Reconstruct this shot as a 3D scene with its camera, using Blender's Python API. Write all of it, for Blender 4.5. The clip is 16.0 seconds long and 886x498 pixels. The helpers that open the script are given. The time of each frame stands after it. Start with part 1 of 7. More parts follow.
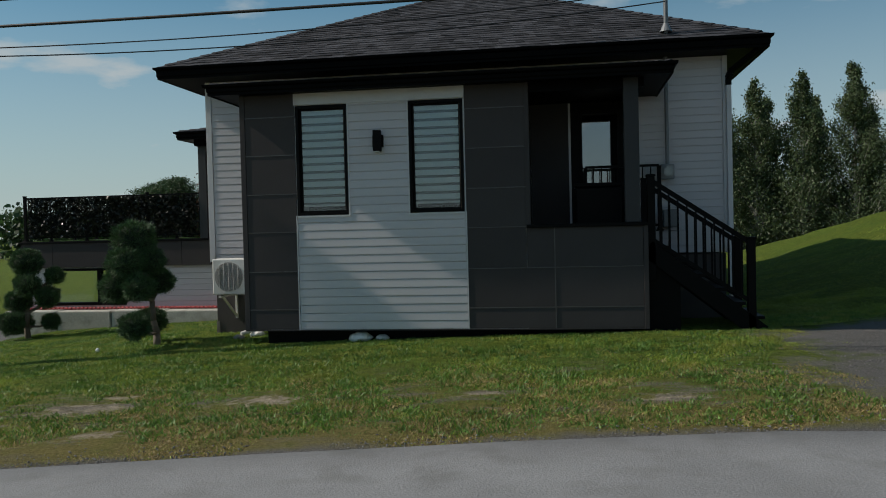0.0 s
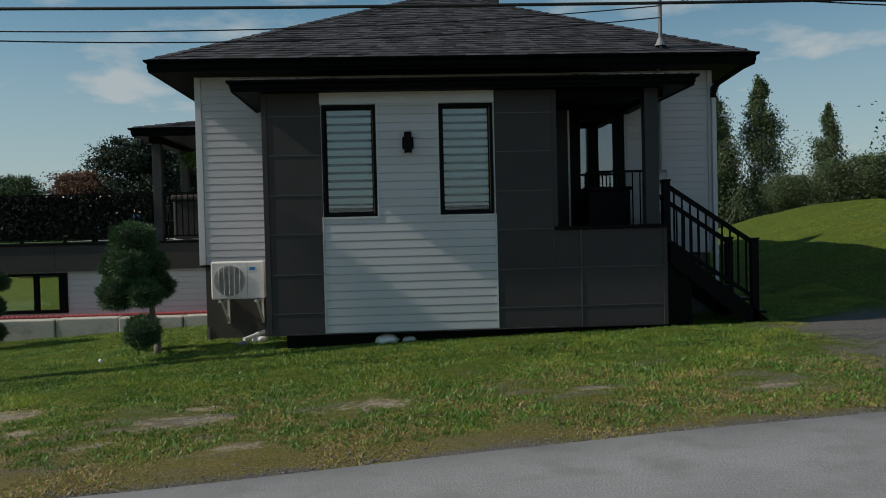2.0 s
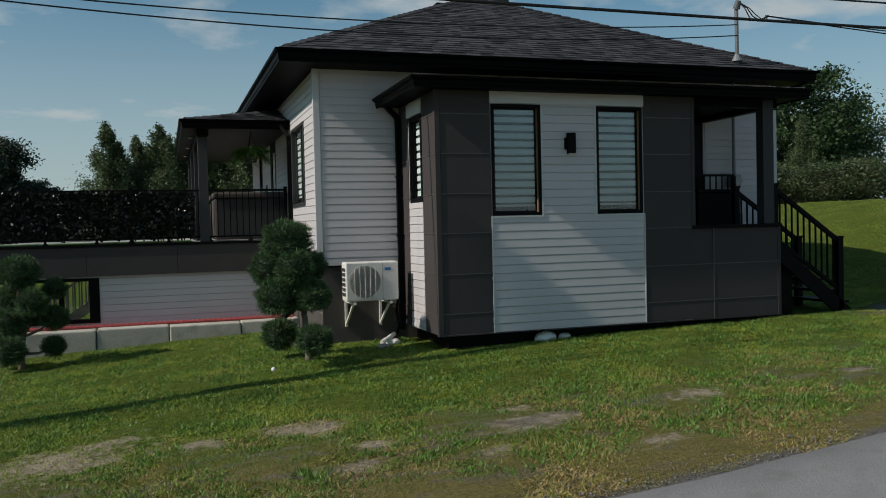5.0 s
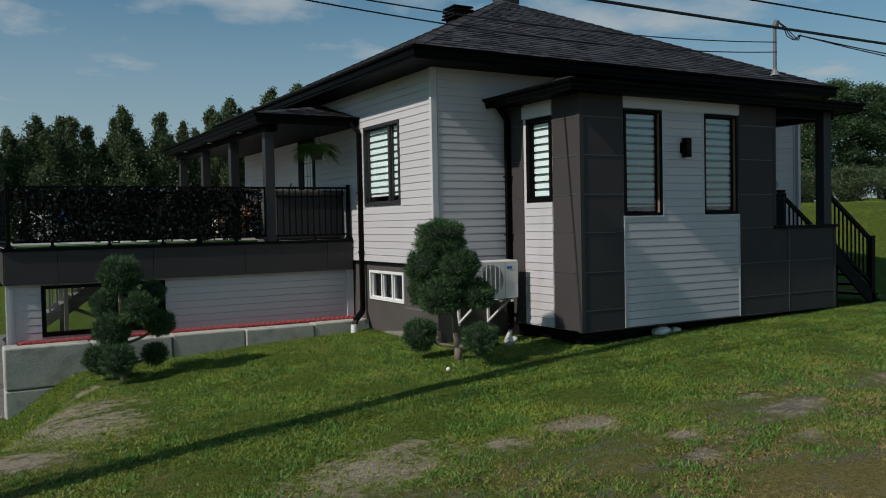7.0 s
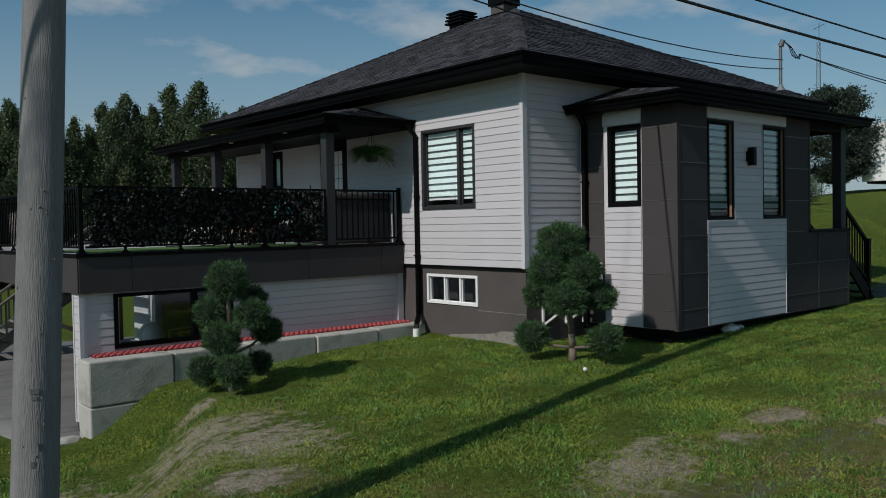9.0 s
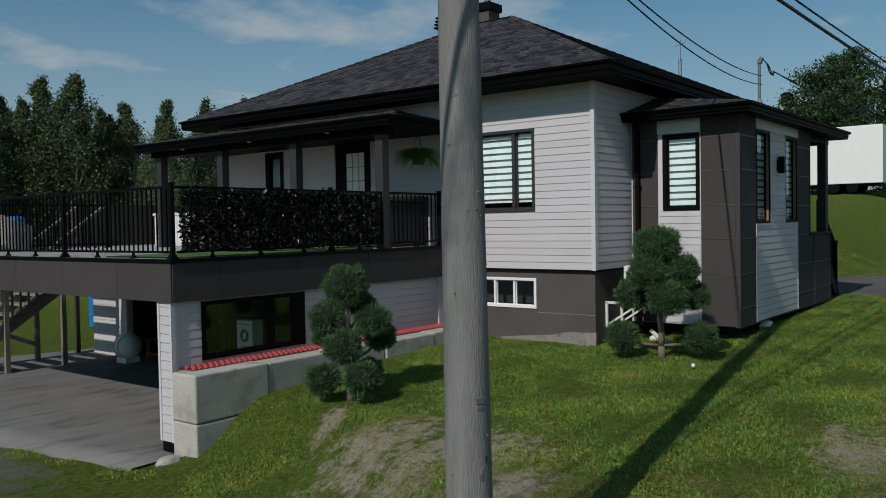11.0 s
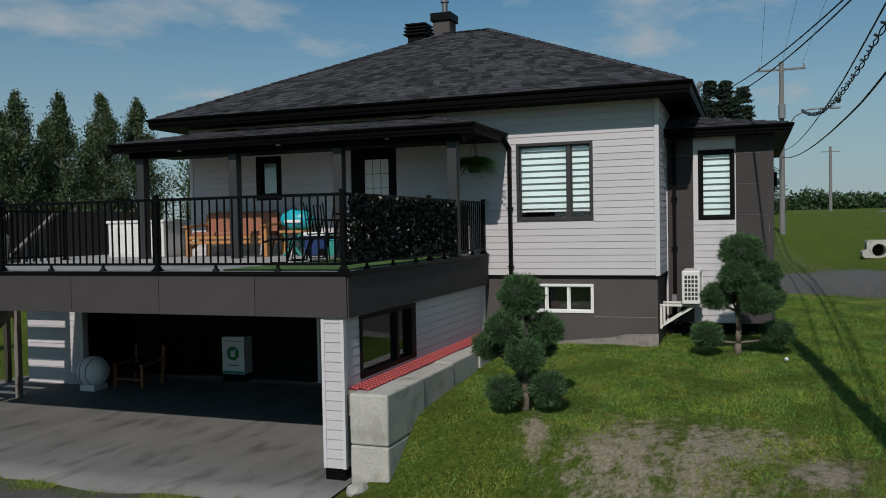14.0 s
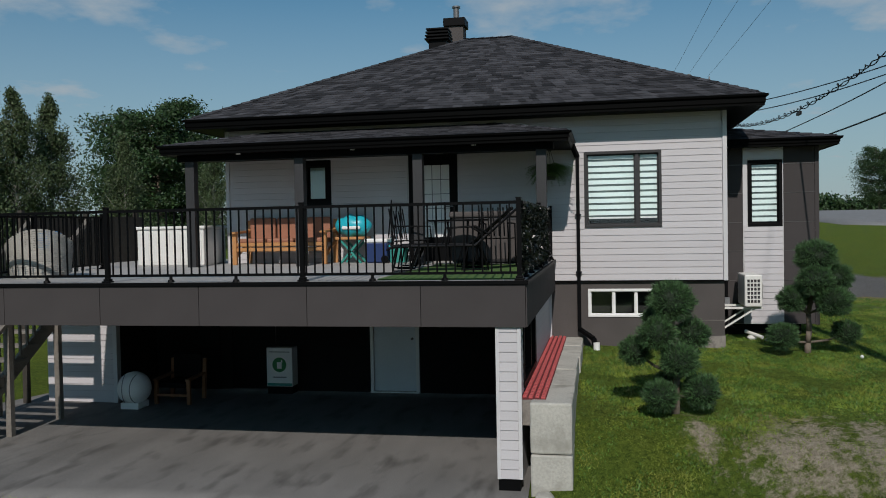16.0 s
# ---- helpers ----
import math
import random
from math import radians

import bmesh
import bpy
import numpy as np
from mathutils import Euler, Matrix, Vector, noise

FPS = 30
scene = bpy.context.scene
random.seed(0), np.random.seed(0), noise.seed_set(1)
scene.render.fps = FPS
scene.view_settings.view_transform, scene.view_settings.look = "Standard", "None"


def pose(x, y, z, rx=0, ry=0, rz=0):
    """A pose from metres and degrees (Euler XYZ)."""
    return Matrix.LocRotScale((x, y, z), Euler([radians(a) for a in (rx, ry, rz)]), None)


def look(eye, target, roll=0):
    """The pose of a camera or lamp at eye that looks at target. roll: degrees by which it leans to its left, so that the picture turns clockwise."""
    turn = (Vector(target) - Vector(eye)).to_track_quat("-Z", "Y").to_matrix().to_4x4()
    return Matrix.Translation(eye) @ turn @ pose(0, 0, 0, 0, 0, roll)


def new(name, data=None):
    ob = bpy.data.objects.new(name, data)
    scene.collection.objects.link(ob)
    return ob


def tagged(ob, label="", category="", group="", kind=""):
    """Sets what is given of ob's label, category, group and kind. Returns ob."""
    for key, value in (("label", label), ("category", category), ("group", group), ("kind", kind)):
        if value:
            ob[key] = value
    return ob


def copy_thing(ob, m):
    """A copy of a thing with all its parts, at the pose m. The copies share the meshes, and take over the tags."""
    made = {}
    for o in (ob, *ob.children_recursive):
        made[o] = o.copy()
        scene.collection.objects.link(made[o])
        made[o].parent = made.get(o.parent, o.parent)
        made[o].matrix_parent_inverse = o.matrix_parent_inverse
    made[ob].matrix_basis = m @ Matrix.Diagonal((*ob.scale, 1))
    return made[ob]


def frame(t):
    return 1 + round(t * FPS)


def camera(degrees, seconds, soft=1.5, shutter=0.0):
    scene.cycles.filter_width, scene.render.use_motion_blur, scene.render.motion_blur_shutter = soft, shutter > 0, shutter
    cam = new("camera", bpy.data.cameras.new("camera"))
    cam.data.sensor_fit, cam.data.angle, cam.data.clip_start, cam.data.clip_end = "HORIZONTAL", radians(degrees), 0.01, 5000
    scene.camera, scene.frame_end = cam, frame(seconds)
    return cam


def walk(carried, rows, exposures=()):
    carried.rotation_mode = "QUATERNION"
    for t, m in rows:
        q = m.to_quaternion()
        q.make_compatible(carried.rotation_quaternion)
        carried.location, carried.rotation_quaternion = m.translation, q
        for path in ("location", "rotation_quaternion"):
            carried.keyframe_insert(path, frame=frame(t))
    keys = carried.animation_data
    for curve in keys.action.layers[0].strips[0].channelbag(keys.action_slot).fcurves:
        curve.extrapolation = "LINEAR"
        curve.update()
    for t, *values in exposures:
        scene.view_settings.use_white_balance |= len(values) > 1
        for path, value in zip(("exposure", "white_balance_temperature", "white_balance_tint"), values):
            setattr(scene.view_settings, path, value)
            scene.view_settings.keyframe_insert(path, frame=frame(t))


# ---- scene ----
cam = camera(55.8, 16.0, soft=1.0)
METRES, EYE, TILT, LEAN, TURN = 28.0, 2.036, 0.0, 0.0, 8.6
ROWS = [
    (0.0, 0.0, 0.0, 0.0, -0.03, -1.38, 1.41),
    (0.5, -0.0254, 0.0001, 0.0004, -2.72, -1.39, 1.43),
    (1.0, -0.0499, 0.0009, 0.0006, -6.05, -1.42, 1.43),
    (1.5, -0.0725, 0.0022, 0.0011, -9.26, -1.44, 1.4),
    (2.0, -0.0953, 0.0049, 0.0018, -11.64, -1.47, 1.4),
    (2.5, -0.1207, 0.0095, 0.0022, -14.31, -1.47, 1.4),
    (3.0, -0.1484, 0.0161, 0.0025, -16.9, -1.49, 1.39),
    (3.5, -0.1779, 0.0245, 0.003, -19.22, -1.51, 1.4),
    (4.0, -0.2083, 0.0351, 0.0033, -21.94, -1.53, 1.42),
    (4.5, -0.2396, 0.0483, 0.0034, -24.31, -1.53, 1.39),
    (7.0, -0.4004, 0.1408, 0.0061, -38.81, -1.75, 1.16),
    (7.5, -0.4276, 0.1628, 0.0068, -41.1, -1.74, 1.12),
    (8.0, -0.4502, 0.1828, 0.0077, -43.74, -1.74, 1.09),
    (8.5, -0.4714, 0.2031, 0.0081, -46.5, -1.73, 1.07),
    (9.0, -0.493, 0.2261, 0.0087, -49.2, -1.73, 1.07),
    (9.5, -0.5145, 0.2514, 0.0094, -51.7, -1.73, 1.08),
    (10.0, -0.5341, 0.2781, 0.0101, -54.4, -1.75, 1.05),
    (12.5, -0.6056, 0.4136, 0.0124, -70.16, -1.6, 1.08),
    (13.0, -0.6157, 0.4441, 0.0132, -72.8, -1.58, 1.08),
    (13.5, -0.6244, 0.4745, 0.014, -75.52, -1.57, 1.04),
    (14.0, -0.6316, 0.5056, 0.0154, -78.43, -1.58, 1.09),
    (14.5, -0.6375, 0.5399, 0.0166, -81.2, -1.55, 1.09),
    (15.0, -0.6416, 0.5727, 0.0178, -83.75, -1.58, 1.12),
    (15.5, -0.6439, 0.6035, 0.019, -85.85, -1.57, 1.12),
    (16.0, -0.6451, 0.6308, 0.0201, -87.65, -1.57, 1.1),
]
walk(cam, [(t, pose(0, 0, EYE, TILT, LEAN, TURN) @ pose(METRES * x, METRES * y, METRES * z, 90 + pitch, roll, yaw)) for t, x, y, z, yaw, pitch, roll in ROWS],
     exposures=[(0.0, -0.38, 6800, 11), (4.5, -0.36, 6800, 11), (9.0, -0.70, 6250, 11), (12.5, -0.70, 6350, 11), (16.0, -0.66, 6350, 12)])

# ---- world, sun, exposure ----
SUN_X, SUN_Y, SUN_Z = -1.0, -0.092, 0.79
world = bpy.data.worlds.new("sky")
scene.world = world
world.use_nodes = True
wt = world.node_tree
wt.nodes.clear()


def wn(kind, **kw):
    n = wt.nodes.new(kind)
    for k, v in kw.items():
        n.inputs[k].default_value = v
    return n


sky = wt.nodes.new("ShaderNodeTexSky")
sky.sky_type, sky.sun_disc = "NISHITA", False
sky.sun_elevation = math.atan2(SUN_Z, math.hypot(SUN_X, SUN_Y))
sky.sun_rotation = math.atan2(SUN_X, SUN_Y) % (2 * math.pi)
sky.air_density, sky.dust_density, sky.ozone_density = 1.0, 0.6, 1.6
coord = wt.nodes.new("ShaderNodeTexCoord")
sep = wt.nodes.new("ShaderNodeSeparateXYZ")
wt.links.new(coord.outputs["Generated"], sep.inputs[0])
lift = wn("ShaderNodeMath")
lift.operation = "MAXIMUM"
wt.links.new(sep.outputs["Z"], lift.inputs[0])
lift.inputs[1].default_value = 0.0
lift2 = wn("ShaderNodeMath")
lift2.inputs[1].default_value = 0.16
wt.links.new(lift.outputs[0], lift2.inputs[0])
div = wt.nodes.new("ShaderNodeVectorMath")
div.operation = "DIVIDE"
comb = wt.nodes.new("ShaderNodeCombineXYZ")
for s in "XYZ":
    wt.links.new(lift2.outputs[0], comb.inputs[s])
wt.links.new(coord.outputs["Generated"], div.inputs[0])
wt.links.new(comb.outputs[0], div.inputs[1])
clouds = wn("ShaderNodeTexNoise", Scale=1.9, Detail=7.0, Roughness=0.56)
wt.links.new(div.outputs[0], clouds.inputs["Vector"])
cr = wt.nodes.new("ShaderNodeValToRGB")
cr.color_ramp.elements[0].position, cr.color_ramp.elements[0].color = 0.475, (0, 0, 0, 1)
cr.color_ramp.elements[1].position, cr.color_ramp.elements[1].color = 0.66, (0.85, 0.85, 0.85, 1)
wt.links.new(clouds.outputs["Fac"], cr.inputs[0])
hazer = wt.nodes.new("ShaderNodeMapRange")
hazer.inputs["From Min"].default_value, hazer.inputs["From Max"].default_value = 0.0, 0.30
hazer.inputs["To Min"].default_value, hazer.inputs["To Max"].default_value = 0.85, 0.0
wt.links.new(sep.outputs["Z"], hazer.inputs["Value"])
cmax = wt.nodes.new("ShaderNodeMath")
cmax.operation = "MAXIMUM"
wt.links.new(cr.outputs[0], cmax.inputs[0])
wt.links.new(hazer.outputs[0], cmax.inputs[1])
tint = wt.nodes.new("ShaderNodeMix")
tint.data_type, tint.blend_type = "RGBA", "MULTIPLY"
tint.inputs["Factor"].default_value = 1.0
tint.inputs["B"].default_value = (0.46, 0.97, 1.06, 1)
wt.links.new(sky.outputs[0], tint.inputs["A"])
mixc = wt.nodes.new("ShaderNodeMix")
mixc.data_type = "RGBA"
wt.links.new(cmax.outputs[0], mixc.inputs["Factor"])
wt.links.new(tint.outputs["Result"], mixc.inputs["A"])
mixc.inputs["B"].default_value = (6.0, 6.8, 7.2, 1)
bg = wn("ShaderNodeBackground", Strength=0.093)
wt.links.new(mixc.outputs["Result"], bg.inputs["Color"])
wo = wt.nodes.new("ShaderNodeOutputWorld")
wt.links.new(bg.outputs[0], wo.inputs["Surface"])

sun = new("sun", bpy.data.lights.new("sun", "SUN"))
sun.data.energy, sun.data.angle, sun.data.color = 4.8, radians(0.6), (1.0, 0.93, 0.84)
sun.matrix_world = look((SUN_X * 60, SUN_Y * 60, SUN_Z * 60), (0, 0, 0))


# ---- materials ----
def mat(name, base, rough=0.6, metal=0.0, vary=0.12, scale=3.0, fine=40.0, bump=0.15, island=0.0, rand=0.0, spec=0.5, dirt=None, stretch=(1, 1, 1), transl=0.0):
    """A procedural surface: base colour varied at two scales, with fine relief, per-piece tone and optional dirt colour."""
    m = bpy.data.materials.new(name)
    m.use_nodes = True
    t = m.node_tree
    b = t.nodes["Principled BSDF"]
    b.inputs["Roughness"].default_value = rough
    b.inputs["Metallic"].default_value = metal
    b.inputs["Specular IOR Level"].default_value = spec
    tc = t.nodes.new("ShaderNodeTexCoord")
    mp = t.nodes.new("ShaderNodeMapping")
    mp.inputs["Scale"].default_value = stretch
    t.links.new(tc.outputs["Object"], mp.inputs[0])

    def nz(s, d):
        n = t.nodes.new("ShaderNodeTexNoise")
        n.inputs["Scale"].default_value, n.inputs["Detail"].default_value = s, d
        t.links.new(mp.outputs[0], n.inputs["Vector"])
        return n
    big, small = nz(scale, 4.0), nz(fine, 3.0)
    val = t.nodes.new("ShaderNodeMath")
    val.operation = "ADD"
    t.links.new(big.outputs["Fac"], val.inputs[0])
    t.links.new(small.outputs["Fac"], val.inputs[1])
    out = val.outputs[0]
    lo, hi = 1 - vary, 1 + vary
    src = None
    if island:
        g = t.nodes.new("ShaderNodeNewGeometry")
        src = g.outputs["Random Per Island"]
    elif rand:
        g = t.nodes.new("ShaderNodeObjectInfo")
        src = g.outputs["Random"]
    mr = t.nodes.new("ShaderNodeMapRange")
    mr.inputs["From Min"].default_value, mr.inputs["From Max"].default_value = 0.6, 1.4
    mr.inputs["To Min"].default_value, mr.inputs["To Max"].default_value = lo, hi
    t.links.new(out, mr.inputs["Value"])
    fac = mr.outputs[0]
    if src is not None:
        k = island or rand
        m2 = t.nodes.new("ShaderNodeMapRange")
        m2.inputs["To Min"].default_value, m2.inputs["To Max"].default_value = 1 - k, 1 + k
        t.links.new(src, m2.inputs["Value"])
        mu = t.nodes.new("ShaderNodeMath")
        mu.operation = "MULTIPLY"
        t.links.new(fac, mu.inputs[0])
        t.links.new(m2.outputs[0], mu.inputs[1])
        fac = mu.outputs[0]
    vm = t.nodes.new("ShaderNodeVectorMath")
    vm.operation = "SCALE"
    vm.inputs[0].default_value = base
    t.links.new(fac, vm.inputs["Scale"])
    col = vm.outputs[0]
    if dirt:
        dn = nz(scale * 2.3, 6.0)
        dr = t.nodes.new("ShaderNodeMapRange")
        dr.inputs["From Min"].default_value, dr.inputs["From Max"].default_value = 0.52, 0.72
        t.links.new(dn.outputs["Fac"], dr.inputs["Value"])
        mx = t.nodes.new("ShaderNodeMix")
        mx.data_type = "RGBA"
        t.links.new(dr.outputs[0], mx.inputs["Factor"])
        t.links.new(col, mx.inputs["A"])
        mx.inputs["B"].default_value = (*dirt, 1)
        col = mx.outputs["Result"]
    t.links.new(col, b.inputs["Base Color"])
    if transl:
        b.inputs["Subsurface Weight"].default_value = 0.0
        tr = t.nodes.new("ShaderNodeBsdfTranslucent")
        t.links.new(col, tr.inputs["Color"])
        ms = t.nodes.new("ShaderNodeMixShader")
        ms.inputs[0].default_value = transl
        t.links.new(b.outputs[0], ms.inputs[1])
        t.links.new(tr.outputs[0], ms.inputs[2])
        t.links.new(ms.outputs[0], t.nodes["Material Output"].inputs["Surface"])
    if bump:
        bp = t.nodes.new("ShaderNodeBump")
        bp.inputs["Strength"].default_value, bp.inputs["Distance"].default_value = bump, 0.01
        t.links.new(small.outputs["Fac"], bp.inputs["Height"])
        t.links.new(bp.outputs[0], b.inputs["Normal"])
    return m


def glass(name, ior=1.95, rough=0.02):
    m = bpy.data.materials.new(name)
    m.use_nodes = True
    t = m.node_tree
    b = t.nodes["Principled BSDF"]
    tr = t.nodes.new("ShaderNodeBsdfTransparent")
    tr.inputs[0].default_value = (0.90, 0.96, 0.96, 1)
    gl = t.nodes.new("ShaderNodeBsdfGlossy")
    gl.inputs["Roughness"].default_value = rough
    gl.inputs["Color"].default_value = (0.9, 0.95, 1, 1)
    fr = t.nodes.new("ShaderNodeFresnel")
    fr.inputs["IOR"].default_value = ior
    ms = t.nodes.new("ShaderNodeMixShader")
    t.links.new(fr.outputs[0], ms.inputs[0])
    t.links.new(tr.outputs[0], ms.inputs[1])
    t.links.new(gl.outputs[0], ms.inputs[2])
    t.links.new(ms.outputs[0], t.nodes["Material Output"].inputs["Surface"])
    t.nodes.remove(b)
    return m


M = {}
M["siding"] = mat("vinyl_siding", (0.52, 0.50, 0.515), 0.5, vary=0.05, scale=1.5, fine=60, bump=0.05, rand=0.035, spec=0.25, stretch=(1, 1, 1))
M["trim"] = mat("light_trim", (0.55, 0.54, 0.55), 0.45, vary=0.04, fine=50, bump=0.03)
M["panel"] = mat("charcoal_panel", (0.061, 0.055, 0.055), 0.65, vary=0.10, scale=2.0, fine=120, bump=0.06, rand=0.05, spec=0.04)
# lighter than the panels: the sun's highlight along the seams is painted in
M["lit_joint"] = mat("lit_panel_joint", (0.075, 0.07, 0.069), 0.4, vary=0.1, fine=60, bump=0.03)
M["grille"] = mat("grey_fan_grille", (0.27, 0.265, 0.25), 0.6, vary=0.1, fine=60, bump=0.03)
M["grille_wire"] = mat("pale_grille_wire", (0.42, 0.42, 0.40), 0.5, vary=0.1, fine=60, bump=0.02)
M["red_dark"] = mat("dark_red_backing", (0.13, 0.018, 0.02), 0.8, vary=0.2, scale=4, fine=60, bump=0.3)
M["found"] = mat("painted_foundation", (0.085, 0.076, 0.073), 0.75, vary=0.14, scale=2.0, fine=70, bump=0.25, spec=0.12)
M["footing"] = mat("bare_concrete_footing", (0.22, 0.20, 0.18), 0.9, vary=0.25, scale=3, fine=40, bump=0.5, dirt=(0.09, 0.08, 0.07))
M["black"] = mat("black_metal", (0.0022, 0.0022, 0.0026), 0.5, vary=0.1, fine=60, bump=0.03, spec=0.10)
M["fascia"] = mat("black_fascia", (0.0016, 0.0016, 0.0016), 0.5, vary=0.12, scale=1, fine=30, bump=0.05, spec=0.05)
M["post"] = mat("dark_painted_wood", (0.020, 0.020, 0.022), 0.6, vary=0.2, scale=2, fine=40, bump=0.15, stretch=(1, 1, 0.2))
M["shingle"] = mat("asphalt_shingle", (0.042, 0.042, 0.047), 0.85, vary=0.35, scale=6, fine=120, bump=0.6, island=0.62, spec=0.2)
M["shingle_bed"] = mat("shingle_bed", (0.03, 0.03, 0.03), 0.9, vary=0.2, fine=90, bump=0.4)
M["glass"] = glass("window_glass", 1.9)
M["door_glass"] = glass("door_glass", 3.2)
# flat near-black, painting unlit depth behind panes and in the culvert
M["flat_dark"] = mat("flat_dark", (0.02, 0.02, 0.02), 0.9, bump=0)
M["blind"] = mat("blind_opaque_band", (0.72, 0.80, 0.79), 0.8, vary=0.05, fine=80, bump=0.05)
M["blind_sheer"] = mat("blind_sheer_band", (0.070, 0.092, 0.092), 0.8, vary=0.05, fine=80, bump=0.05)
# near-black that puts the carport's deep shade into the wall colour
M["carport"] = mat("carport_shade_black", (0.007, 0.007, 0.007), 0.85, vary=0.3, scale=1, fine=30, bump=0.1, spec=0.2)
M["white"] = mat("white_paint", (0.76, 0.76, 0.75), 0.45, vary=0.05, fine=40, bump=0.04)
M["white_warm"] = mat("weathered_white_plastic", (0.68, 0.67, 0.64), 0.5, vary=0.10, scale=2, fine=40, bump=0.06)
M["concrete"] = mat("cast_concrete", (0.42, 0.405, 0.365), 0.92, vary=0.20, scale=1.4, fine=35, bump=0.5, dirt=(0.27, 0.26, 0.225))
M["asphalt"] = mat("worn_asphalt", (0.20, 0.202, 0.205), 0.9, vary=0.26, scale=1.2, fine=60, bump=0.6, dirt=(0.165, 0.165, 0.163))
M["slab"] = mat("weathered_driveway_slab", (0.160, 0.155, 0.148), 0.88, vary=0.35, scale=0.9, fine=50, bump=0.4, dirt=(0.085, 0.081, 0.077), stretch=(0.6, 1.7, 1))
M["gravel"] = mat("grey_gravel", (0.17, 0.165, 0.16), 0.95, vary=0.4, scale=5, fine=60, bump=1.0)
M["stone"] = mat("gravel_stone", (0.15, 0.145, 0.14), 0.9, vary=0.2, fine=60, bump=0.4, island=0.45)
M["red"] = mat("red_rubber_mat", (0.42, 0.075, 0.075), 0.7, vary=0.2, scale=4, fine=60, bump=0.4)
M["wood_grey"] = mat("weathered_pole_wood", (0.175, 0.172, 0.168), 0.85, vary=0.3, scale=2.0, fine=22, bump=0.7, stretch=(6, 6, 0.5))
M["wood_stair"] = mat("grey_stair_wood", (0.17, 0.155, 0.135), 0.85, vary=0.25, scale=3, fine=30, bump=0.4, rand=0.15)
M["wood_orange"] = mat("varnished_pine", (0.44, 0.21, 0.075), 0.5, vary=0.25, scale=3, fine=30, bump=0.15, stretch=(1, 5, 1))
M["wood_brown"] = mat("brown_stained_wood", (0.20, 0.085, 0.034), 0.55, vary=0.25, scale=3, fine=30, bump=0.15, stretch=(1, 5, 1))
M["leather"] = mat("rust_brown_cushion", (0.30, 0.125, 0.072), 0.6, vary=0.2, scale=4, fine=70, bump=0.2)
M["fence"] = mat("dark_board_fence", (0.045, 0.038, 0.03), 0.85, vary=0.25, scale=2, fine=30, bump=0.3, rand=0.25)
M["decking"] = mat("grey_deck_board", (0.36, 0.35, 0.34), 0.75, vary=0.14, scale=2, fine=50, bump=0.15, rand=0.08)
M["turf"] = mat("artificial_turf", (0.075, 0.15, 0.035), 0.9, vary=0.3, scale=4, fine=120, bump=0.6)
M["bark"] = mat("bark", (0.16, 0.13, 0.10), 0.9, vary=0.3, scale=6, fine=40, bump=0.8, stretch=(3, 3, 0.6))
M["birchbark"] = mat("pale_bark", (0.30, 0.29, 0.26), 0.85, vary=0.35, scale=4, fine=25, bump=0.5, stretch=(1, 1, 3))
M["needle"] = mat("pine_needles", (0.044, 0.098, 0.032), 0.6, vary=0.35, scale=5, fine=60, bump=0, island=0.75, transl=0.05)
# darker than the needles: the pompom's inner shade put into colour
M["needle_shade"] = mat("pine_inner_shade", (0.010, 0.021, 0.008), 0.8, vary=0.4, scale=9, fine=40, bump=0.8)
M["leaf"] = mat("poplar_leaf", (0.074, 0.108, 0.045), 0.55, vary=0.3, scale=0.5, fine=6, bump=0, island=0.5, transl=0.3)
M["leaf_dark"] = mat("maple_leaf", (0.036, 0.074, 0.024), 0.55, vary=0.25, scale=0.5, fine=6, bump=0, island=0.5, transl=0.25)
M["leaf_red"] = mat("reddish_leaf", (0.13, 0.060, 0.035), 0.6, vary=0.25, scale=0.5, fine=6, bump=0, island=0.5, transl=0.25)
M["leaf_spruce"] = mat("spruce_sprig", (0.018, 0.034, 0.018), 0.65, vary=0.25, scale=0.5, fine=6, bump=0, island=0.45, transl=0.1)
M["ivy"] = mat("ivy_leaf", (0.005, 0.008, 0.004), 0.35, vary=0.3, scale=5, fine=30, bump=0, island=0.6, transl=0.1)
M["fern"] = mat("fern_frond", (0.075, 0.155, 0.028), 0.55, vary=0.25, scale=5, fine=30, bump=0, island=0.35, transl=0.3)
M["grass"] = mat("grass_blade", (0.226, 0.292, 0.041), 0.6, vary=0.35, scale=0.55, fine=2.5, bump=0, island=0.32, transl=0.3, dirt=(0.30, 0.285, 0.060))
M["cable"] = mat("black_cable", (0.010, 0.010, 0.010), 0.55, bump=0)
M["galv"] = mat("galvanised_steel", (0.16, 0.165, 0.17), 0.5, metal=0.5, vary=0.15, fine=30, bump=0.05)
M["greypipe"] = mat("grey_conduit", (0.17, 0.18, 0.19), 0.5, vary=0.1, fine=30, bump=0.03)
M["turq"] = mat("turquoise_plastic", (0.02, 0.40, 0.50), 0.35, vary=0.08, fine=30, bump=0.02)
M["teal"] = mat("teal_plastic", (0.03, 0.24, 0.20), 0.45, vary=0.08, fine=30, bump=0.02)
M["navy"] = mat("navy_plastic", (0.012, 0.03, 0.11), 0.4, vary=0.08, fine=30, bump=0.02)
M["green"] = mat("green_print", (0.02, 0.20, 0.06), 0.5, bump=0)
M["blue"] = mat("blue_plastic", (0.01, 0.16, 0.42), 0.5, vary=0.1, bump=0.02)
M["wicker"] = mat("white_wicker", (0.40, 0.38, 0.34), 0.7, vary=0.3, scale=8, fine=90, bump=0.9)
M["fabric_dark"] = mat("dark_mesh_fabric", (0.03, 0.03, 0.032), 0.8, vary=0.2, fine=90, bump=0.2)
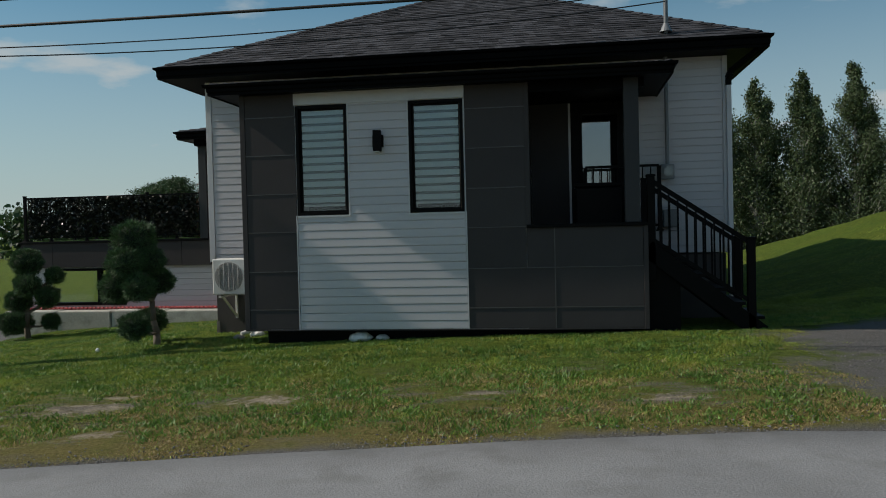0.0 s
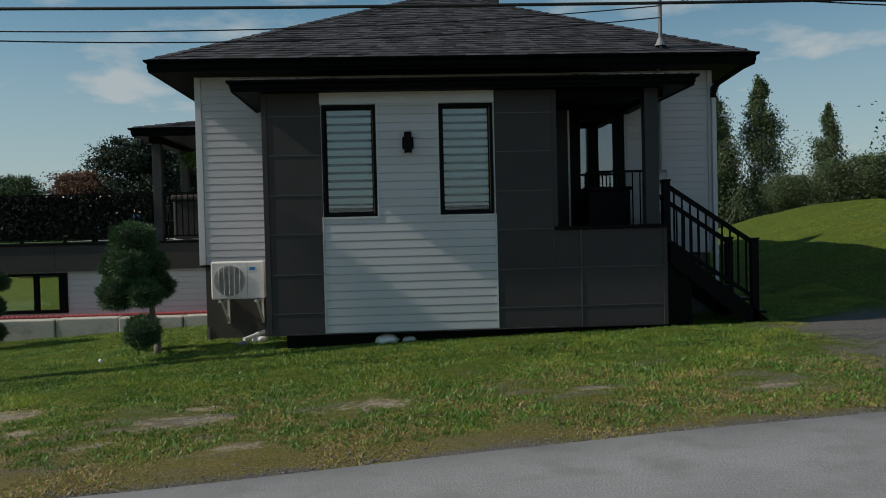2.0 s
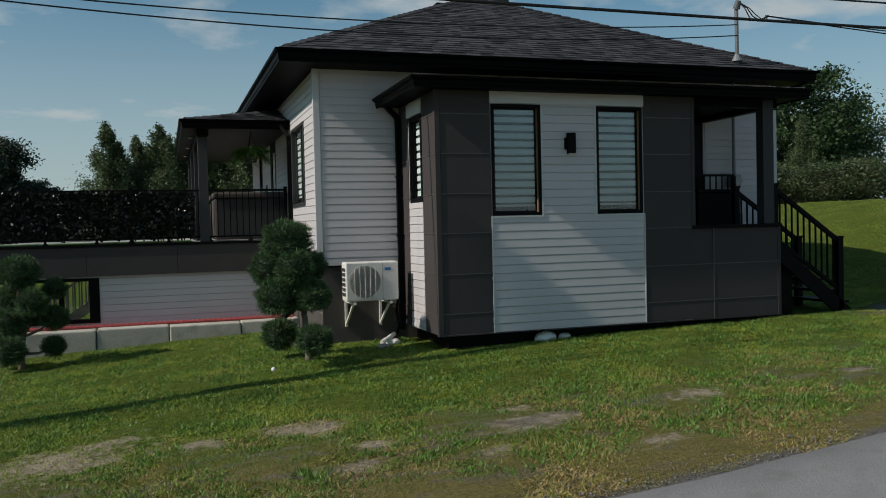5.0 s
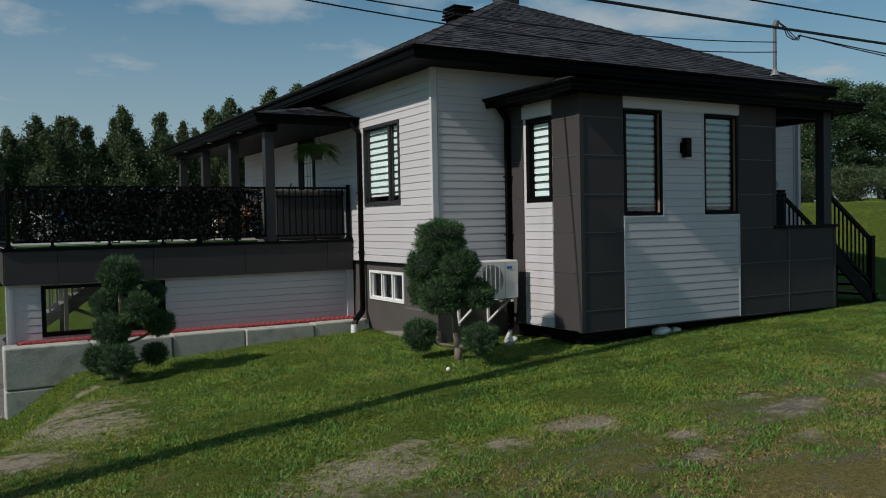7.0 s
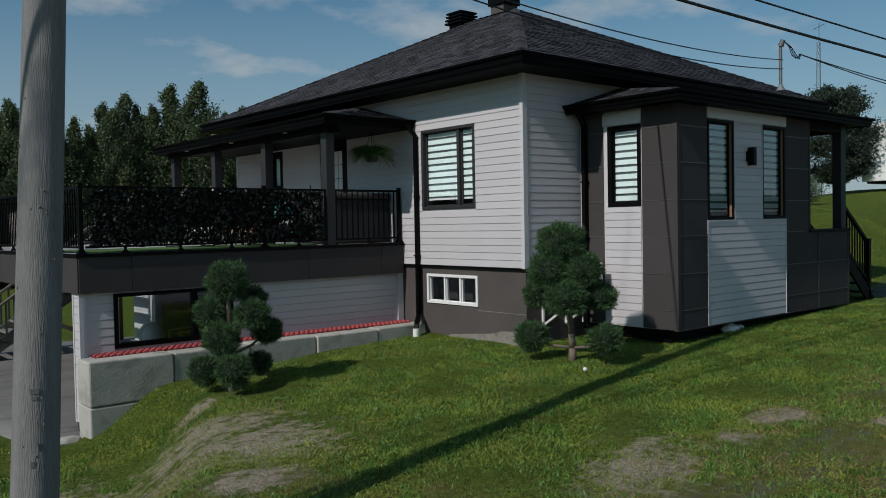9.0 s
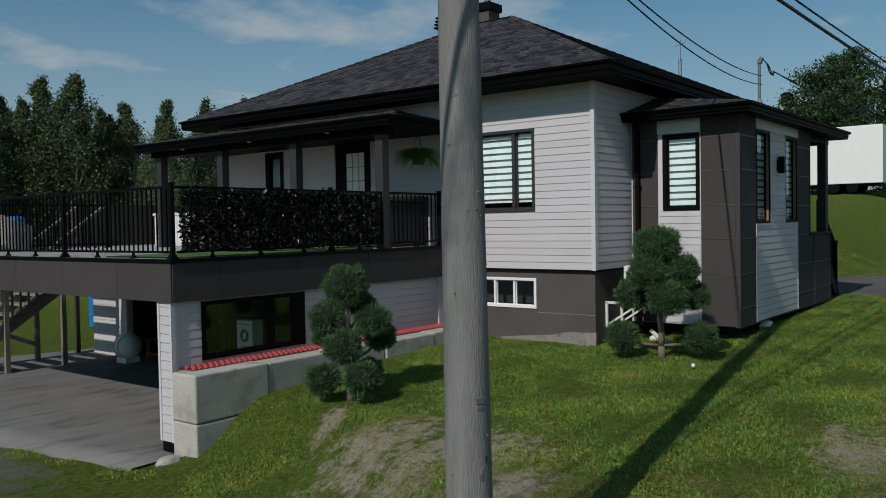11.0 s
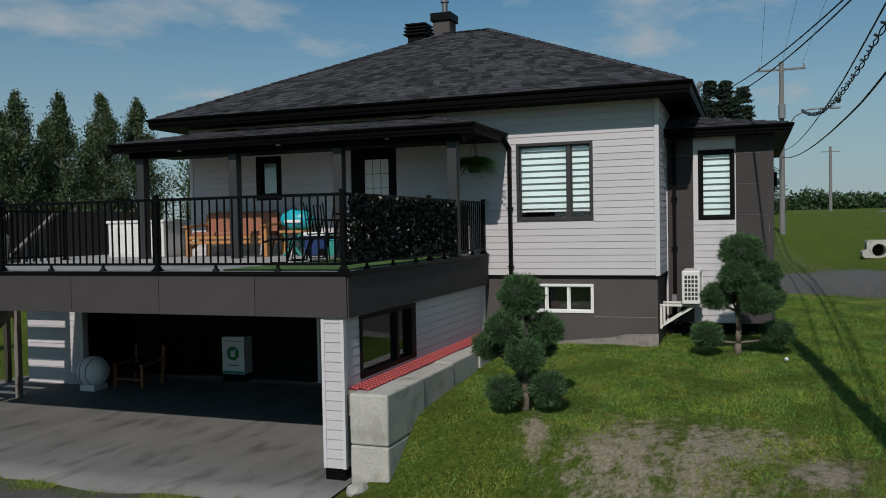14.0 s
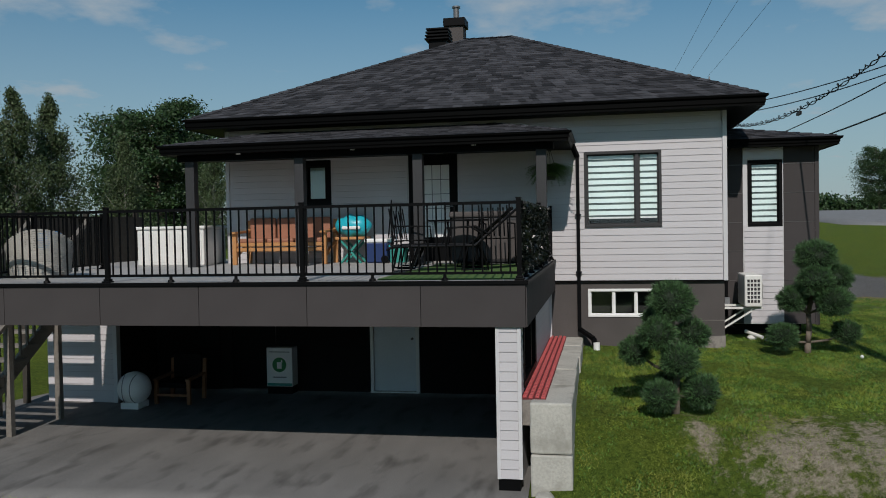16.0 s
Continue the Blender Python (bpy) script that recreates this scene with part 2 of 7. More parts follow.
M["wood_jamb"] = mat("brown_wood_jamb", (0.22, 0.13, 0.075), 0.55, vary=0.2, scale=3, fine=30, bump=0.1, stretch=(4, 4, 0.5))
M["lavender"] = mat("pale_blue_door_paint", (0.66, 0.70, 0.74), 0.5, vary=0.05, bump=0.03)


# ---- building helpers ----
def box(bm, x0, x1, y0, y1, z0, z1, bevel=0.0):
    r = bmesh.ops.create_cube(bm, size=1.0)
    vs = r["verts"]
    bmesh.ops.scale(bm, vec=(x1 - x0, y1 - y0, z1 - z0), verts=vs)
    bmesh.ops.translate(bm, vec=((x0 + x1) / 2, (y0 + y1) / 2, (z0 + z1) / 2), verts=vs)
    if bevel:
        es = list({e for v in vs for e in v.link_edges})
        bmesh.ops.bevel(bm, geom=es, offset=bevel, segments=2, affect="EDGES", profile=0.5)
    return vs


def rod(bm, a, b, r0, r1=None, seg=10):
    a, b = Vector(a), Vector(b)
    r1 = r0 if r1 is None else r1
    res = bmesh.ops.create_cone(bm, cap_ends=True, segments=seg, radius1=r0, radius2=r1, depth=(b - a).length)
    rot = (b - a).to_track_quat("Z", "Y").to_matrix().to_4x4()
    bmesh.ops.transform(bm, matrix=Matrix.Translation((a + b) / 2) @ rot, verts=res["verts"])
    return res["verts"]


def beam(bm, a, b, w, h):
    """A square bar from a to b, w across and h high."""
    a, b = Vector(a), Vector(b)
    r = bmesh.ops.create_cube(bm, size=1.0)
    vs = r["verts"]
    d = (b - a)
    rot = d.to_track_quat("Y", "Z").to_matrix().to_4x4()
    bmesh.ops.scale(bm, vec=(w, d.length, h), verts=vs)
    bmesh.ops.transform(bm, matrix=Matrix.Translation((a + b) / 2) @ rot, verts=vs)
    return vs


def mesh_of(name, bm, material, smooth=False):
    me = bpy.data.meshes.new(name)
    bm.to_mesh(me)
    bm.free()
    me.materials.append(material)
    if smooth:
        for p in me.polygons:
            p.use_smooth = True
    return me


def part(name, bm, material, parent=None, label="", smooth=False):
    ob = new(name, mesh_of(name, bm, material, smooth))
    if parent is not None:
        ob.parent = parent
    return tagged(ob, label)


def thing(name, label, category, group="", kind=""):
    return tagged(new(name), label, category, group, kind)


def bx(name, dims, material, parent=None, label="", bevel=0.0):
    bm = bmesh.new()
    box(bm, *dims, bevel=bevel)
    return part(name, bm, material, parent, label)


def raw(name, verts, faces, material, parent=None, label="", smooth=False):
    me = bpy.data.meshes.new(name)
    me.from_pydata([tuple(v) for v in verts], [], faces)
    me.materials.append(material)
    if smooth:
        for p in me.polygons:
            p.use_smooth = True
    ob = new(name, me)
    if parent is not None:
        ob.parent = parent
    return tagged(ob, label)


def tris(name, pts, material, parent=None, label="", n=3):
    """A mesh of separate n-cornered faces from an array of (faces * n) points."""
    pts = np.asarray(pts, dtype=np.float32).reshape(-1, 3)
    f = len(pts) // n
    me = bpy.data.meshes.new(name)
    me.vertices.add(len(pts))
    me.vertices.foreach_set("co", pts.ravel())
    me.loops.add(f * n)
    me.loops.foreach_set("vertex_index", np.arange(f * n, dtype=np.int32))
    me.polygons.add(f)
    me.polygons.foreach_set("loop_start", np.arange(f, dtype=np.int32) * n)
    me.polygons.foreach_set("loop_total", np.full(f, n, dtype=np.int32))
    me.update(calc_edges=True)
    me.materials.append(material)
    ob = new(name, me)
    if parent is not None:
        ob.parent = parent
    return tagged(ob, label)


def cable(name, pts, r, material, parent=None, label=""):
    cu = bpy.data.curves.new(name, "CURVE")
    cu.dimensions, cu.bevel_depth, cu.bevel_resolution = "3D", r, 2
    sp = cu.splines.new("POLY")
    sp.points.add(len(pts) - 1)
    for p, q in zip(sp.points, pts):
        p.co = (*q, 1)
    dg = bpy.data.objects.new("tmp", cu)
    me = bpy.data.meshes.new_from_object(dg)
    bpy.data.objects.remove(dg)
    bpy.data.curves.remove(cu)
    me.materials.clear()
    me.materials.append(material)
    ob = new(name, me)
    if parent is not None:
        ob.parent = parent
    return tagged(ob, label)


def sag(a, b, drop, n=24):
    a, b = Vector(a), Vector(b)
    return [a.lerp(b, i / n) - Vector((0, 0, drop * 4 * (i / n) * (1 - i / n))) for i in range(n + 1)]


def lerp_table(x, table):
    xs, ys = [p[0] for p in table], [p[1] for p in table]
    return np.interp(x, xs, ys)


# ---- ground ----
def smooth01(v):
    v = np.clip(v, 0, 1)
    return v * v * (3 - 2 * v)


def ground_z(x, y):
    """The height of the ground: a lawn that falls to the west, a bank down to the driveway, and a mound behind the house."""
    x, y = np.asarray(x, float), np.asarray(y, float)
    z = lerp_table(x, [(-60, -0.5), (-16, -0.25), (-12, 0.05), (-10, 0.2), (-6, 0.42), (-3, 0.53), (1, 0.64), (6, 0.68), (14, 0.72), (24, 1.0), (34, 1.9), (60, 3.0), (95, 3.6), (150, 4.3), (1500, 19.0)])
    east = smooth01((x - 6) / 6) * smooth01((y - 24) / 22)
    z = z * (1 - east) + 0.0 * east
    centre = np.where(y > 13.5, -10.75, -10.75 - 0.5 * (13.5 - y))
    bank = smooth01((centre + 0.6 - x) / 1.3)
    z = z - 0.032 * np.clip(11.0 - y, 0, 5.4)
    z = z * (1 - bank) + (-0.47) * bank
    north = smooth01((y - 15.35) / 0.25) * smooth01((-5.0 - x) / 0.35)
    z = z * (1 - north) + (-0.47) * north
    far = smooth01((y - 22) / 3.0) * smooth01((3.0 - x) / 6.0)
    z = z * (1 - far) + (-0.45) * far
    mound = smooth01((x - 2.5) / 9) * smooth01((y - 10.8) / 6.5) * smooth01((75 - x) / 45) * smooth01((37 - y) / 12)
    z = z + 1.9 * mound
    ditch = smooth01((x - 14) / 8) * smooth01((40 - x) / 14) * np.exp(-((y - 7.5) / 2.6) ** 2)
    z = z - 0.55 * ditch
    return z


def axis(lo, mid0, mid1, hi, step):
    a = [mid0 - (mid0 - lo) * (i / 26) ** 2.6 for i in range(26, 0, -1)]
    b = list(np.arange(mid0, mid1 + 1e-6, step))
    c = [mid1 + (hi - mid1) * (i / 26) ** 2.6 for i in range(1, 27)]
    return np.array(a + b + c)


gx, gy = axis(-900, -17, 14, 1500, 0.2), axis(-900, 3, 26, 1500, 0.2)
GX, GY = np.meshgrid(gx, gy)
GZ = ground_z(GX, GY)
near = (np.abs(GX) < 25) & (GY < 35) & (GY > 0)
GZ = GZ + near * 0.012 * (np.sin(GX * 3.1 + 1.7 * np.sin(GY * 2.3)) + np.sin(GY * 4.3 + np.sin(GX * 5.1)))
nx, ny = len(gx), len(gy)
gv = np.stack([GX.ravel(), GY.ravel(), GZ.ravel()], 1)
gf = [(j * nx + i, j * nx + i + 1, (j + 1) * nx + i + 1, (j + 1) * nx + i) for j in range(ny - 1) for i in range(nx - 1)]

# lawn soil: green, with dry yellow turf, bare earth patches and a gravel entry
gm = bpy.data.materials.new("lawn_ground")
gm.use_nodes = True
gt = gm.node_tree
gb = gt.nodes["Principled BSDF"]
gb.inputs["Roughness"].default_value = 0.95
gb.inputs["Specular IOR Level"].default_value = 0.1
gtc = gt.nodes.new("ShaderNodeTexCoord")


def gnoise(s, d, r=0.55):
    n = gt.nodes.new("ShaderNodeTexNoise")
    n.inputs["Scale"].default_value, n.inputs["Detail"].default_value, n.inputs["Roughness"].default_value = s, d, r
    gt.links.new(gtc.outputs["Object"], n.inputs["Vector"])
    return n.outputs["Fac"]


def gramp(src, a, b, ca, cb):
    n = gt.nodes.new("ShaderNodeValToRGB")
    n.color_ramp.elements[0].position, n.color_ramp.elements[0].color = a, (*ca, 1)
    n.color_ramp.elements[1].position, n.color_ramp.elements[1].color = b, (*cb, 1)
    gt.links.new(src, n.inputs[0])
    return n.outputs[0]


def gmix(f, a, b):
    n = gt.nodes.new("ShaderNodeMix")
    n.data_type = "RGBA"
    gt.links.new(f, n.inputs["Factor"])
    gt.links.new(a, n.inputs["A"])
    gt.links.new(b, n.inputs["B"])
    return n.outputs["Result"]


def gmath(op, a, b):
    n = gt.nodes.new("ShaderNodeMath")
    n.operation = op
    for k, v in enumerate((a, b)):
        if isinstance(v, (int, float)):
            n.inputs[k].default_value = v
        else:
            gt.links.new(v, n.inputs[k])
    return n.outputs[0]


def gspot(x, y, rx, ry, turn=0.0):
    """1 inside an ellipse on the ground, falling to 0 over its ragged rim."""
    s = gt.nodes.new("ShaderNodeMapping")
    s.vector_type = "TEXTURE"
    s.inputs["Location"].default_value = (x, y, 0)
    s.inputs["Rotation"].default_value = (0, 0, turn)
    s.inputs["Scale"].default_value = (rx, ry, 1000)
    gt.links.new(gtc.outputs["Object"], s.inputs[0])
    ln = gt.nodes.new("ShaderNodeVectorMath")
    ln.operation = "LENGTH"
    gt.links.new(s.outputs[0], ln.inputs[0])
    return gmath("SUBTRACT", 1.0, ln.outputs["Value"])


def gclamp(src, lo, hi):
    n = gt.nodes.new("ShaderNodeMapRange")
    n.inputs["From Min"].default_value, n.inputs["From Max"].default_value = lo, hi
    gt.links.new(src, n.inputs["Value"])
    return n.outputs[0]


SPOTS = ((-8.81, 8.45, 0.70, 0.45), (-6.55, 8.30, 0.34, 0.22), (-7.50, 8.30, 0.22, 0.20), (-6.16, 7.50, 0.22, 0.14), (-4.65, 7.50, 0.46, 0.22), (-4.65, 8.05, 0.22, 0.12), (-6.37, 7.08, 0.26, 0.16),
         (-10.75, 12.60, 0.85, 0.60), (-10.64, 11.50, 0.65, 0.65), (-11.20, 11.75, 0.70, 0.45), (-11.10, 10.75, 0.45, 0.36), (-10.43, 13.65, 0.34, 0.17), (-2.97, 7.60, 0.30, 0.17), (-6.74, 8.46, 0.30, 0.18),
         (-5.27, 6.88, 0.22, 0.10), (-4.00, 6.47, 0.24, 0.09), (-0.85, 7.70, 0.22, 0.10), (-12.20, 12.60, 0.65, 0.85), (0.82, 7.40, 0.26, 0.12), (-9.60, 7.40, 0.36, 0.20))
rag = gnoise(2.6, 7.0, 0.65)
green = gmix(gclamp(gmath("ADD", gmath("MULTIPLY", gnoise(14.0, 6.0, 0.75), 0.5), gmath("MULTIPLY", gnoise(75.0, 4.0, 0.8), 0.5)), 0.40, 0.60), gramp(gnoise(0.6, 3.0), 0.35, 0.65, (0.026, 0.050, 0.007), (0.040, 0.070, 0.010)), gramp(gnoise(1.1, 4.0), 0.3, 0.7, (0.178, 0.212, 0.034), (0.140, 0.206, 0.032)))
dry = gramp(gnoise(30.0, 5.0, 0.7), 0.35, 0.65, (0.14, 0.112, 0.042), (0.32, 0.25, 0.105))
bare = gramp(gnoise(26.0, 6.0, 0.75), 0.3, 0.7, (0.23, 0.185, 0.14), (0.60, 0.515, 0.41))
grav = gramp(gnoise(55.0, 4.0, 0.8), 0.35, 0.65, (0.085, 0.082, 0.08), (0.23, 0.225, 0.215))
sepg = gt.nodes.new("ShaderNodeSeparateXYZ")
gt.links.new(gtc.outputs["Object"], sepg.inputs[0])
# the turf dries out towards the road
verge = gclamp(gmath("ADD", gmath("MULTIPLY", sepg.outputs["Y"], -0.30), gmath("MULTIPLY", rag, 1.5)), -1.95, -1.10)
dryness = gmath("MAXIMUM", verge, gclamp(gmath("ADD", gspot(-12.0, 9.5, 3.5, 3.0), gmath("MULTIPLY", rag, 1.4)), 1.0, 1.6))
dryness = gmath("MULTIPLY", dryness, gclamp(gmath("MULTIPLY", sepg.outputs["X"], -1.0), -12.0, -9.0))
colour = gmix(gmath("MULTIPLY", dryness, 0.75), green, dry)
spots = None
for sx, sy, rx, ry in SPOTS:
    s = gspot(sx, sy, rx * 1.25, ry * 1.25, 0.2)
    spots = s if spots is None else gmath("MAXIMUM", spots, s)
bareness = gclamp(gmath("ADD", gmath("MULTIPLY", spots, 0.75), gmath("MULTIPLY", gnoise(5.5, 9.0, 0.80), 4.2)), 2.10, 2.65)
colour = gmix(gmath("MULTIPLY", bareness, 0.92), colour, bare)
# worn streaks of bare soil and pebbles along the street side of the lawn
wmap = gt.nodes.new("ShaderNodeMapping")
wmap.inputs["Scale"].default_value = (1.1, 3.4, 1.0)
gt.links.new(gtc.outputs["Object"], wmap.inputs[0])
wno = gt.nodes.new("ShaderNodeTexNoise")
wno.inputs["Scale"].default_value, wno.inputs["Detail"].default_value, wno.inputs["Roughness"].default_value = 1.3, 9.0, 0.72
gt.links.new(wmap.outputs[0], wno.inputs["Vector"])
away = gmath("ABSOLUTE", gmath("SUBTRACT", gmath("SUBTRACT", sepg.outputs["Y"], gmath("MULTIPLY", sepg.outputs["X"], 0.11)), 7.7), 0.0)
worn = gmath("MULTIPLY", gclamp(wno.outputs["Fac"], 0.50, 0.60), gclamp(gmath("MULTIPLY", away, -1.0), -1.7, -0.6))
colour = gmix(gmath("MULTIPLY", worn, 0.8), colour, gramp(gnoise(48.0, 5.0, 0.8), 0.35, 0.65, (0.055, 0.048, 0.034), (0.30, 0.275, 0.235)))
entry = None
for sx, sy, rx, ry, tu in ((6.6, 8.7, 5.0, 3.1, 0.2), (5.4, 10.4, 3.6, 2.0, 0.1), (9.5, 7.4, 4.8, 2.4, 0.0), (-15.8, 18.9, 4.6, 4.9, 0.0)):
    s = gspot(sx, sy, rx, ry, tu)
    entry = s if entry is None else gmath("MAXIMUM", entry, s)
edge = gclamp(gmath("ADD", gmath("MULTIPLY", gmath("SUBTRACT", sepg.outputs["Y"], gmath("MULTIPLY", sepg.outputs["X"], 0.12)), -1.0), gmath("MULTIPLY", rag, 0.5)), -6.12, -5.92)
edge = gmath("MULTIPLY", edge, gclamp(gmath("MULTIPLY", sepg.outputs["X"], -1.0), -9.0, -7.0))
edge = gmath("MULTIPLY", edge, gclamp(sepg.outputs["Y"], -3.2, -2.6))
gravelness = gmath("MAXIMUM", gclamp(gmath("ADD", entry, gmath("MULTIPLY", rag, 0.7)), 0.40, 0.62), edge)
colour = gmix(gravelness, colour, grav)
gt.links.new(colour, gb.inputs["Base Color"])
gbump = gt.nodes.new("ShaderNodeBump")
gbump.inputs["Strength"].default_value, gbump.inputs["Distance"].default_value = 1.0, 0.06
gt.links.new(gnoise(35.0, 6.0, 0.75), gbump.inputs["Height"])
gt.links.new(gbump.outputs[0], gb.inputs["Normal"])
tagged(raw("ground", gv, gf, gm, smooth=True), "green lawn with dry turf, bare earth patches and gravel", "ground", kind="structure")


def strip(name, left, right, lift, material, label, kind="structure", n=40):
    """A paved band between two edge lines of plan points, laid on the ground."""
    def along(line):
        seg = [math.dist(a, b) for a, b in zip(line, line[1:])]
        total, out = sum(seg), []
        for i in range(n + 1):
            d = total * i / n
            k = 0
            while k < len(seg) - 1 and d > seg[k]:
                d -= seg[k]
                k += 1
            f = d / seg[k]
            out.append((line[k][0] + f * (line[k + 1][0] - line[k][0]), line[k][1] + f * (line[k + 1][1] - line[k][1])))
        return out
    a, b = along(left), along(right)
    m = 12
    vs, fs = [], []
    for p, q in zip(a, b):
        for j in range(m + 1):
            f = j / m
            x, y = p[0] + f * (q[0] - p[0]), p[1] + f * (q[1] - p[1])
            vs.append((x, y, float(ground_z(x, y)) + lift))
    for i in range(n):
        for j in range(m):
            k = i * (m + 1) + j
            fs.append((k, k + 1, k + m + 2, k + m + 1))
    base = len(vs)
    vs += [(x, y, z - 0.12) for x, y, z in vs]
    for i in range(n):
        for j in (0, m):
            k, k2 = i * (m + 1) + j, (i + 1) * (m + 1) + j
            fs.append((k, k2, base + k2, base + k))
    return tagged(raw(name, vs, fs, material, smooth=True), label, name, kind=kind)


strip("road", [(-60, 4.2), (-12, 5.0), (-4.3, 5.55), (-1, 6.02), (2.3, 6.36), (5, 6.2), (9, 4.6), (16, 0.5), (34, -14), (80, -70)], [(-60, -3.0), (-12, -2.2), (-4.3, -1.8), (2.4, -1.5), (6, -2.2), (11, -5.5), (27, -20), (70, -78)], 0.03, M["asphalt"], "grey worn asphalt street with a crumbling edge", n=90)
strip("driveway", [(-11.75, 15.62), (-12.10, 18.0), (-12.05, 20.4), (-12.2, 22.0), (-12.5, 27.0)], [(-5.6, 15.9), (-5.6, 20.0), (-5.6, 24.9)], 0.03, M["slab"], "stained grey paved driveway running under the deck", n=24)
strip("side_road", [(50, -70), (48, -25), (40, -7), (43, -2), (70, 0), (150, -14)], [(70, -75), (78, -50), (100, -44), (125, -38), (140, -34), (152, -30)], 0.05, M["asphalt"], "grey side road crossing the fields far off", n=60)


# ---- pieces of buildings ----
FACE = {"south": 0.0, "west": -90.0, "east": 90.0, "north": 180.0}


def on_wall(face, plane, u, z):
    """The pose of a piece whose local x runs along the wall and whose -y looks outward."""
    if face in ("south", "north"):
        return pose(u, plane, z, 0, 0, FACE[face])
    return pose(plane, u, z, 0, 0, FACE[face])


def wall_core(name, face, plane, u0, u1, z0, z1, holes, thick, material, parent, label=""):
    us = sorted({u0, u1, *[h[0] for h in holes], *[h[1] for h in holes]})
    bm = bmesh.new()
    for a, b in zip(us, us[1:]):
        cuts = sorted((h[2], h[3]) for h in holes if h[0] < (a + b) / 2 < h[1])
        z = z0
        for c, d in cuts + [(z1, z1)]:
            if c > z + 1e-4:
                t0, t1 = (plane, plane + thick) if face in ("south", "west") else (plane - thick, plane)
                if face in ("south", "north"):
                    box(bm, a, b, t0, t1, z, c)
                else:
                    box(bm, t0, t1, a, b, z, c)
            z = max(z, d)
    return part(name, bm, material, parent, label)


BOARD = {}
PITCH = 0.112


def board_mesh(length):
    key = round(length, 3)
    if key not in BOARD:
        p = PITCH
        prof = [(0.0, 0.0), (-0.015, 0.0), (-0.016, 0.004), (-0.0135, p * 0.52), (-0.0120, p * 0.9), (-0.003, p * 0.93), (-0.003, p), (0.0, p)]
        n = len(prof)
        vs = [(0, y, z) for y, z in prof] + [(length, y, z) for y, z in prof]
        fs = [(i, i + n, (i + 1) % n + n, (i + 1) % n) for i in range(n)] + [tuple(range(n)), tuple(range(2 * n - 1, n - 1, -1))]
        me = bpy.data.meshes.new("siding_board")
        me.from_pydata(vs, [], fs)
        me.materials.append(M["siding"])
        BOARD[key] = me
    return BOARD[key]


def siding(face, plane, u0, u1, z0, z1, holes, parent):
    rows = int(math.ceil((z1 - z0) / PITCH - 0.05))
    for r in range(rows):
        z = z0 + r * PITCH
        zc = z + PITCH / 2
        spans = [(u0, u1)]
        for h in holes:
            if h[2] < zc < h[3]:
                spans = [s for a, b in spans for s in ((a, min(b, h[0])), (max(a, h[1]), b)) if s[1] - s[0] > 0.01]
        for a, b in spans:
            ob = new("siding_board", board_mesh(b - a))
            ob.parent = parent
            ob.matrix_basis = on_wall(face, plane, b if face in ("west", "north") else a, z)


PANEL = {}


def panel(face, plane, u0, u1, z0, z1, parent, material="panel", depth=0.014):
    key = (round(u1 - u0, 3), round(z1 - z0, 3), material, depth)
    if key not in PANEL:
        bm = bmesh.new()
        box(bm, 0.003, key[0] - 0.003, -depth, 0, 0.006, key[1] - 0.006, bevel=0.003)
        PANEL[key] = mesh_of("panel", bm, M[material])
    ob = new("panel", PANEL[key])
    ob.parent = parent
    ob.matrix_basis = on_wall(face, plane, u1 if face in ("west", "north") else u0, z0)
    return ob


def strip_on(name, face, plane, u0, u1, z0, z1, out, material, parent, label=""):
    """A flat trim, out metres proud of a wall."""
    if face == "south":
        d = (u0, u1, plane - out, plane + 0.01, z0, z1)
    elif face == "north":
        d = (u0, u1, plane - 0.01, plane + out, z0, z1)
    elif face == "west":
        d = (plane - out, plane + 0.01, u0, u1, z0, z1)
    else:
        d = (plane - 0.01, plane + out, u0, u1, z0, z1)
    return bx(name, d, M[material], parent, label)


BAND = {}


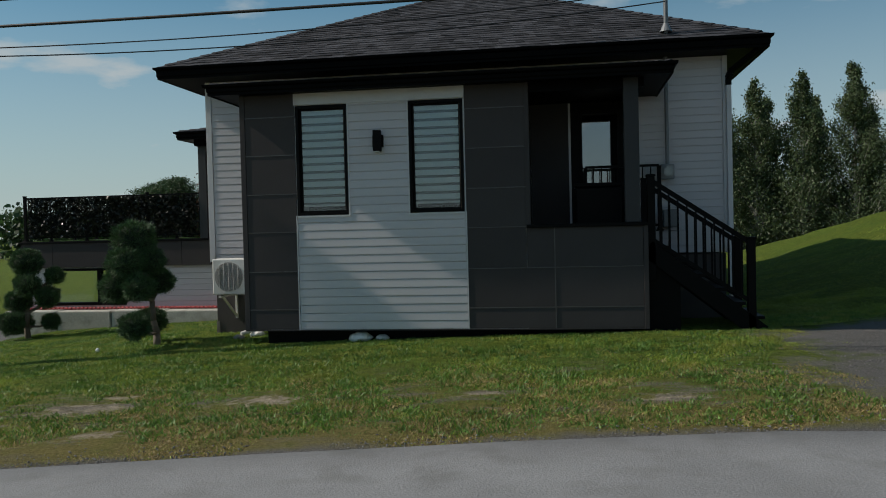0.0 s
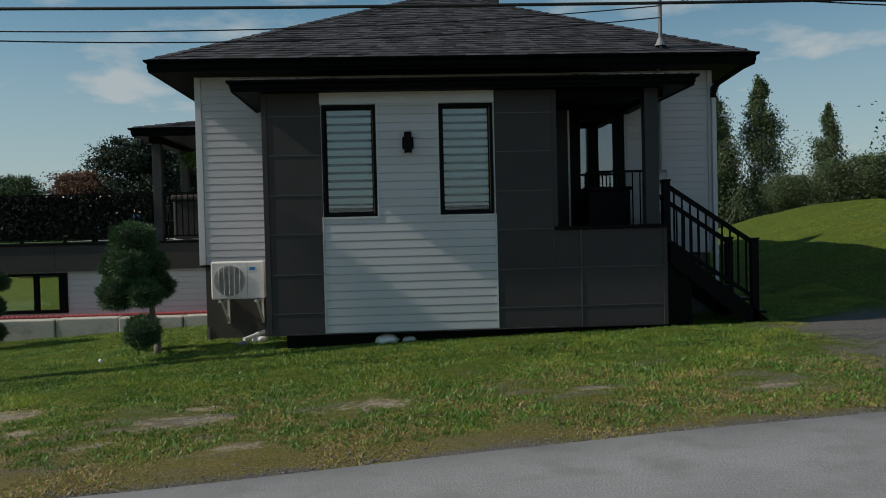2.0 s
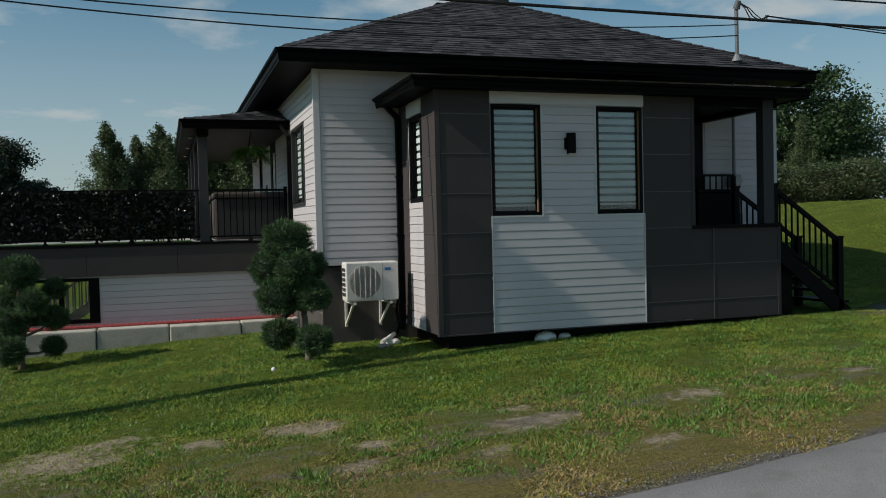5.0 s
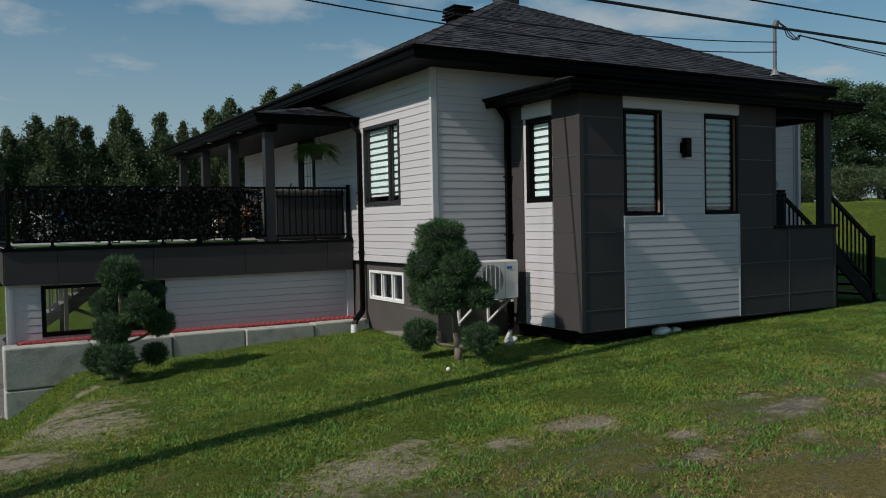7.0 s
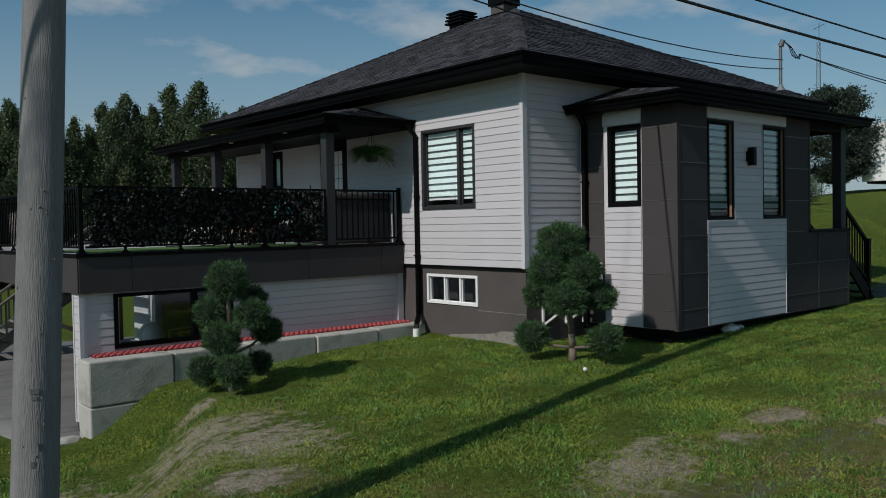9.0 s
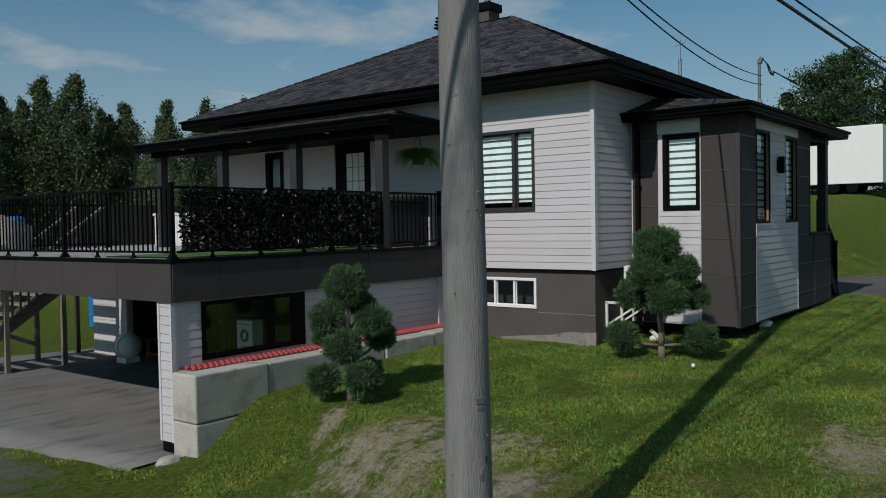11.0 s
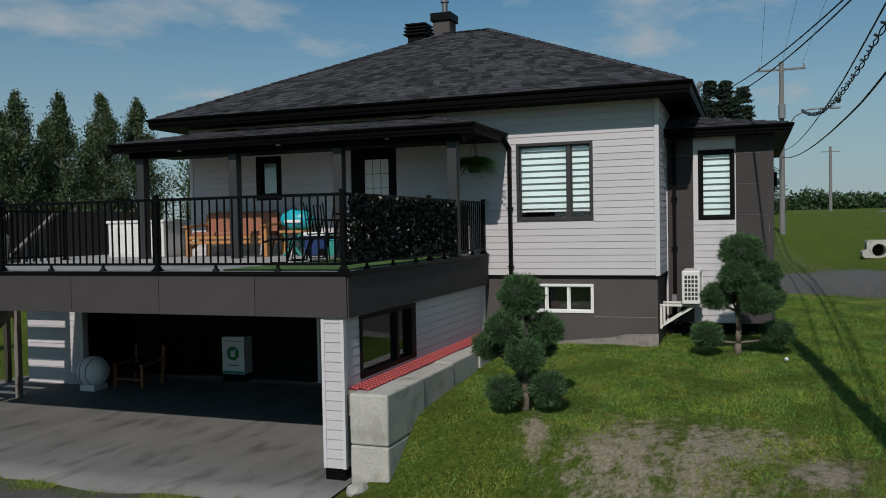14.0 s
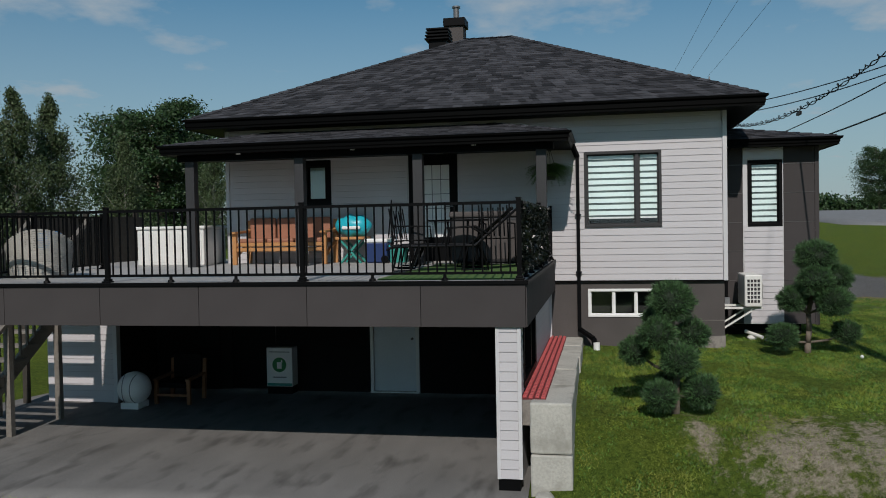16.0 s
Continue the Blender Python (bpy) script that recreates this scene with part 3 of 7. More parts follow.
def window(name, face, plane, u0, u1, z0, z1, parent, fw=0.055, recess=0.07, frame_mat="black", mullions=(), blind=0.0, jamb=None, label="", out=0.02):
    """A window: an outer frame, sashes and panes set back, a banded blind and a sheet painted dark as the unlit room.
    """
    w, h = u1 - u0, z1 - z0
    bm = bmesh.new()
    for d in ((0, w, -out, recess + 0.05, 0, fw), (0, w, -out, recess + 0.05, h - fw, h), (0, fw, -out, recess + 0.05, fw, h - fw), (w - fw, w, -out, recess + 0.05, fw, h - fw)):
        box(bm, *d, bevel=0.004)
    win = part(name, bm, M[frame_mat], parent, label)
    win.matrix_basis = on_wall(face, plane, u1 if face in ("west", "north") else u0, z0)
    mw = 0.018 if frame_mat == "white" else 0.03
    cuts = [fw] + [m for m in mullions] + [w - fw]
    for m in mullions:
        bx("mullion", (m - mw, m + mw, -0.002, recess + 0.045, fw, h - fw), M[frame_mat], win)
    for i, (a, b) in enumerate(zip(cuts, cuts[1:])):
        a2, b2 = a + (mw if i else 0), b - (mw if i < len(cuts) - 2 else 0)
        pane = raw("pane", [(a2, recess, fw), (b2, recess, fw), (b2, recess, h - fw), (a2, recess, h - fw)], [(0, 1, 2, 3)], M["glass"], win)
        pane.visible_shadow = False
        bm = bmesh.new()
        s = 0.012 if frame_mat == "white" else 0.022
        for d in ((a2, b2, recess - 0.012, recess + 0.02, fw, fw + s), (a2, b2, recess - 0.012, recess + 0.02, h - fw - s, h - fw), (a2, a2 + s, recess - 0.012, recess + 0.02, fw + s, h - fw - s), (b2 - s, b2, recess - 0.012, recess + 0.02, fw + s, h - fw - s)):
            box(bm, *d)
        part("sash", bm, M[frame_mat], win)
    if jamb:
        side, material = jamb
        a = w - fw - 0.006 if side else fw
        bx("jamb", (a, a + 0.006, 0.0, recess, fw, h - fw), M[material], win, "brown wooden jamb")
    # added dark sheet in place of the room's shade
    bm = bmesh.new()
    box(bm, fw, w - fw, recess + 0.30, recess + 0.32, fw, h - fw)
    part("room_behind", bm, M["flat_dark"], win)
    if blind:
        low = fw + (1 - blind) * (h - 2 * fw)
        bx("blind_sheer", (fw + 0.01, w - fw - 0.01, recess + 0.040, recess + 0.044, low, h - fw), M["blind_sheer"], win, "grey sheer blind cloth")
        step, z = 0.108, h - fw - 0.05
        key = round(w, 3)
        if key not in BAND:
            bm = bmesh.new()
            box(bm, fw + 0.01, w - fw - 0.01, recess + 0.022, recess + 0.027, -0.034, 0.038)
            BAND[key] = mesh_of("blind_band", bm, M["blind"])
        while z > low + 0.03:
            o = new("blind_band", BAND[key])
            o.parent = win
            o.location = (0, 0, z)
            z -= step
        bx("bottom_rail", (fw + 0.01, w - fw - 0.01, recess + 0.026, recess + 0.046, low - 0.02, low + 0.01), M["white"], win)
    return win


def shingles(parent, a, b, c, d, seed, expo=0.14):
    """Tabs of asphalt shingle on the slope with the eave a-b and the top c (over a) - d (over b)."""
    rng = np.random.default_rng(seed)
    a, b, c, d = [np.array(p, float) for p in (a, b, c, d)]
    n = np.cross(b - a, c - a)
    n /= np.linalg.norm(n)
    if n[2] < 0:
        n = -n
    run = np.linalg.norm((c + d) / 2 - (a + b) / 2)
    rows = int(run / expo)
    quads = []
    for r in range(rows):
        f0, f1 = r / rows, min(1.0, (r + 1.25) / rows)
        p0, p1 = a + (c - a) * f0, b + (d - b) * f0
        q0, q1 = a + (c - a) * f1, b + (d - b) * f1
        length = np.linalg.norm(p1 - p0)
        if length < 0.1:
            continue
        u = 0.0
        while u < length:
            wv = rng.uniform(0.09, 0.26)
            v = min(u + wv, length)
            s, e = u / length, v / length
            up = 0.010 + rng.choice((0.0, 0.005)) + rng.uniform(0, 0.002)
            A, B = p0 + (p1 - p0) * s + n * up, p0 + (p1 - p0) * (e - 0.004 / length) + n * up
            C, D = q0 + (q1 - q0) * e + n * 0.003, q0 + (q1 - q0) * s + n * 0.003
            quads.append((A, B, C, D))
            u = v
    q = np.array(quads)
    drop = n * 0.014
    # each tab keeps its top and its butt edge in one island
    verts, faces = [], []
    for t in range(len(q)):
        k = len(verts)
        verts += [tuple(x) for x in q[t]] + [tuple(q[t][0] - drop), tuple(q[t][1] - drop)]
        faces += [(k, k + 1, k + 2, k + 3), (k + 4, k + 5, k + 1, k)]
    ob = raw("shingles", verts, faces, M["shingle"], parent)
    return tagged(ob, "dark grey laminated asphalt shingles", kind="stuff")


def ridge_caps(parent, p, q):
    p, q = Vector(p), Vector(q)
    p = p.lerp(q, 0.02)
    n = max(1, int((q - p).length / 0.2))
    bm = bmesh.new()
    side = (q - p).cross(Vector((0, 0, 1)))
    side.normalize()
    for i in range(n):
        a, b = p.lerp(q, i / n), p.lerp(q, (i + 1.15) / n)
        up = Vector((0, 0, 0.026))
        lo = Vector((0, 0, 0.016))
        vs = [bm.verts.new(v) for v in (a - side * 0.10 - Vector((0, 0, 0.035)) + up, a + up * 1.2, a + side * 0.10 - Vector((0, 0, 0.035)) + up, b - side * 0.10 - Vector((0, 0, 0.035)) + lo, b + lo, b + side * 0.10 - Vector((0, 0, 0.035)) + lo)]
        bm.faces.new((vs[0], vs[1], vs[4], vs[3]))
        bm.faces.new((vs[1], vs[2], vs[5], vs[4]))
        w = [bm.verts.new(v.co - Vector((0, 0, 0.014))) for v in vs[:3]]
        bm.faces.new((vs[1], vs[0], w[0], w[1]))
        bm.faces.new((vs[2], vs[1], w[1], w[2]))
    return tagged(part("hip_capping", bm, M["shingle"], parent), "row of shingle caps on the hip", kind="stuff")


def fascia_run(parent, p, q, z0, z1, inward, material="fascia", gutter=True):
    """A fascia board with a gutter lip along one eave; inward is the plan direction to the building."""
    p, q, i = Vector(p), Vector(q), Vector(inward)
    d = (q - p).normalized()
    prof = [(0.0, z0), (0.0, z0 + 0.03), (-0.012, z0 + 0.05), (-0.012, z1 - 0.06), (-0.05, z1 - 0.04), (-0.055, z1 - 0.008), (-0.04, z1 - 0.004), (0.02, z1 - 0.004), (0.02, z0)] if gutter else [(0, z0), (0, z1), (0.03, z1), (0.03, z0)]
    bm = bmesh.new()
    e0, e1 = [], []
    for o, z in prof:
        e0.append(bm.verts.new((*(p.xy + i.xy * o + d.xy * (o if gutter else 0)), z)))
        e1.append(bm.verts.new((*(q.xy + i.xy * o - d.xy * (o if gutter else 0)), z)))
    n = len(prof)
    for k in range(n):
        bm.faces.new((e0[k], e1[k], e1[(k + 1) % n], e0[(k + 1) % n]))
    bm.faces.new(e0[::-1])
    bm.faces.new(e1)
    bmesh.ops.recalc_face_normals(bm, faces=bm.faces)
    return part("fascia", bm, M[material], parent)


# ---- the house ----
WX, EX, SY, NY = -5.67, 2.30, 12.75, 21.78
SB, ST = 1.60, 4.52
house = thing("house", "single-storey house with light grey siding and a black hipped roof", "house")
OP = -0.55
HW = (13.80, 15.11, 2.52, 3.84)
DOORW = (17.35, 18.25, 1.97, 4.0)
SMALL = (19.72, 20.28, 3.02, 3.86)
PD = (0.05, 0.92, 1.94, 3.90)
west = wall_core("west_wall", "west", WX, SY, NY, SB, ST, [HW, DOORW, SMALL], 0.2, M["trim"], house)
siding("west", WX, SY + 0.06, NY - 0.06, SB, ST, [HW, (DOORW[0] - 0.02, DOORW[1] + 0.02, 0, DOORW[3] + 0.02), (SMALL[0], SMALL[1], SMALL[2], SMALL[3])], west)
south = wall_core("south_wall", "south", SY, WX + 0.2, EX, SB, ST, [PD], 0.2, M["trim"], house)
siding("south", SY, WX + 0.06, -4.42, SB, ST, [], south)
siding("south", SY, PD[1] + 0.03, EX - 0.06, SB, ST, [], south)
panel("south", SY, OP, PD[0] - 0.03, SB, 3.9, south)
wall_core("north_wall", "north", NY, WX + 0.2, EX - 0.2, SB, ST, [], 0.2, M["siding"], house)
wall_core("east_wall", "east", EX, SY + 0.2, NY, SB, ST, [], 0.2, M["siding"], house)
for x0, x1, y0, y1 in ((WX - 0.045, WX + 0.05, SY - 0.022, SY + 0.05), (EX - 0.05, EX + 0.022, SY - 0.022, SY + 0.05), (WX - 0.022, WX + 0.05, NY - 0.05, NY + 0.022)):
    bx("corner_trim", (x0, x1, y0, y1, SB - 0.01, ST), M["trim"], house, bevel=0.004)
bx("starter_strip", (WX - 0.03, WX, SY - 0.03, NY, SB - 0.025, SB - 0.002), M["black"], house)
bx("starter_strip", (WX, -4.42, SY - 0.03, SY, SB - 0.025, SB - 0.002), M["black"], house)
BW = (13.82, 15.07, 0.96, 1.45)
fnd = wall_core("foundation", "west", WX + 0.03, SY + 0.03, NY, -0.6, SB - 0.025, [BW, (18.18, 18.98, -0.42, 1.60), (20.9, 22.0, -0.42, 1.55)], 0.22, M["found"], house)
bx("foundation", (WX + 0.25, EX - 0.03, SY + 0.03, SY + 0.25, -0.6, SB - 0.025), M["found"], house)
bx("foundation", (EX - 0.25, EX - 0.03, SY + 0.25, NY, -0.6, SB - 0.025), M["found"], house)
bx("foundation", (WX + 0.25, EX - 0.25, NY - 0.25, NY, -0.6, SB - 0.025), M["found"], house)
for z in (0.90,):
    strip_on("panel_joint", "west", WX + 0.03, SY + 0.04, BW[0], z, z + 0.008, 0.004, "footing", house)
# worn footing at the foot of the foundation
bm = bmesh.new()
vs = [bm.verts.new(v) for v in ((WX + 0.018, SY + 0.02, 0.3), (WX + 0.018, 14.9, 0.3), (WX + 0.018, 14.5, 0.47), (WX + 0.018, 13.9, 0.53), (WX + 0.018, 13.55, 0.56), (WX + 0.018, 13.3, 0.62), (WX + 0.018, SY + 0.02, 0.64))]
bm.faces.new(vs[::-1])
r = bmesh.ops.extrude_face_region(bm, geom=bm.faces[:])
bmesh.ops.translate(bm, vec=(0.05, 0, 0), verts=[v for v in r["geom"] if isinstance(v, bmesh.types.BMVert)])
part("footing", bm, M["footing"], house, "bare crumbling concrete footing")

# added black sheets over the foundation, painting the shade under the deck
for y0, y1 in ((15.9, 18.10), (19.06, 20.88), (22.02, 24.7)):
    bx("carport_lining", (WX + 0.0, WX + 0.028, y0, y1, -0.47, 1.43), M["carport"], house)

# roof
RX0, RX1, RY0, RY1, RZ, RT = -6.25, 2.80, 12.21, 22.30, 4.63, 6.80
CX = (RX0 + RX1) / 2
HALF = (RX1 - RX0) / 2
P = [(RX0, RY0, RZ), (RX1, RY0, RZ), (RX1, RY1, RZ), (RX0, RY1, RZ)]
Q0, Q1 = (CX, RY0 + HALF, RT), (CX, RY1 - HALF, RT)
roof = raw("roof", [*P, Q0, Q1, *[(x, y, RZ - 0.03) for x, y, z in P]], [(0, 1, 4), (1, 2, 5, 4), (2, 3, 5), (3, 0, 4, 5), (6, 9, 8, 7), (0, 6, 7, 1), (1, 7, 8, 2), (2, 8, 9, 3), (3, 9, 6, 0)], M["shingle_bed"], house, "black asphalt shingle hipped roof")
shingles(roof, P[0], P[1], Q0, Q0, 1)
shingles(roof, P[3], P[0], Q1, Q0, 2)
shingles(roof, P[1], P[2], Q0, Q1, 3)
shingles(roof, P[2], P[3], Q1, Q1, 4)
for p in ((P[0], Q0), (P[1], Q0), (P[2], Q1), (P[3], Q1), (Q0, Q1)):
    ridge_caps(roof, *p)
fascia_run(roof, P[0], P[1], 4.45, RZ + 0.005, (0, 1, 0))
fascia_run(roof, P[1], P[2], 4.45, RZ + 0.005, (-1, 0, 0))
fascia_run(roof, P[2], P[3], 4.45, RZ + 0.005, (0, -1, 0))
fascia_run(roof, P[3], P[0], 4.45, RZ + 0.005, (1, 0, 0))
for d in ((RX0 + 0.02, RX1 - 0.02, RY0 + 0.02, SY + 0.05), (RX0 + 0.02, WX + 0.05, SY + 0.05, RY1 - 0.02), (EX - 0.05, RX1 - 0.02, SY + 0.05, RY1 - 0.02), (WX + 0.05, EX - 0.05, NY - 0.05, RY1 - 0.02)):
    bx("soffit", (*d, 4.46, 4.475), M["fascia"], roof)

# chimney and roof vent
bm = bmesh.new()
box(bm, -0.80, -0.35, 18.00, 18.42, 6.3, 7.34)
chim = part("chimney", bm, M["found"], house, "grey clad chimney with a black cap")
bx("cap", (-0.85, -0.30, 17.95, 18.47, 7.34, 7.53), M["black"], chim, bevel=0.01)
bm = bmesh.new()
rod(bm, (-0.55, 18.2, 7.5), (-0.55, 18.2, 7.82), 0.07, seg=20)
rod(bm, (-0.55, 18.2, 7.82), (-0.55, 18.2, 7.86), 0.10, seg=20)
part("flue", bm, M["galv"], chim, "galvanised flue pipe", smooth=False)
vent = bx("roof_vent", (-1.95, -1.55, 18.2, 18.6, 6.5, 6.92), M["black"], house, "black louvred roof vent")
for k in range(4):
    bx("louvre", (-2.03 + 0.01 * k, -1.47 - 0.01 * k, 18.12 + 0.01 * k, 18.68 - 0.01 * k, 6.78 + 0.075 * k, 6.82 + 0.075 * k), M["black"], vent, bevel=0.008)

# windows and doors of the west wall
window("window", "west", WX, *HW, house, fw=0.05, frame_mat="post", mullions=(HW[1] - 14.21,), blind=0.9, label="dark-framed window with a banded white blind", recess=0.05, out=0.03)
small_win = window("window", "west", WX, *SMALL, house, fw=0.11, frame_mat="black", label="small black-framed window with a closed white blind", recess=0.05)
bx("closed_blind", (0.12, 0.44, 0.072, 0.078, 0.12, 0.72), M["blind"], small_win, "closed white blind cloth")
window("basement_window", "west", WX + 0.03, *BW, house, fw=0.045, frame_mat="white", mullions=(0.44, 0.82), label="white-framed basement window with three panes", recess=0.04)
dd = wall_core("deck_door", "west", WX - 0.01, DOORW[0], DOORW[1], DOORW[2], DOORW[3], [(17.50, 17.98, 2.4, 3.70)], 0.06, M["black"], house, "black door with a glazed light")
# opaque white pane: the bright sky reflection is put into its colour
pn = bx("pane", (WX + 0.01, WX + 0.016, 17.50, 17.98, 2.4, 3.70), M["white"], dd, "door light painted white as reflected sky")
bm = bmesh.new()
for k in (1, 2):
    box(bm, WX + 0.004, WX + 0.012, 17.50 + 0.16 * k - 0.006, 17.50 + 0.16 * k + 0.006, 2.4, 3.70)
for k in range(1, 5):
    box(bm, WX + 0.004, WX + 0.012, 17.50, 17.98, 2.4 + 0.26 * k - 0.006, 2.4 + 0.26 * k + 0.006)
part("muntin", bm, M["greypipe"], dd)
bm = bmesh.new()
rod(bm, (WX - 0.02, 17.44, 2.95), (WX - 0.08, 17.44, 2.95), 0.012)
rod(bm, (WX - 0.08, 17.44, 2.95), (WX - 0.08, 17.56, 2.95), 0.012)
part("door_handle", bm, M["galv"], dd)

# basement door below the deck
bd = bx("basement_door", (WX + 0.05, WX + 0.10, 18.18, 18.98, -0.42, 1.60), M["lavender"], house, "pale blue door with a dark upper light")
bx("light", (WX + 0.035, WX + 0.05, 18.36, 18.80, 1.10, 1.48), M["flat_dark"], bd)
for d in ((WX - 0.01, WX + 0.06, 18.12, 18.18, -0.42, 1.60), (WX - 0.01, WX + 0.06, 18.98, 19.04, -0.42, 1.60), (WX - 0.05, WX + 0.06, 18.12, 19.04, -0.47, -0.42)):
    bx("door_frame", d, M["white"], bd)
bm = bmesh.new()
rod(bm, (WX + 0.05, 18.25, 0.55), (WX - 0.02, 18.25, 0.55), 0.02)
part("door_handle", bm, M["galv"], bd)
bx("basement_entry", (WX + 0.06, WX + 0.10, 20.9, 22.0, -0.42, 1.55), M["black"], house, "dark double door under the deck")

# ---- the front annex: vestibule and open porch ----
AX0, AX1, AY = -4.42, 0.98, 11.0
AT, AB, OP = 3.93, 0.70, -0.55
porch = thing("front_porch", "front vestibule and open porch clad in charcoal panels", "porch")
WL, WR = (-3.65, -2.93, 2.26, 3.75), (-2.09, -1.36, 2.26, 3.75)
front = wall_core("front_wall", "south", AY, AX0, OP, AB, AT, [WL, WR], 0.14, M["trim"], porch)
lower = wall_core("parapet_wall", "south", AY, OP, AX1, AB, 2.02, [], 0.14, M["panel"], porch)
SW = (11.60, 12.20, 2.48, 3.69)
side = wall_core("side_wall", "west", AX0, AY + 0.14, SY, AB, AT, [SW], 0.14, M["trim"], porch)
wall_core("inner_wall", "east", OP, AY + 0.14, SY, 1.55, AT, [], 0.12, M["panel"], porch)
SEAMS = [AB, 0.98, 1.50, 2.04, 2.56, 3.09, 3.61, AT]
for a, b in zip(SEAMS, SEAMS[1:]):
    panel("south", AY, AX0 + 0.05, -3.66, a, b, front)
    panel("south", AY, -1.34, OP if b > 2.03 else -0.19, a, b, front)
    if b <= 2.05:
        panel("south", AY, -0.19, AX1 - 0.04, a, min(b, 2.02), lower)
    panel("west", AX0, AY + 0.05, 11.585, a, b, side)
    panel("west", AX0, 12.28, SY - 0.03, a, b, side)
# seam strips in the lighter colour that carries the grazing highlight
for z in SEAMS[1:-1]:
    strip_on("panel_joint", "south", AY, AX0 + 0.05, -3.66, z - 0.006, z + 0.006, 0.020, "lit_joint", porch)
    strip_on("panel_joint", "south", AY, -1.34, OP if z > 2.05 else AX1 - 0.04, z - 0.006, z + 0.006, 0.020, "lit_joint", porch)
    strip_on("panel_joint", "west", AX0, AY + 0.05, 11.585, z - 0.006, z + 0.006, 0.020, "lit_joint", porch)
    strip_on("panel_joint", "west", AX0, 12.28, SY - 0.03, z - 0.006, z + 0.006, 0.020, "lit_joint", porch)
strip_on("panel_joint", "south", AY, -0.197, -0.183, AB, 2.02, 0.020, "lit_joint", porch)
siding("south", AY, -3.65, -1.35, 0.71, 3.74, [(-3.70, WL[1], WL[2], 4), (WR[0], -1.3, WR[2], 4)], front)
strip_on("head_trim", "south", AY, -3.67, -1.34, 3.76, AT, 0.03, "trim", porch)
strip_on("head_trim", "west", AX0, 11.585, 12.28, 3.70, 3.88, 0.03, "trim", porch)
siding("west", AX0, 11.60, 12.265, 0.72, 2.46, [], side)
for d in ((-3.67, -3.655, AB, 2.26), (-1.345, -1.33, AB, 2.26), (WL[1], WL[1] + 0.02, 2.24, 3.76), (WR[0] - 0.02, WR[0], 2.24, 3.76)):
    strip_on("j_trim", "south", AY, d[0], d[1], d[2], d[3], 0.022, "trim", porch)
strip_on("j_trim", "south", AY, WL[0], WL[1] + 0.02, 2.235, 2.258, 0.024, "trim", porch)
strip_on("j_trim", "south", AY, WR[0] - 0.02, WR[1], 2.235, 2.258, 0.024, "trim", porch)
strip_on("base_trim", "south", AY, AX0, AX1, AB - 0.012, AB + 0.002, 0.022, "panel", porch)
bx("corner_trim", (AX0 - 0.022, AX0 + 0.05, AY - 0.022, AY + 0.05, AB - 0.01, AT), M["panel"], porch, bevel=0.004)
bx("corner_trim", (AX1 - 0.04, AX1 + 0.02, AY - 0.022, AY + 0.14, AB - 0.01, 2.02), M["panel"], porch, bevel=0.004)
bx("corner_trim", (OP - 0.005, OP + 0.055, AY - 0.022, AY + 0.14, 2.05, AT), M["panel"], porch, bevel=0.004)
window("window", "south", AY, *WL, porch, fw=0.042, frame_mat="black", blind=0.93, recess=0.05, jamb=(1, "wood_jamb"), label="tall black-framed window with a banded blind")
window("window", "south", AY, *WR, porch, fw=0.042, frame_mat="black", blind=0.93, recess=0.05, jamb=(1, "wood_jamb"), label="tall black-framed window with a banded blind")
window("window", "west", AX0, *SW, porch, fw=0.06, frame_mat="black", blind=1.0, recess=0.05, label="narrow black-framed window with a banded blind")
bx("sill", (OP, AX1 + 0.03, AY - 0.05, AY + 0.17, 2.02, 2.065), M["black"], porch, bevel=0.006)
bx("post", (0.72, 0.91, AY + 0.0, AY + 0.16, 2.065, AT), M["post"], porch, bevel=0.006)
bx("porch_floor", (OP, AX1, AY + 0.14, SY, 1.84, 1.93), M["wood_stair"], porch)
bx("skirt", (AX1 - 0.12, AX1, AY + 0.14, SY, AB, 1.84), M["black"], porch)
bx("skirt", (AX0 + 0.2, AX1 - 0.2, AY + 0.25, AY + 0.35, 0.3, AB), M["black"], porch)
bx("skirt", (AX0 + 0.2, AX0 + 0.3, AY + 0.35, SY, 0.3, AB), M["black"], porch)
bx("porch_ceiling", (AX0 + 0.14, AX1, AY + 0.14, SY, AT - 0.06, AT - 0.03), M["fascia"], porch)
bx("beam", (OP, AX1, AY + 0.005, AY + 0.14, AT - 0.14, AT), M["fascia"], porch)
bx("beam", (AX1 - 0.14, AX1, AY + 0.14, SY, AT - 0.14, AT), M["fascia"], porch)
E0 = [(-4.78, 10.72, 4.04), (1.32, 10.72, 4.04), (1.32, 12.72, 4.04), (-4.78, 12.72, 4.04)]
T0, T1 = (-3.5, 12.72, 4.40), (0.04, 12.72, 4.40)
proof = raw("porch_roof", [*E0, T0, T1, *[(x, y, 4.0) for x, y, z in E0]], [(0, 1, 5, 4), (1, 2, 5), (3, 0, 4), (2, 3, 4, 5), (6, 9, 8, 7), (0, 6, 7, 1), (1, 7, 8, 2), (3, 9, 6, 0)], M["shingle_bed"], porch, "low shingled porch roof")
shingles(proof, E0[0], E0[1], T0, T1, 5)
shingles(proof, E0[3], E0[0], T0, T0, 6)
shingles(proof, E0[1], E0[2], T1, T1, 7)
ridge_caps(proof, E0[0], T0)
ridge_caps(proof, E0[1], T1)
fascia_run(proof, E0[0], E0[1], 3.90, 4.05, (0, 1, 0))
fascia_run(proof, E0[1], E0[2], 3.90, 4.05, (-1, 0, 0))
fascia_run(proof, E0[3], E0[0], 3.90, 4.05, (1, 0, 0))
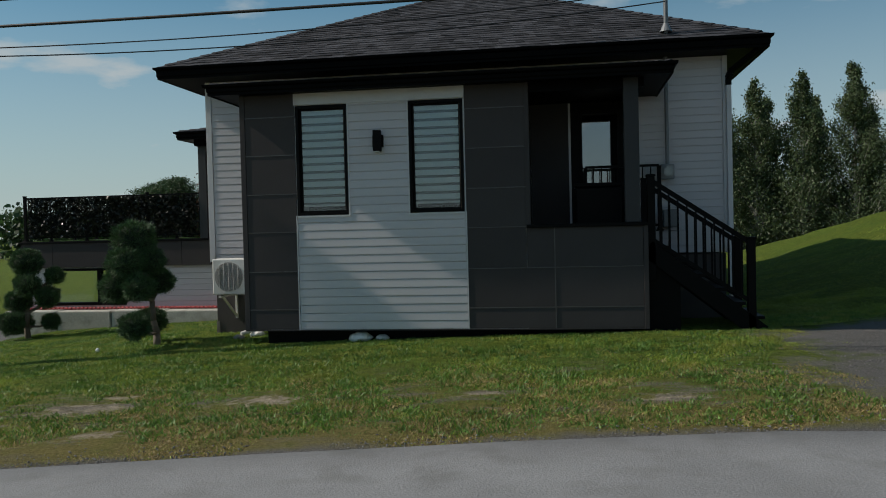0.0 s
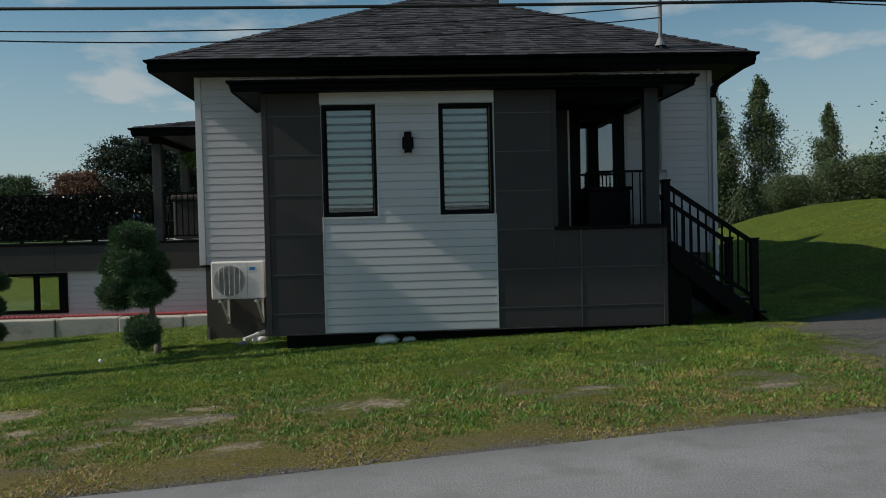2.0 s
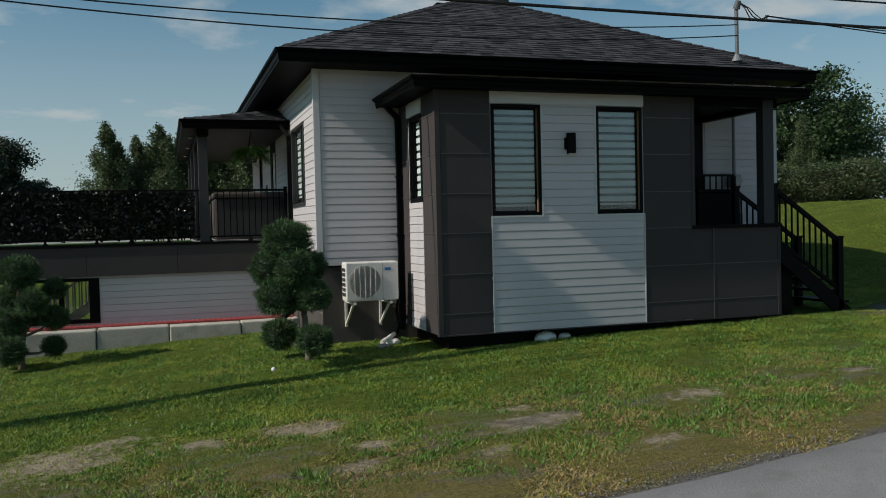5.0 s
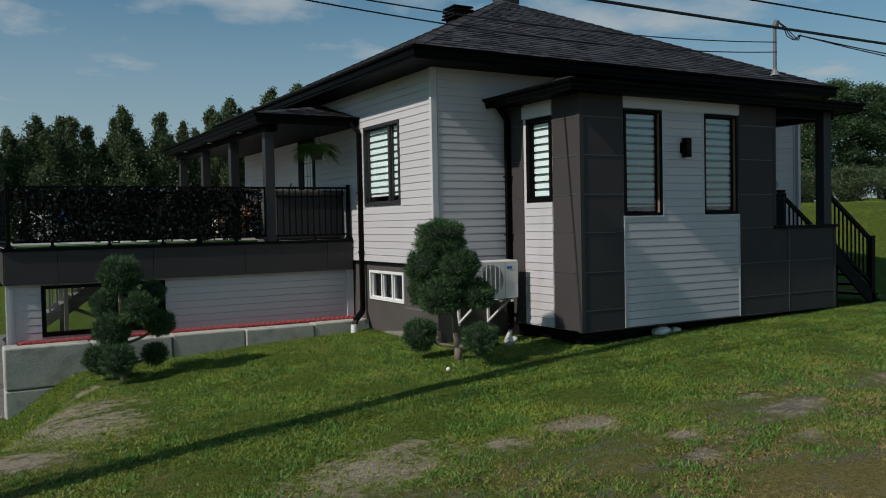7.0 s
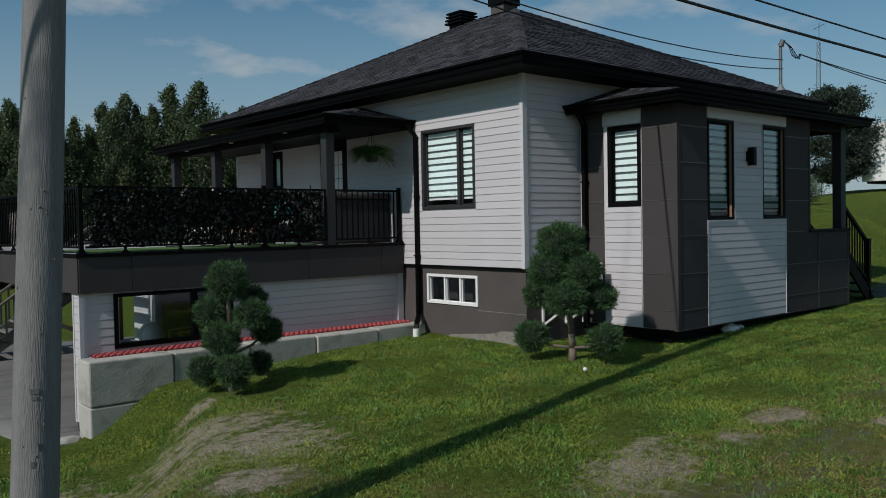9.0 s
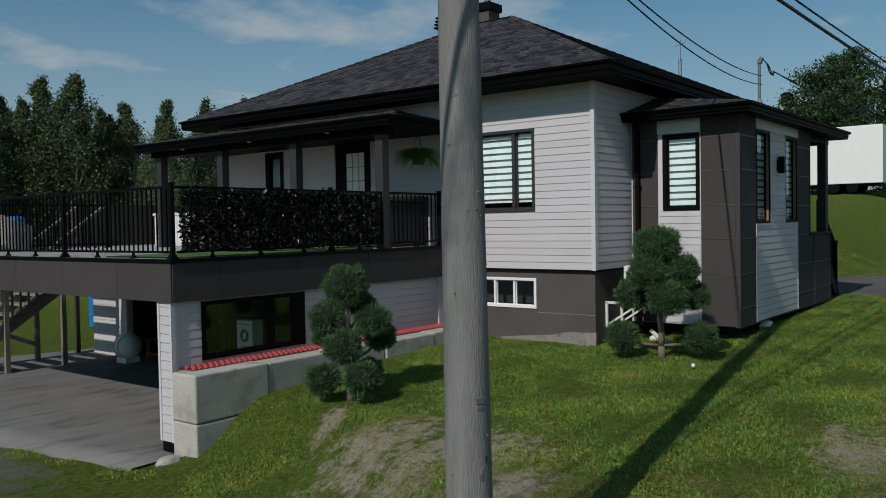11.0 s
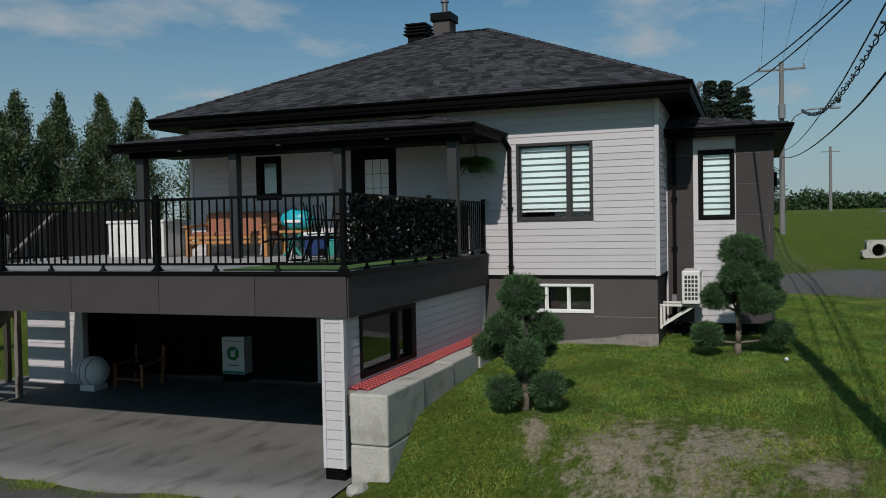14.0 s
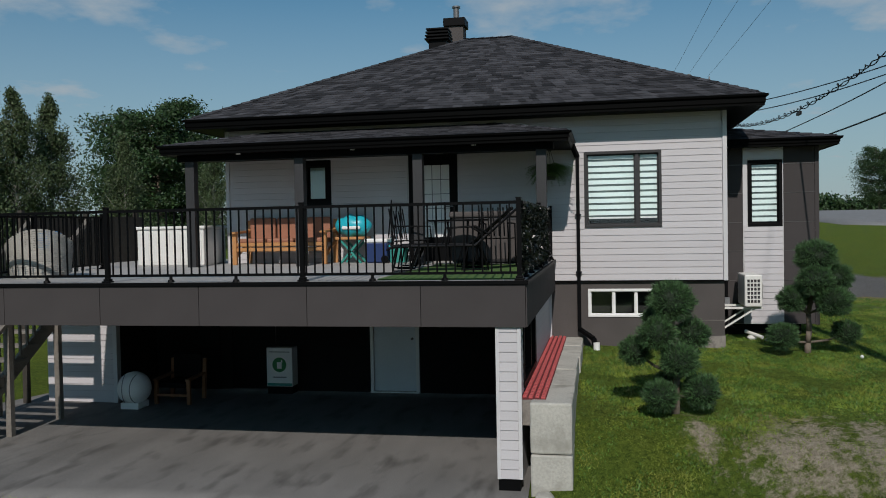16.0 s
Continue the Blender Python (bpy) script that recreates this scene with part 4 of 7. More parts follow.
for d in ((-4.76, 1.30, 10.74, 11.02), (-4.76, -4.40, 11.02, 12.72), (0.96, 1.30, 11.02, 12.72)):
    bx("soffit", (*d, 3.915, 3.93), M["fascia"], proof)
# porch door
pd = wall_core("porch_door", "south", SY + 0.02, PD[0], PD[1], PD[2], PD[3], [(0.22, 0.74, 2.60, 3.70)], 0.06, M["black"], porch, "black front door with a tall glass light")
for a, b in ((0.22, 0.74),):
    raw("pane", [(a, SY + 0.04, 2.60), (b, SY + 0.04, 2.60), (b, SY + 0.04, 3.70), (a, SY + 0.04, 3.70)], [(0, 1, 2, 3)], M["door_glass"], pd)
# dark sheet painted as the unlit hall behind the door
bx("room_behind", (PD[0], PD[1], SY + 0.3, SY + 0.32, PD[2], PD[3]), M["flat_dark"], pd)
# wall lamp
wl = bx("wall_lamp", (-2.555, -2.455, AY - 0.125, AY - 0.03, 3.09, 3.37), M["black"], porch, "black box-shaped up-and-down wall lamp", bevel=0.006)
bx("bracket", (-2.58, -2.43, AY - 0.035, AY - 0.016, 3.15, 3.31), M["black"], wl)
bx("lens", (-2.54, -2.47, AY - 0.11, AY - 0.045, 3.083, 3.09), M["white"], wl)


# ---- railings ----
def railing(name, p, q, posts, label, top=0.885, bottom=0.085, step=0.105, post_h=0.925, feet=(), group=""):
    """A black metal railing from p to q (floor points): posts at the given fractions, two rails, balusters and small feet."""
    p, q = Vector(p), Vector(q)
    rail = thing(name, label, "railing", group)
    up = Vector((0, 0, 1))
    d = (q - p)
    L = d.length
    for f in posts:
        o = p + d * f
        bm = bmesh.new()
        box(bm, o.x - 0.027, o.x + 0.027, o.y - 0.027, o.y + 0.027, o.z + 0.004, o.z + post_h, bevel=0.004)
        box(bm, o.x - 0.033, o.x + 0.033, o.y - 0.033, o.y + 0.033, o.z + post_h, o.z + post_h + 0.018, bevel=0.005)
        box(bm, o.x - 0.055, o.x + 0.055, o.y - 0.055, o.y + 0.055, o.z + 0.001, o.z + 0.022, bevel=0.004)
        box(bm, o.x - 0.04, o.x + 0.04, o.y - 0.04, o.y + 0.04, o.z + 0.022, o.z + 0.05, bevel=0.006)
        part("post", bm, M["black"], rail)
    for name2, h, w, t in (("top_rail", top, 0.05, 0.035), ("bottom_rail", bottom, 0.035, 0.03)):
        bm = bmesh.new()
        beam(bm, p + up * h, q + up * h, w, t)
        part(name2, bm, M["black"], rail)
    for f in feet:
        o = p + d * f
        bm = bmesh.new()
        rod(bm, (o.x, o.y, o.z + 0.001), (o.x, o.y, o.z + 0.03), 0.045, 0.036, 8)
        rod(bm, (o.x, o.y, o.z + 0.03), (o.x, o.y, o.z + bottom), 0.022, 0.018, 8)
        part("foot", bm, M["black"], rail)
    n = int(L / step)
    bm = bmesh.new()
    beam(bm, Vector((0, 0, bottom)), Vector((0, 0, top)), 0.017, 0.017)
    me = mesh_of("baluster", bm, M["black"])
    for i in range(1, n):
        f = i / n
        if any(abs(f - g) * L < 0.045 for g in posts):
            continue
        b = new("baluster", me)
        b.parent = rail
        b.location = p + d * f
    return rail


# porch stair and its rails
stair = thing("porch_stair", "black wooden porch stair with open treads", "stairs")
for k in range(6):
    x = 1.02 + 0.235 * k
    z = 1.93 - 0.185 * (k + 1)
    bx("tread", (x, x + 0.26, 11.16, 12.30, z - 0.04, z), M["black"], stair, bevel=0.006)
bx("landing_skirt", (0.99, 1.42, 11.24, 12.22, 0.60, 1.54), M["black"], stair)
for y in (11.15, 12.27):
    bm = bmesh.new()
    beam(bm, (1.0, y + 0.02, 1.72), (2.42, y + 0.02, 0.60), 0.04, 0.22)
    part("stringer", bm, M["black"], stair)


def slope_rail(y, label):
    r = thing("stair_railing", label, "railing", "porch stair railings")
    for x, z0, z1 in ((1.06, 1.3, 2.68), (2.30, 0.62, 1.84)):
        bm = bmesh.new()
        box(bm, x - 0.05, x + 0.05, y - 0.05, y + 0.05, z0, z1 - 0.03, bevel=0.006)
        box(bm, x - 0.06, x + 0.06, y - 0.06, y + 0.06, z1 - 0.03, z1, bevel=0.008)
        part("post", bm, M["black"], r)
    for nm, dz, h in (("top_rail", 0.0, 0.06), ("bottom_rail", -0.76, 0.05)):
        bm = bmesh.new()
        beam(bm, (1.06, y, 2.60 + dz), (2.30, y, 1.76 + dz), 0.06, h)
        part(nm, bm, M["black"], r)
    bm = bmesh.new()
    beam(bm, (0, 0, -0.76), (0, 0, 0), 0.022, 0.022)
    me = mesh_of("baluster", bm, M["black"])
    for k in range(1, 11):
        b = new("baluster", me)
        b.parent = r
        b.location = (1.06 + 1.24 * k / 11, y, 2.60 - 0.84 * k / 11)
    return r


slope_rail(11.20, "black sloping stair railing with square balusters")
slope_rail(12.10, "black sloping stair railing with square balusters")
railing("porch_railing", (0.25, 12.45, 1.93), (1.30, 12.45, 1.93), (0.0, 1.0), "black balustrade inside the open porch", top=0.95)
pbox = thing("storage_box", "black plastic storage box standing in the porch", "storage box")
bx("body", (0.10, 0.72, 11.75, 12.15, 1.932, 2.56), M["black"], pbox, bevel=0.02)
bx("lid", (0.08, 0.74, 11.73, 12.17, 2.562, 2.62), M["black"], pbox, bevel=0.015)

# ---- the deck and the carport below it ----
DX, DY0, DY1, DZ = -11.10, 15.65, 23.30, 1.97
deck = thing("deck", "raised grey deck on a carport with charcoal fascia panels", "deck")
for d in ((DX + 0.02, WX - 0.002, DY0 + 0.02, DY1 - 0.02), (-7.40, -3.4, DY1 - 0.02, 24.9), (WX - 0.002, -4.9, NY + 0.05, 23.30)):
    bx("frame", (d[0], d[1], d[2], d[3], 1.47, 1.91), M["black"], deck)
    # underside kept black, which also deepens the carport's shade
    bx("soffit", (d[0], d[1], d[2], d[3], 1.44, 1.469), M["fascia"], deck)
nb = 38
wb = (WX - 0.01 - DX) / nb
bm = bmesh.new()
box(bm, 0.003, wb - 0.003, 0, DY1 - DY0 - 0.04, 0, 0.035, bevel=0.003)
dme = mesh_of("deck_board", bm, M["decking"])
for k in range(nb):
    o = new("deck_board", dme)
    o.parent = deck
    o.location = (DX + k * wb, DY0 + 0.02, DZ - 0.035)
ys = [DY0, 16.86, 18.24, 19.62, 20.95, 22.3, DY1]
for a, b in zip(ys, ys[1:]):
    panel("west", DX, a, b, 1.435, 1.93, deck)
xs = [DX, -10.40, -9.05, -7.61, -6.17, WX - 0.03]
for a, b in zip(xs, xs[1:]):
    panel("south", DY0, a, b, 1.435, 1.93, deck)
bx("deck_extension", (WX - 0.01, -3.4, NY + 0.05, DY1 - 0.02, 1.91, DZ), M["decking"], deck)
bx("deck_extension", (-7.40, -3.4, DY1 - 0.02, 24.9, 1.91, DZ), M["decking"], deck)
bx("edge_trim", (DX - 0.035, DX + 0.005, DY0 - 0.035, DY1, 1.925, 1.972), M["black"], deck, bevel=0.004)
bx("edge_trim", (DX + 0.005, WX - 0.03, DY0 - 0.035, DY0 + 0.005, 1.925, 1.972), M["black"], deck, bevel=0.004)
# corner column
col = bx("column", (-11.06, -10.80, 15.74, 16.0, -0.30, 1.435), M["trim"], deck, "siding-clad corner column")
siding("west", -11.06, 15.76, 15.98, -0.30, 1.42, [], col)
bx("column_base", (-11.055, -10.80, 15.745, 15.995, -0.47, -0.30), M["black"], deck)
for y in (15.735, 15.985):
    bx("corner_trim", (-11.085, -11.03, y - 0.02, y + 0.02, -0.30, 1.435), M["trim"], deck)
# carport side wall with a sliding window
GW = (-10.63, -8.87, 0.66, 1.41)
carport = wall_core("carport_wall", "south", 15.75, -10.80, WX, -0.47, 1.435, [GW], 0.12, M["trim"], deck)
siding("south", 15.75, -11.0, WX - 0.08, 0.62, 1.43, [(GW[0], GW[1], 0, 2)], carport)
bx("corner_trim", (WX - 0.12, WX - 0.0, 15.70, 15.75, 0.5, 1.435), M["trim"], deck)
bx("corner_trim", (-11.08, -10.99, 15.72, 15.75, 0.55, 1.435), M["trim"], deck)
bm = bmesh.new()
w0, w1, z0, z1 = GW
for d in ((w0, w1, 15.72, 15.86, z0, z0 + 0.06), (w0, w1, 15.72, 15.86, z1 - 0.05, z1), (w0, w0 + 0.06, 15.72, 15.86, z0 + 0.06, z1 - 0.05), (w1 - 0.16, w1, 15.72, 15.86, z0 + 0.06, z1 - 0.05), (-9.50, -9.42, 15.74, 15.84, z0 + 0.06, z1 - 0.05)):
    box(bm, *d)
gw = part("carport_window", bm, M["black"], deck, "black-framed sliding window in the carport wall")
for a, b in ((w0 + 0.06, -9.50), (-9.42, w1 - 0.16)):
    p1 = raw("pane", [(a, 15.79, z0 + 0.06), (b, 15.79, z0 + 0.06), (b, 15.79, z1 - 0.05), (a, 15.79, z1 - 0.05)], [(0, 1, 2, 3)], M["glass"], gw)
    p1.visible_shadow = False
# stub wall at the far end of the carport
stub = wall_core("stub_wall", "west", -7.05, 23.34, 24.70, -0.47, 1.435, [], 0.15, M["trim"], deck)
siding("west", -7.05, 23.38, 24.68, -0.44, 1.43, [], stub)
bx("corner_trim", (-7.08, -7.0, 23.30, 23.38, -0.45, 1.435), M["trim"], deck)
# inner carport faces in the same painted-shade black
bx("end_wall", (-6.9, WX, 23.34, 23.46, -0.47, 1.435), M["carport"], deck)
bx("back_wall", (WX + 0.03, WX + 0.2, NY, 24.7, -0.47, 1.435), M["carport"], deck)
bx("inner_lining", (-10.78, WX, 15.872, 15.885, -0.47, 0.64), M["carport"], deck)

railing("deck_railing", (-11.03, 15.72, DZ), (-11.03, DY1 - 0.06, DZ), (0.0, 0.3444, 0.686, 1.0), "black aluminium deck railing with slim balusters", feet=(0.115, 0.23, 0.458, 0.572, 0.80, 0.913), group="deck railings")
railing("deck_railing", (-10.98, 15.70, DZ), (-5.74, 15.70, DZ), (0.505, 1.0), "black aluminium deck railing behind artificial ivy", feet=(0.1, 0.25, 0.4, 0.62, 0.75, 0.88), group="deck railings")
railing("deck_railing", (-10.98, DY1 - 0.06, DZ), (-7.5, DY1 - 0.06, DZ), (0.5, 1.0), "black aluminium deck railing with slim balusters", group="deck railings")

# deck roof on posts
droof_posts = thing("deck_roof", "black shingled deck roof on four posts", "roof")
for y in (15.74, 17.74, 19.77, 21.74):
    bx("post", (-7.22, -7.06, y - 0.08, y + 0.08, DZ, 3.80), M["post"], droof_posts, bevel=0.005)
D0 = [(-7.47, 15.30, 4.03), (-7.47, 22.13, 4.03), (WX - 0.03, 22.13, 4.03), (WX - 0.03, 15.30, 4.03)]
S0, S1 = (WX - 0.03, 16.75, 4.40), (WX - 0.03, 20.7, 4.40)
dr = raw("roof_deck", [*D0, S0, S1, *[(x, y, 3.99) for x, y, z in D0]], [(0, 4, 5, 1), (1, 5, 2), (3, 4, 0), (2, 5, 4, 3), (6, 7, 8, 9), (0, 1, 7, 6), (1, 2, 8, 7), (3, 0, 6, 9)], M["shingle_bed"], droof_posts)
shingles(dr, D0[1], D0[0], S1, S0, 8)
shingles(dr, D0[0], D0[3], S0, S0, 9)
ridge_caps(dr, D0[0], S0)
ridge_caps(dr, D0[1], S1)
fascia_run(dr, D0[1], D0[0], 3.88, 4.04, (1, 0, 0))
fascia_run(dr, D0[0], D0[3], 3.88, 4.04, (0, 1, 0))
fascia_run(dr, D0[2], D0[1], 3.88, 4.04, (0, -1, 0))
bx("soffit", (-7.44, WX - 0.03, 15.33, 22.10, 3.885, 3.90), M["fascia"], droof_posts)
bx("beam", (-7.24, -7.04, 15.55, 21.95, 3.78, 3.885), M["fascia"], droof_posts)
bm = bmesh.new()
for y in (16.8, 18.8, 20.8):
    rod(bm, (-7.3, y, 3.885), (-7.3, y, 3.87), 0.04, seg=14)
part("downlight", bm, M["white"], droof_posts)


def downspout(name, pts, label):
    d = thing(name, label, "downspout", "downspouts")
    bm = bmesh.new()
    for a, b in zip(pts, pts[1:]):
        beam(bm, a, b, 0.075, 0.06)
    part("pipe", bm, M["black"], d)
    for k in (1, 2):
        a = Vector(pts[1]).lerp(Vector(pts[2]), k / 3)
        bx("strap", (a.x - 0.05, a.x + 0.05, a.y - 0.05, a.y + 0.05, a.z - 0.012, a.z + 0.012), M["black"], d)
    return d


downspout("downspout", [(-5.85, 15.30, 3.95), (WX - 0.05, 15.22, 3.75), (WX - 0.05, 15.22, 0.75), (WX - 0.30, 14.98, 0.62), (WX - 0.34, 14.95, 0.50)], "black downspout down the siding to the lawn")
downspout("downspout", [(-4.70, 12.55, 3.95), (-4.49, 12.60, 3.75), (-4.49, 12.60, 1.15), (-4.49, 12.60, 0.62)], "black downspout beside the vestibule")
corner_spout = downspout("downspout", [(2.72, 12.26, 4.48), (2.36, 12.66, 4.22), (2.33, 12.69, 4.12), (2.33, 12.69, 4.02)], "black gutter elbow above a pale downspout at the house corner")
bx("lower_pipe", (2.295, 2.365, 12.66, 12.727, 0.70, 4.02), M["trim"], corner_spout, "pale downspout pipe", bevel=0.006)

# ---- retaining wall of concrete blocks, with the red mat behind ----
rw = thing("retaining_wall", "rough grey concrete block retaining wall", "wall")
jx = [-11.17, -10.04, -8.9, -7.78, -6.62, -5.56]
for k, (a, b) in enumerate(zip(jx, jx[1:])):
    for z0, z1, dx in ((0.02, 0.60, 0.0), (-0.58, 0.01, 0.0)):
        bm = bmesh.new()
        box(bm, a + 0.008, b - 0.008, 15.15 + 0.012 * ((k * 7) % 3), 15.62, z0, z1 - 0.008 * (k % 2), bevel=0.022)
        bmesh.ops.subdivide_edges(bm, edges=bm.edges[:], cuts=2, use_grid_fill=True)
        for v in bm.verts:
            v.co += Vector((0, -0.006, 0.005)) * noise.noise(v.co * 6)
        part("block", bm, M["concrete"], rw, smooth=False)
bx("rubber_mat_bed", (-10.98, WX, 15.60, 15.745, 0.30, 0.595), M["footing"], rw)
mats = thing("red_mat", "red woven rubber mats laid behind the concrete blocks", "mat")
bm = bmesh.new()
x = -10.95
while x < -5.75:
    for j in range(4):
        o = 0.045 * (j % 2)
        box(bm, x + o, x + o + 0.05, 15.46 + 0.072 * j, 15.46 + 0.072 * j + 0.046, 0.600, 0.628, bevel=0.004)
    x += 0.088
tagged(part("weave", bm, M["red"], mats), kind="stuff")
bx("backing", (-10.98, -5.72, 15.45, 15.742, 0.597, 0.606), M["red_dark"], mats)


# ---- shrubs, planting and small things round the house ----
def blades_on_ball(c, r, n, length, width, rng, squash=0.9):
    """Needle triangles standing out of a ball."""
    d = rng.normal(size=(n, 3))
    d /= np.linalg.norm(d, axis=1)[:, None]
    lump = 1 + 0.10 * np.sin(d[:, 0] * 5 + c[0] * 9) * np.sin(d[:, 1] * 6 + c[1] * 7) + 0.08 * np.sin(d[:, 2] * 8 + c[2] * 5)
    base = np.array(c) + d * np.array([1, 1, squash]) * (r * lump * rng.uniform(0.72, 0.97, n))[:, None]
    out = d + rng.normal(size=(n, 3)) * 0.45 + np.array([0, 0, 0.25])
    out /= np.linalg.norm(out, axis=1)[:, None]
    side = np.cross(out, rng.normal(size=(n, 3)))
    side /= np.linalg.norm(side, axis=1)[:, None]
    L = length * rng.uniform(0.6, 1.3, n)[:, None]
    return np.stack([base - side * width, base + side * width, base + out * L], 1)


def pompom_pine(base, trunk, balls, label, seed):
    """A cloud-pruned pine: a bent trunk, bare limbs and dense needle pompoms."""
    rng = np.random.default_rng(seed)
    b = Vector(base)
    tree = thing("pompom_pine", label, "shrub", "cloud-pruned pines")
    bm = bmesh.new()
    pts = [b + Vector(p) for p in trunk]
    for k, (p, q) in enumerate(zip(pts, pts[1:])):
        f = k / len(pts)
        rod(bm, p, q, 0.055 * (1 - 0.6 * f), 0.055 * (1 - 0.6 * (k + 1) / len(pts)), 9)
    part("trunk", bm, M["bark"], tree, smooth=True)
    for c in balls:
        o, r = b + Vector(c[:3]), c[3]
        z = o.z - r * 0.3
        near_p = min(pts, key=lambda p: abs(p.z - (z - 0.12)) + 0.2 * (p - o).length)
        bm = bmesh.new()
        mid = near_p.lerp(o, 0.55) - Vector((0, 0, 0.05))
        rod(bm, near_p, mid, 0.022, 0.018, 7)
        rod(bm, mid, o, 0.018, 0.012, 7)
        part("limb", bm, M["bark"], tree, smooth=True)
        # added solid ball, coloured dark as the shade between the needles
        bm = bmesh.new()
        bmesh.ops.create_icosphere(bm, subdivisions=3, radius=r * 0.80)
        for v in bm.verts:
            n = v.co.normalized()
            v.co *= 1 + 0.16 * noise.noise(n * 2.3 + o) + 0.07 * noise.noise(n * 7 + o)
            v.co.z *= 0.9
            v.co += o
        core = part("pompom", bm, M["needle_shade"], tree, smooth=True)
        t = tris("needles", blades_on_ball(o, r, int(7600 * (r / 0.3) ** 2), 0.060, 0.0042, rng), M["needle"], core)
        tagged(t, kind="stuff")
    return tree


pompom_pine((-6.06, 11.55, 0.43), [(0, 0, -0.06), (0.01, 0.0, 0.16), (-0.03, -0.02, 0.36), (-0.05, 0.0, 0.65), (-0.14, -0.04, 0.95), (-0.22, -0.06, 1.35)],
            [(-0.26, -0.07, 1.57, 0.315), (-0.46, -0.02, 1.21, 0.265), (-0.20, -0.40, 1.23, 0.235), (0.04, -0.14, 1.24, 0.20), (-0.42, -0.29, 0.87, 0.265), (-0.30, 0.30, 0.89, 0.225), (0.01, -0.47, 0.87, 0.215), (0.04, 0.10, 0.93, 0.20), (-0.31, 0.44, 0.31, 0.235), (-0.02, -0.58, 0.34, 0.215)],
            "dark green cloud-pruned pine with round pompoms on a bare trunk", 11)
pompom_pine((-9.80, 13.93, 0.24), [(0, 0, -0.08), (-0.03, 0.0, 0.2), (0.02, -0.02, 0.45), (-0.02, 0.0, 0.8), (-0.02, 0.03, 1.15)],
            [(-0.01, 0.04, 1.37, 0.275), (-0.15, 0.22, 0.98, 0.22), (0.18, -0.22, 0.94, 0.215), (0.43, 0.20, 1.11, 0.165), (0.45, -0.09, 0.71, 0.195), (0.10, 0.48, 0.74, 0.20), (-0.15, -0.04, 0.66, 0.235), (-0.27, 0.20, 0.25, 0.205), (-0.12, -0.30, 0.29, 0.22), (0.41, 0.07, 0.28, 0.16)],
            "low dark green cloud-pruned pine beside the retaining wall", 12)

# air conditioner on wall brackets
ac = thing("air_conditioner", "white outdoor heat pump unit on steel wall brackets", "air conditioner")
ax0, ax1, ay0, ay1, az0, az1 = -5.42, -4.66, 12.13, 12.42, 1.11, 1.66
bx("casing", (ax0, ax1, ay0, ay1, az0, az1), M["white_warm"], ac, bevel=0.02)
fc = Vector((-5.15, ay0 - 0.006, 1.385))
bm = bmesh.new()
rod(bm, fc + Vector((0, 0.004, 0)), fc - Vector((0, 0.006, 0)), 0.225, seg=36)
part("fan_recess", bm, M["grille"], ac)
for k in range(1, 15):
    r = 0.0155 * k
    pts = [(fc.x + r * math.cos(a), fc.y - 0.012, fc.z + r * math.sin(a)) for a in [i * math.pi / 16 for i in range(33)]]
    cable("grille_ring", pts, 0.0022, M["grille_wire"], ac)
for k in range(-2, 3):
    u2 = 0.075 * k
    w2 = math.sqrt(0.225 ** 2 - u2 ** 2)
    cable("grille_bar", [(fc.x + u2, fc.y - 0.017, fc.z - w2), (fc.x + u2, fc.y - 0.017, fc.z + w2)], 0.0028, M["white_warm"], ac)
bx("front_seam", (-4.895, -4.889, ay0 - 0.0015, ay0 + 0.01, az0 + 0.02, az1 - 0.02), M["grille"], ac)
bx("badge", (-4.86, -4.775, ay0 - 0.004, ay0, 1.535, 1.575), M["blue"], ac, "blue badge")
for k in range(6):
    for j in range(4):
        bx("vent_slot", (ax0 - 0.004, ax0 + 0.002, ay0 + 0.04 + 0.055 * j, ay0 + 0.08 + 0.055 * j, az0 + 0.07 + 0.07 * k, az0 + 0.12 + 0.07 * k), M["fabric_dark"], ac)
for x in (-5.30, -4.78):
    bm = bmesh.new()
    beam(bm, (x, ay0 - 0.02, az0 - 0.03), (x, SY + 0.03, az0 - 0.03), 0.035, 0.035)
    beam(bm, (x, SY + 0.01, az0 - 0.03), (x, SY + 0.01, az0 - 0.42), 0.035, 0.035)
    beam(bm, (x, ay0 + 0.10, az0 - 0.04), (x, SY, az0 - 0.38), 0.028, 0.028)
    part("bracket", bm, M["white_warm"], ac)
    bx("foot", (x - 0.03, x + 0.03, ay0 + 0.02, ay1 - 0.02, az0 - 0.014, az0 + 0.002), M["black"], ac)
cable("hose", [(-4.66, 12.35, 1.25), (-4.60, 12.40, 1.12), (-4.60, 12.5, 0.9), (-4.56, 12.55, 0.7), (-4.62, 12.4, 0.6)], 0.02, M["black"], ac)
bx("disconnect", (-4.66, -4.54, 12.56, 12.64, 1.02, 1.20), M["greypipe"], ac)

# stones and drain mouths at the foot of the wall
rng = np.random.default_rng(5)


def stone(x, y, s, material, label, name="stone", cat="stone"):
    bm = bmesh.new()
    bmesh.ops.create_icosphere(bm, subdivisions=2, radius=1.0)
    for v in bm.verts:
        v.co *= 1 + 0.3 * noise.noise(v.co * 1.5 + Vector((x, y, 0)))
        v.co = Vector((v.co.x * s, v.co.y * s * 0.7, v.co.z * s * 0.45)) + Vector((x, y, float(ground_z(x, y)) + s * 0.25))
    return tagged(part(name, bm, material, smooth=False), label, cat)


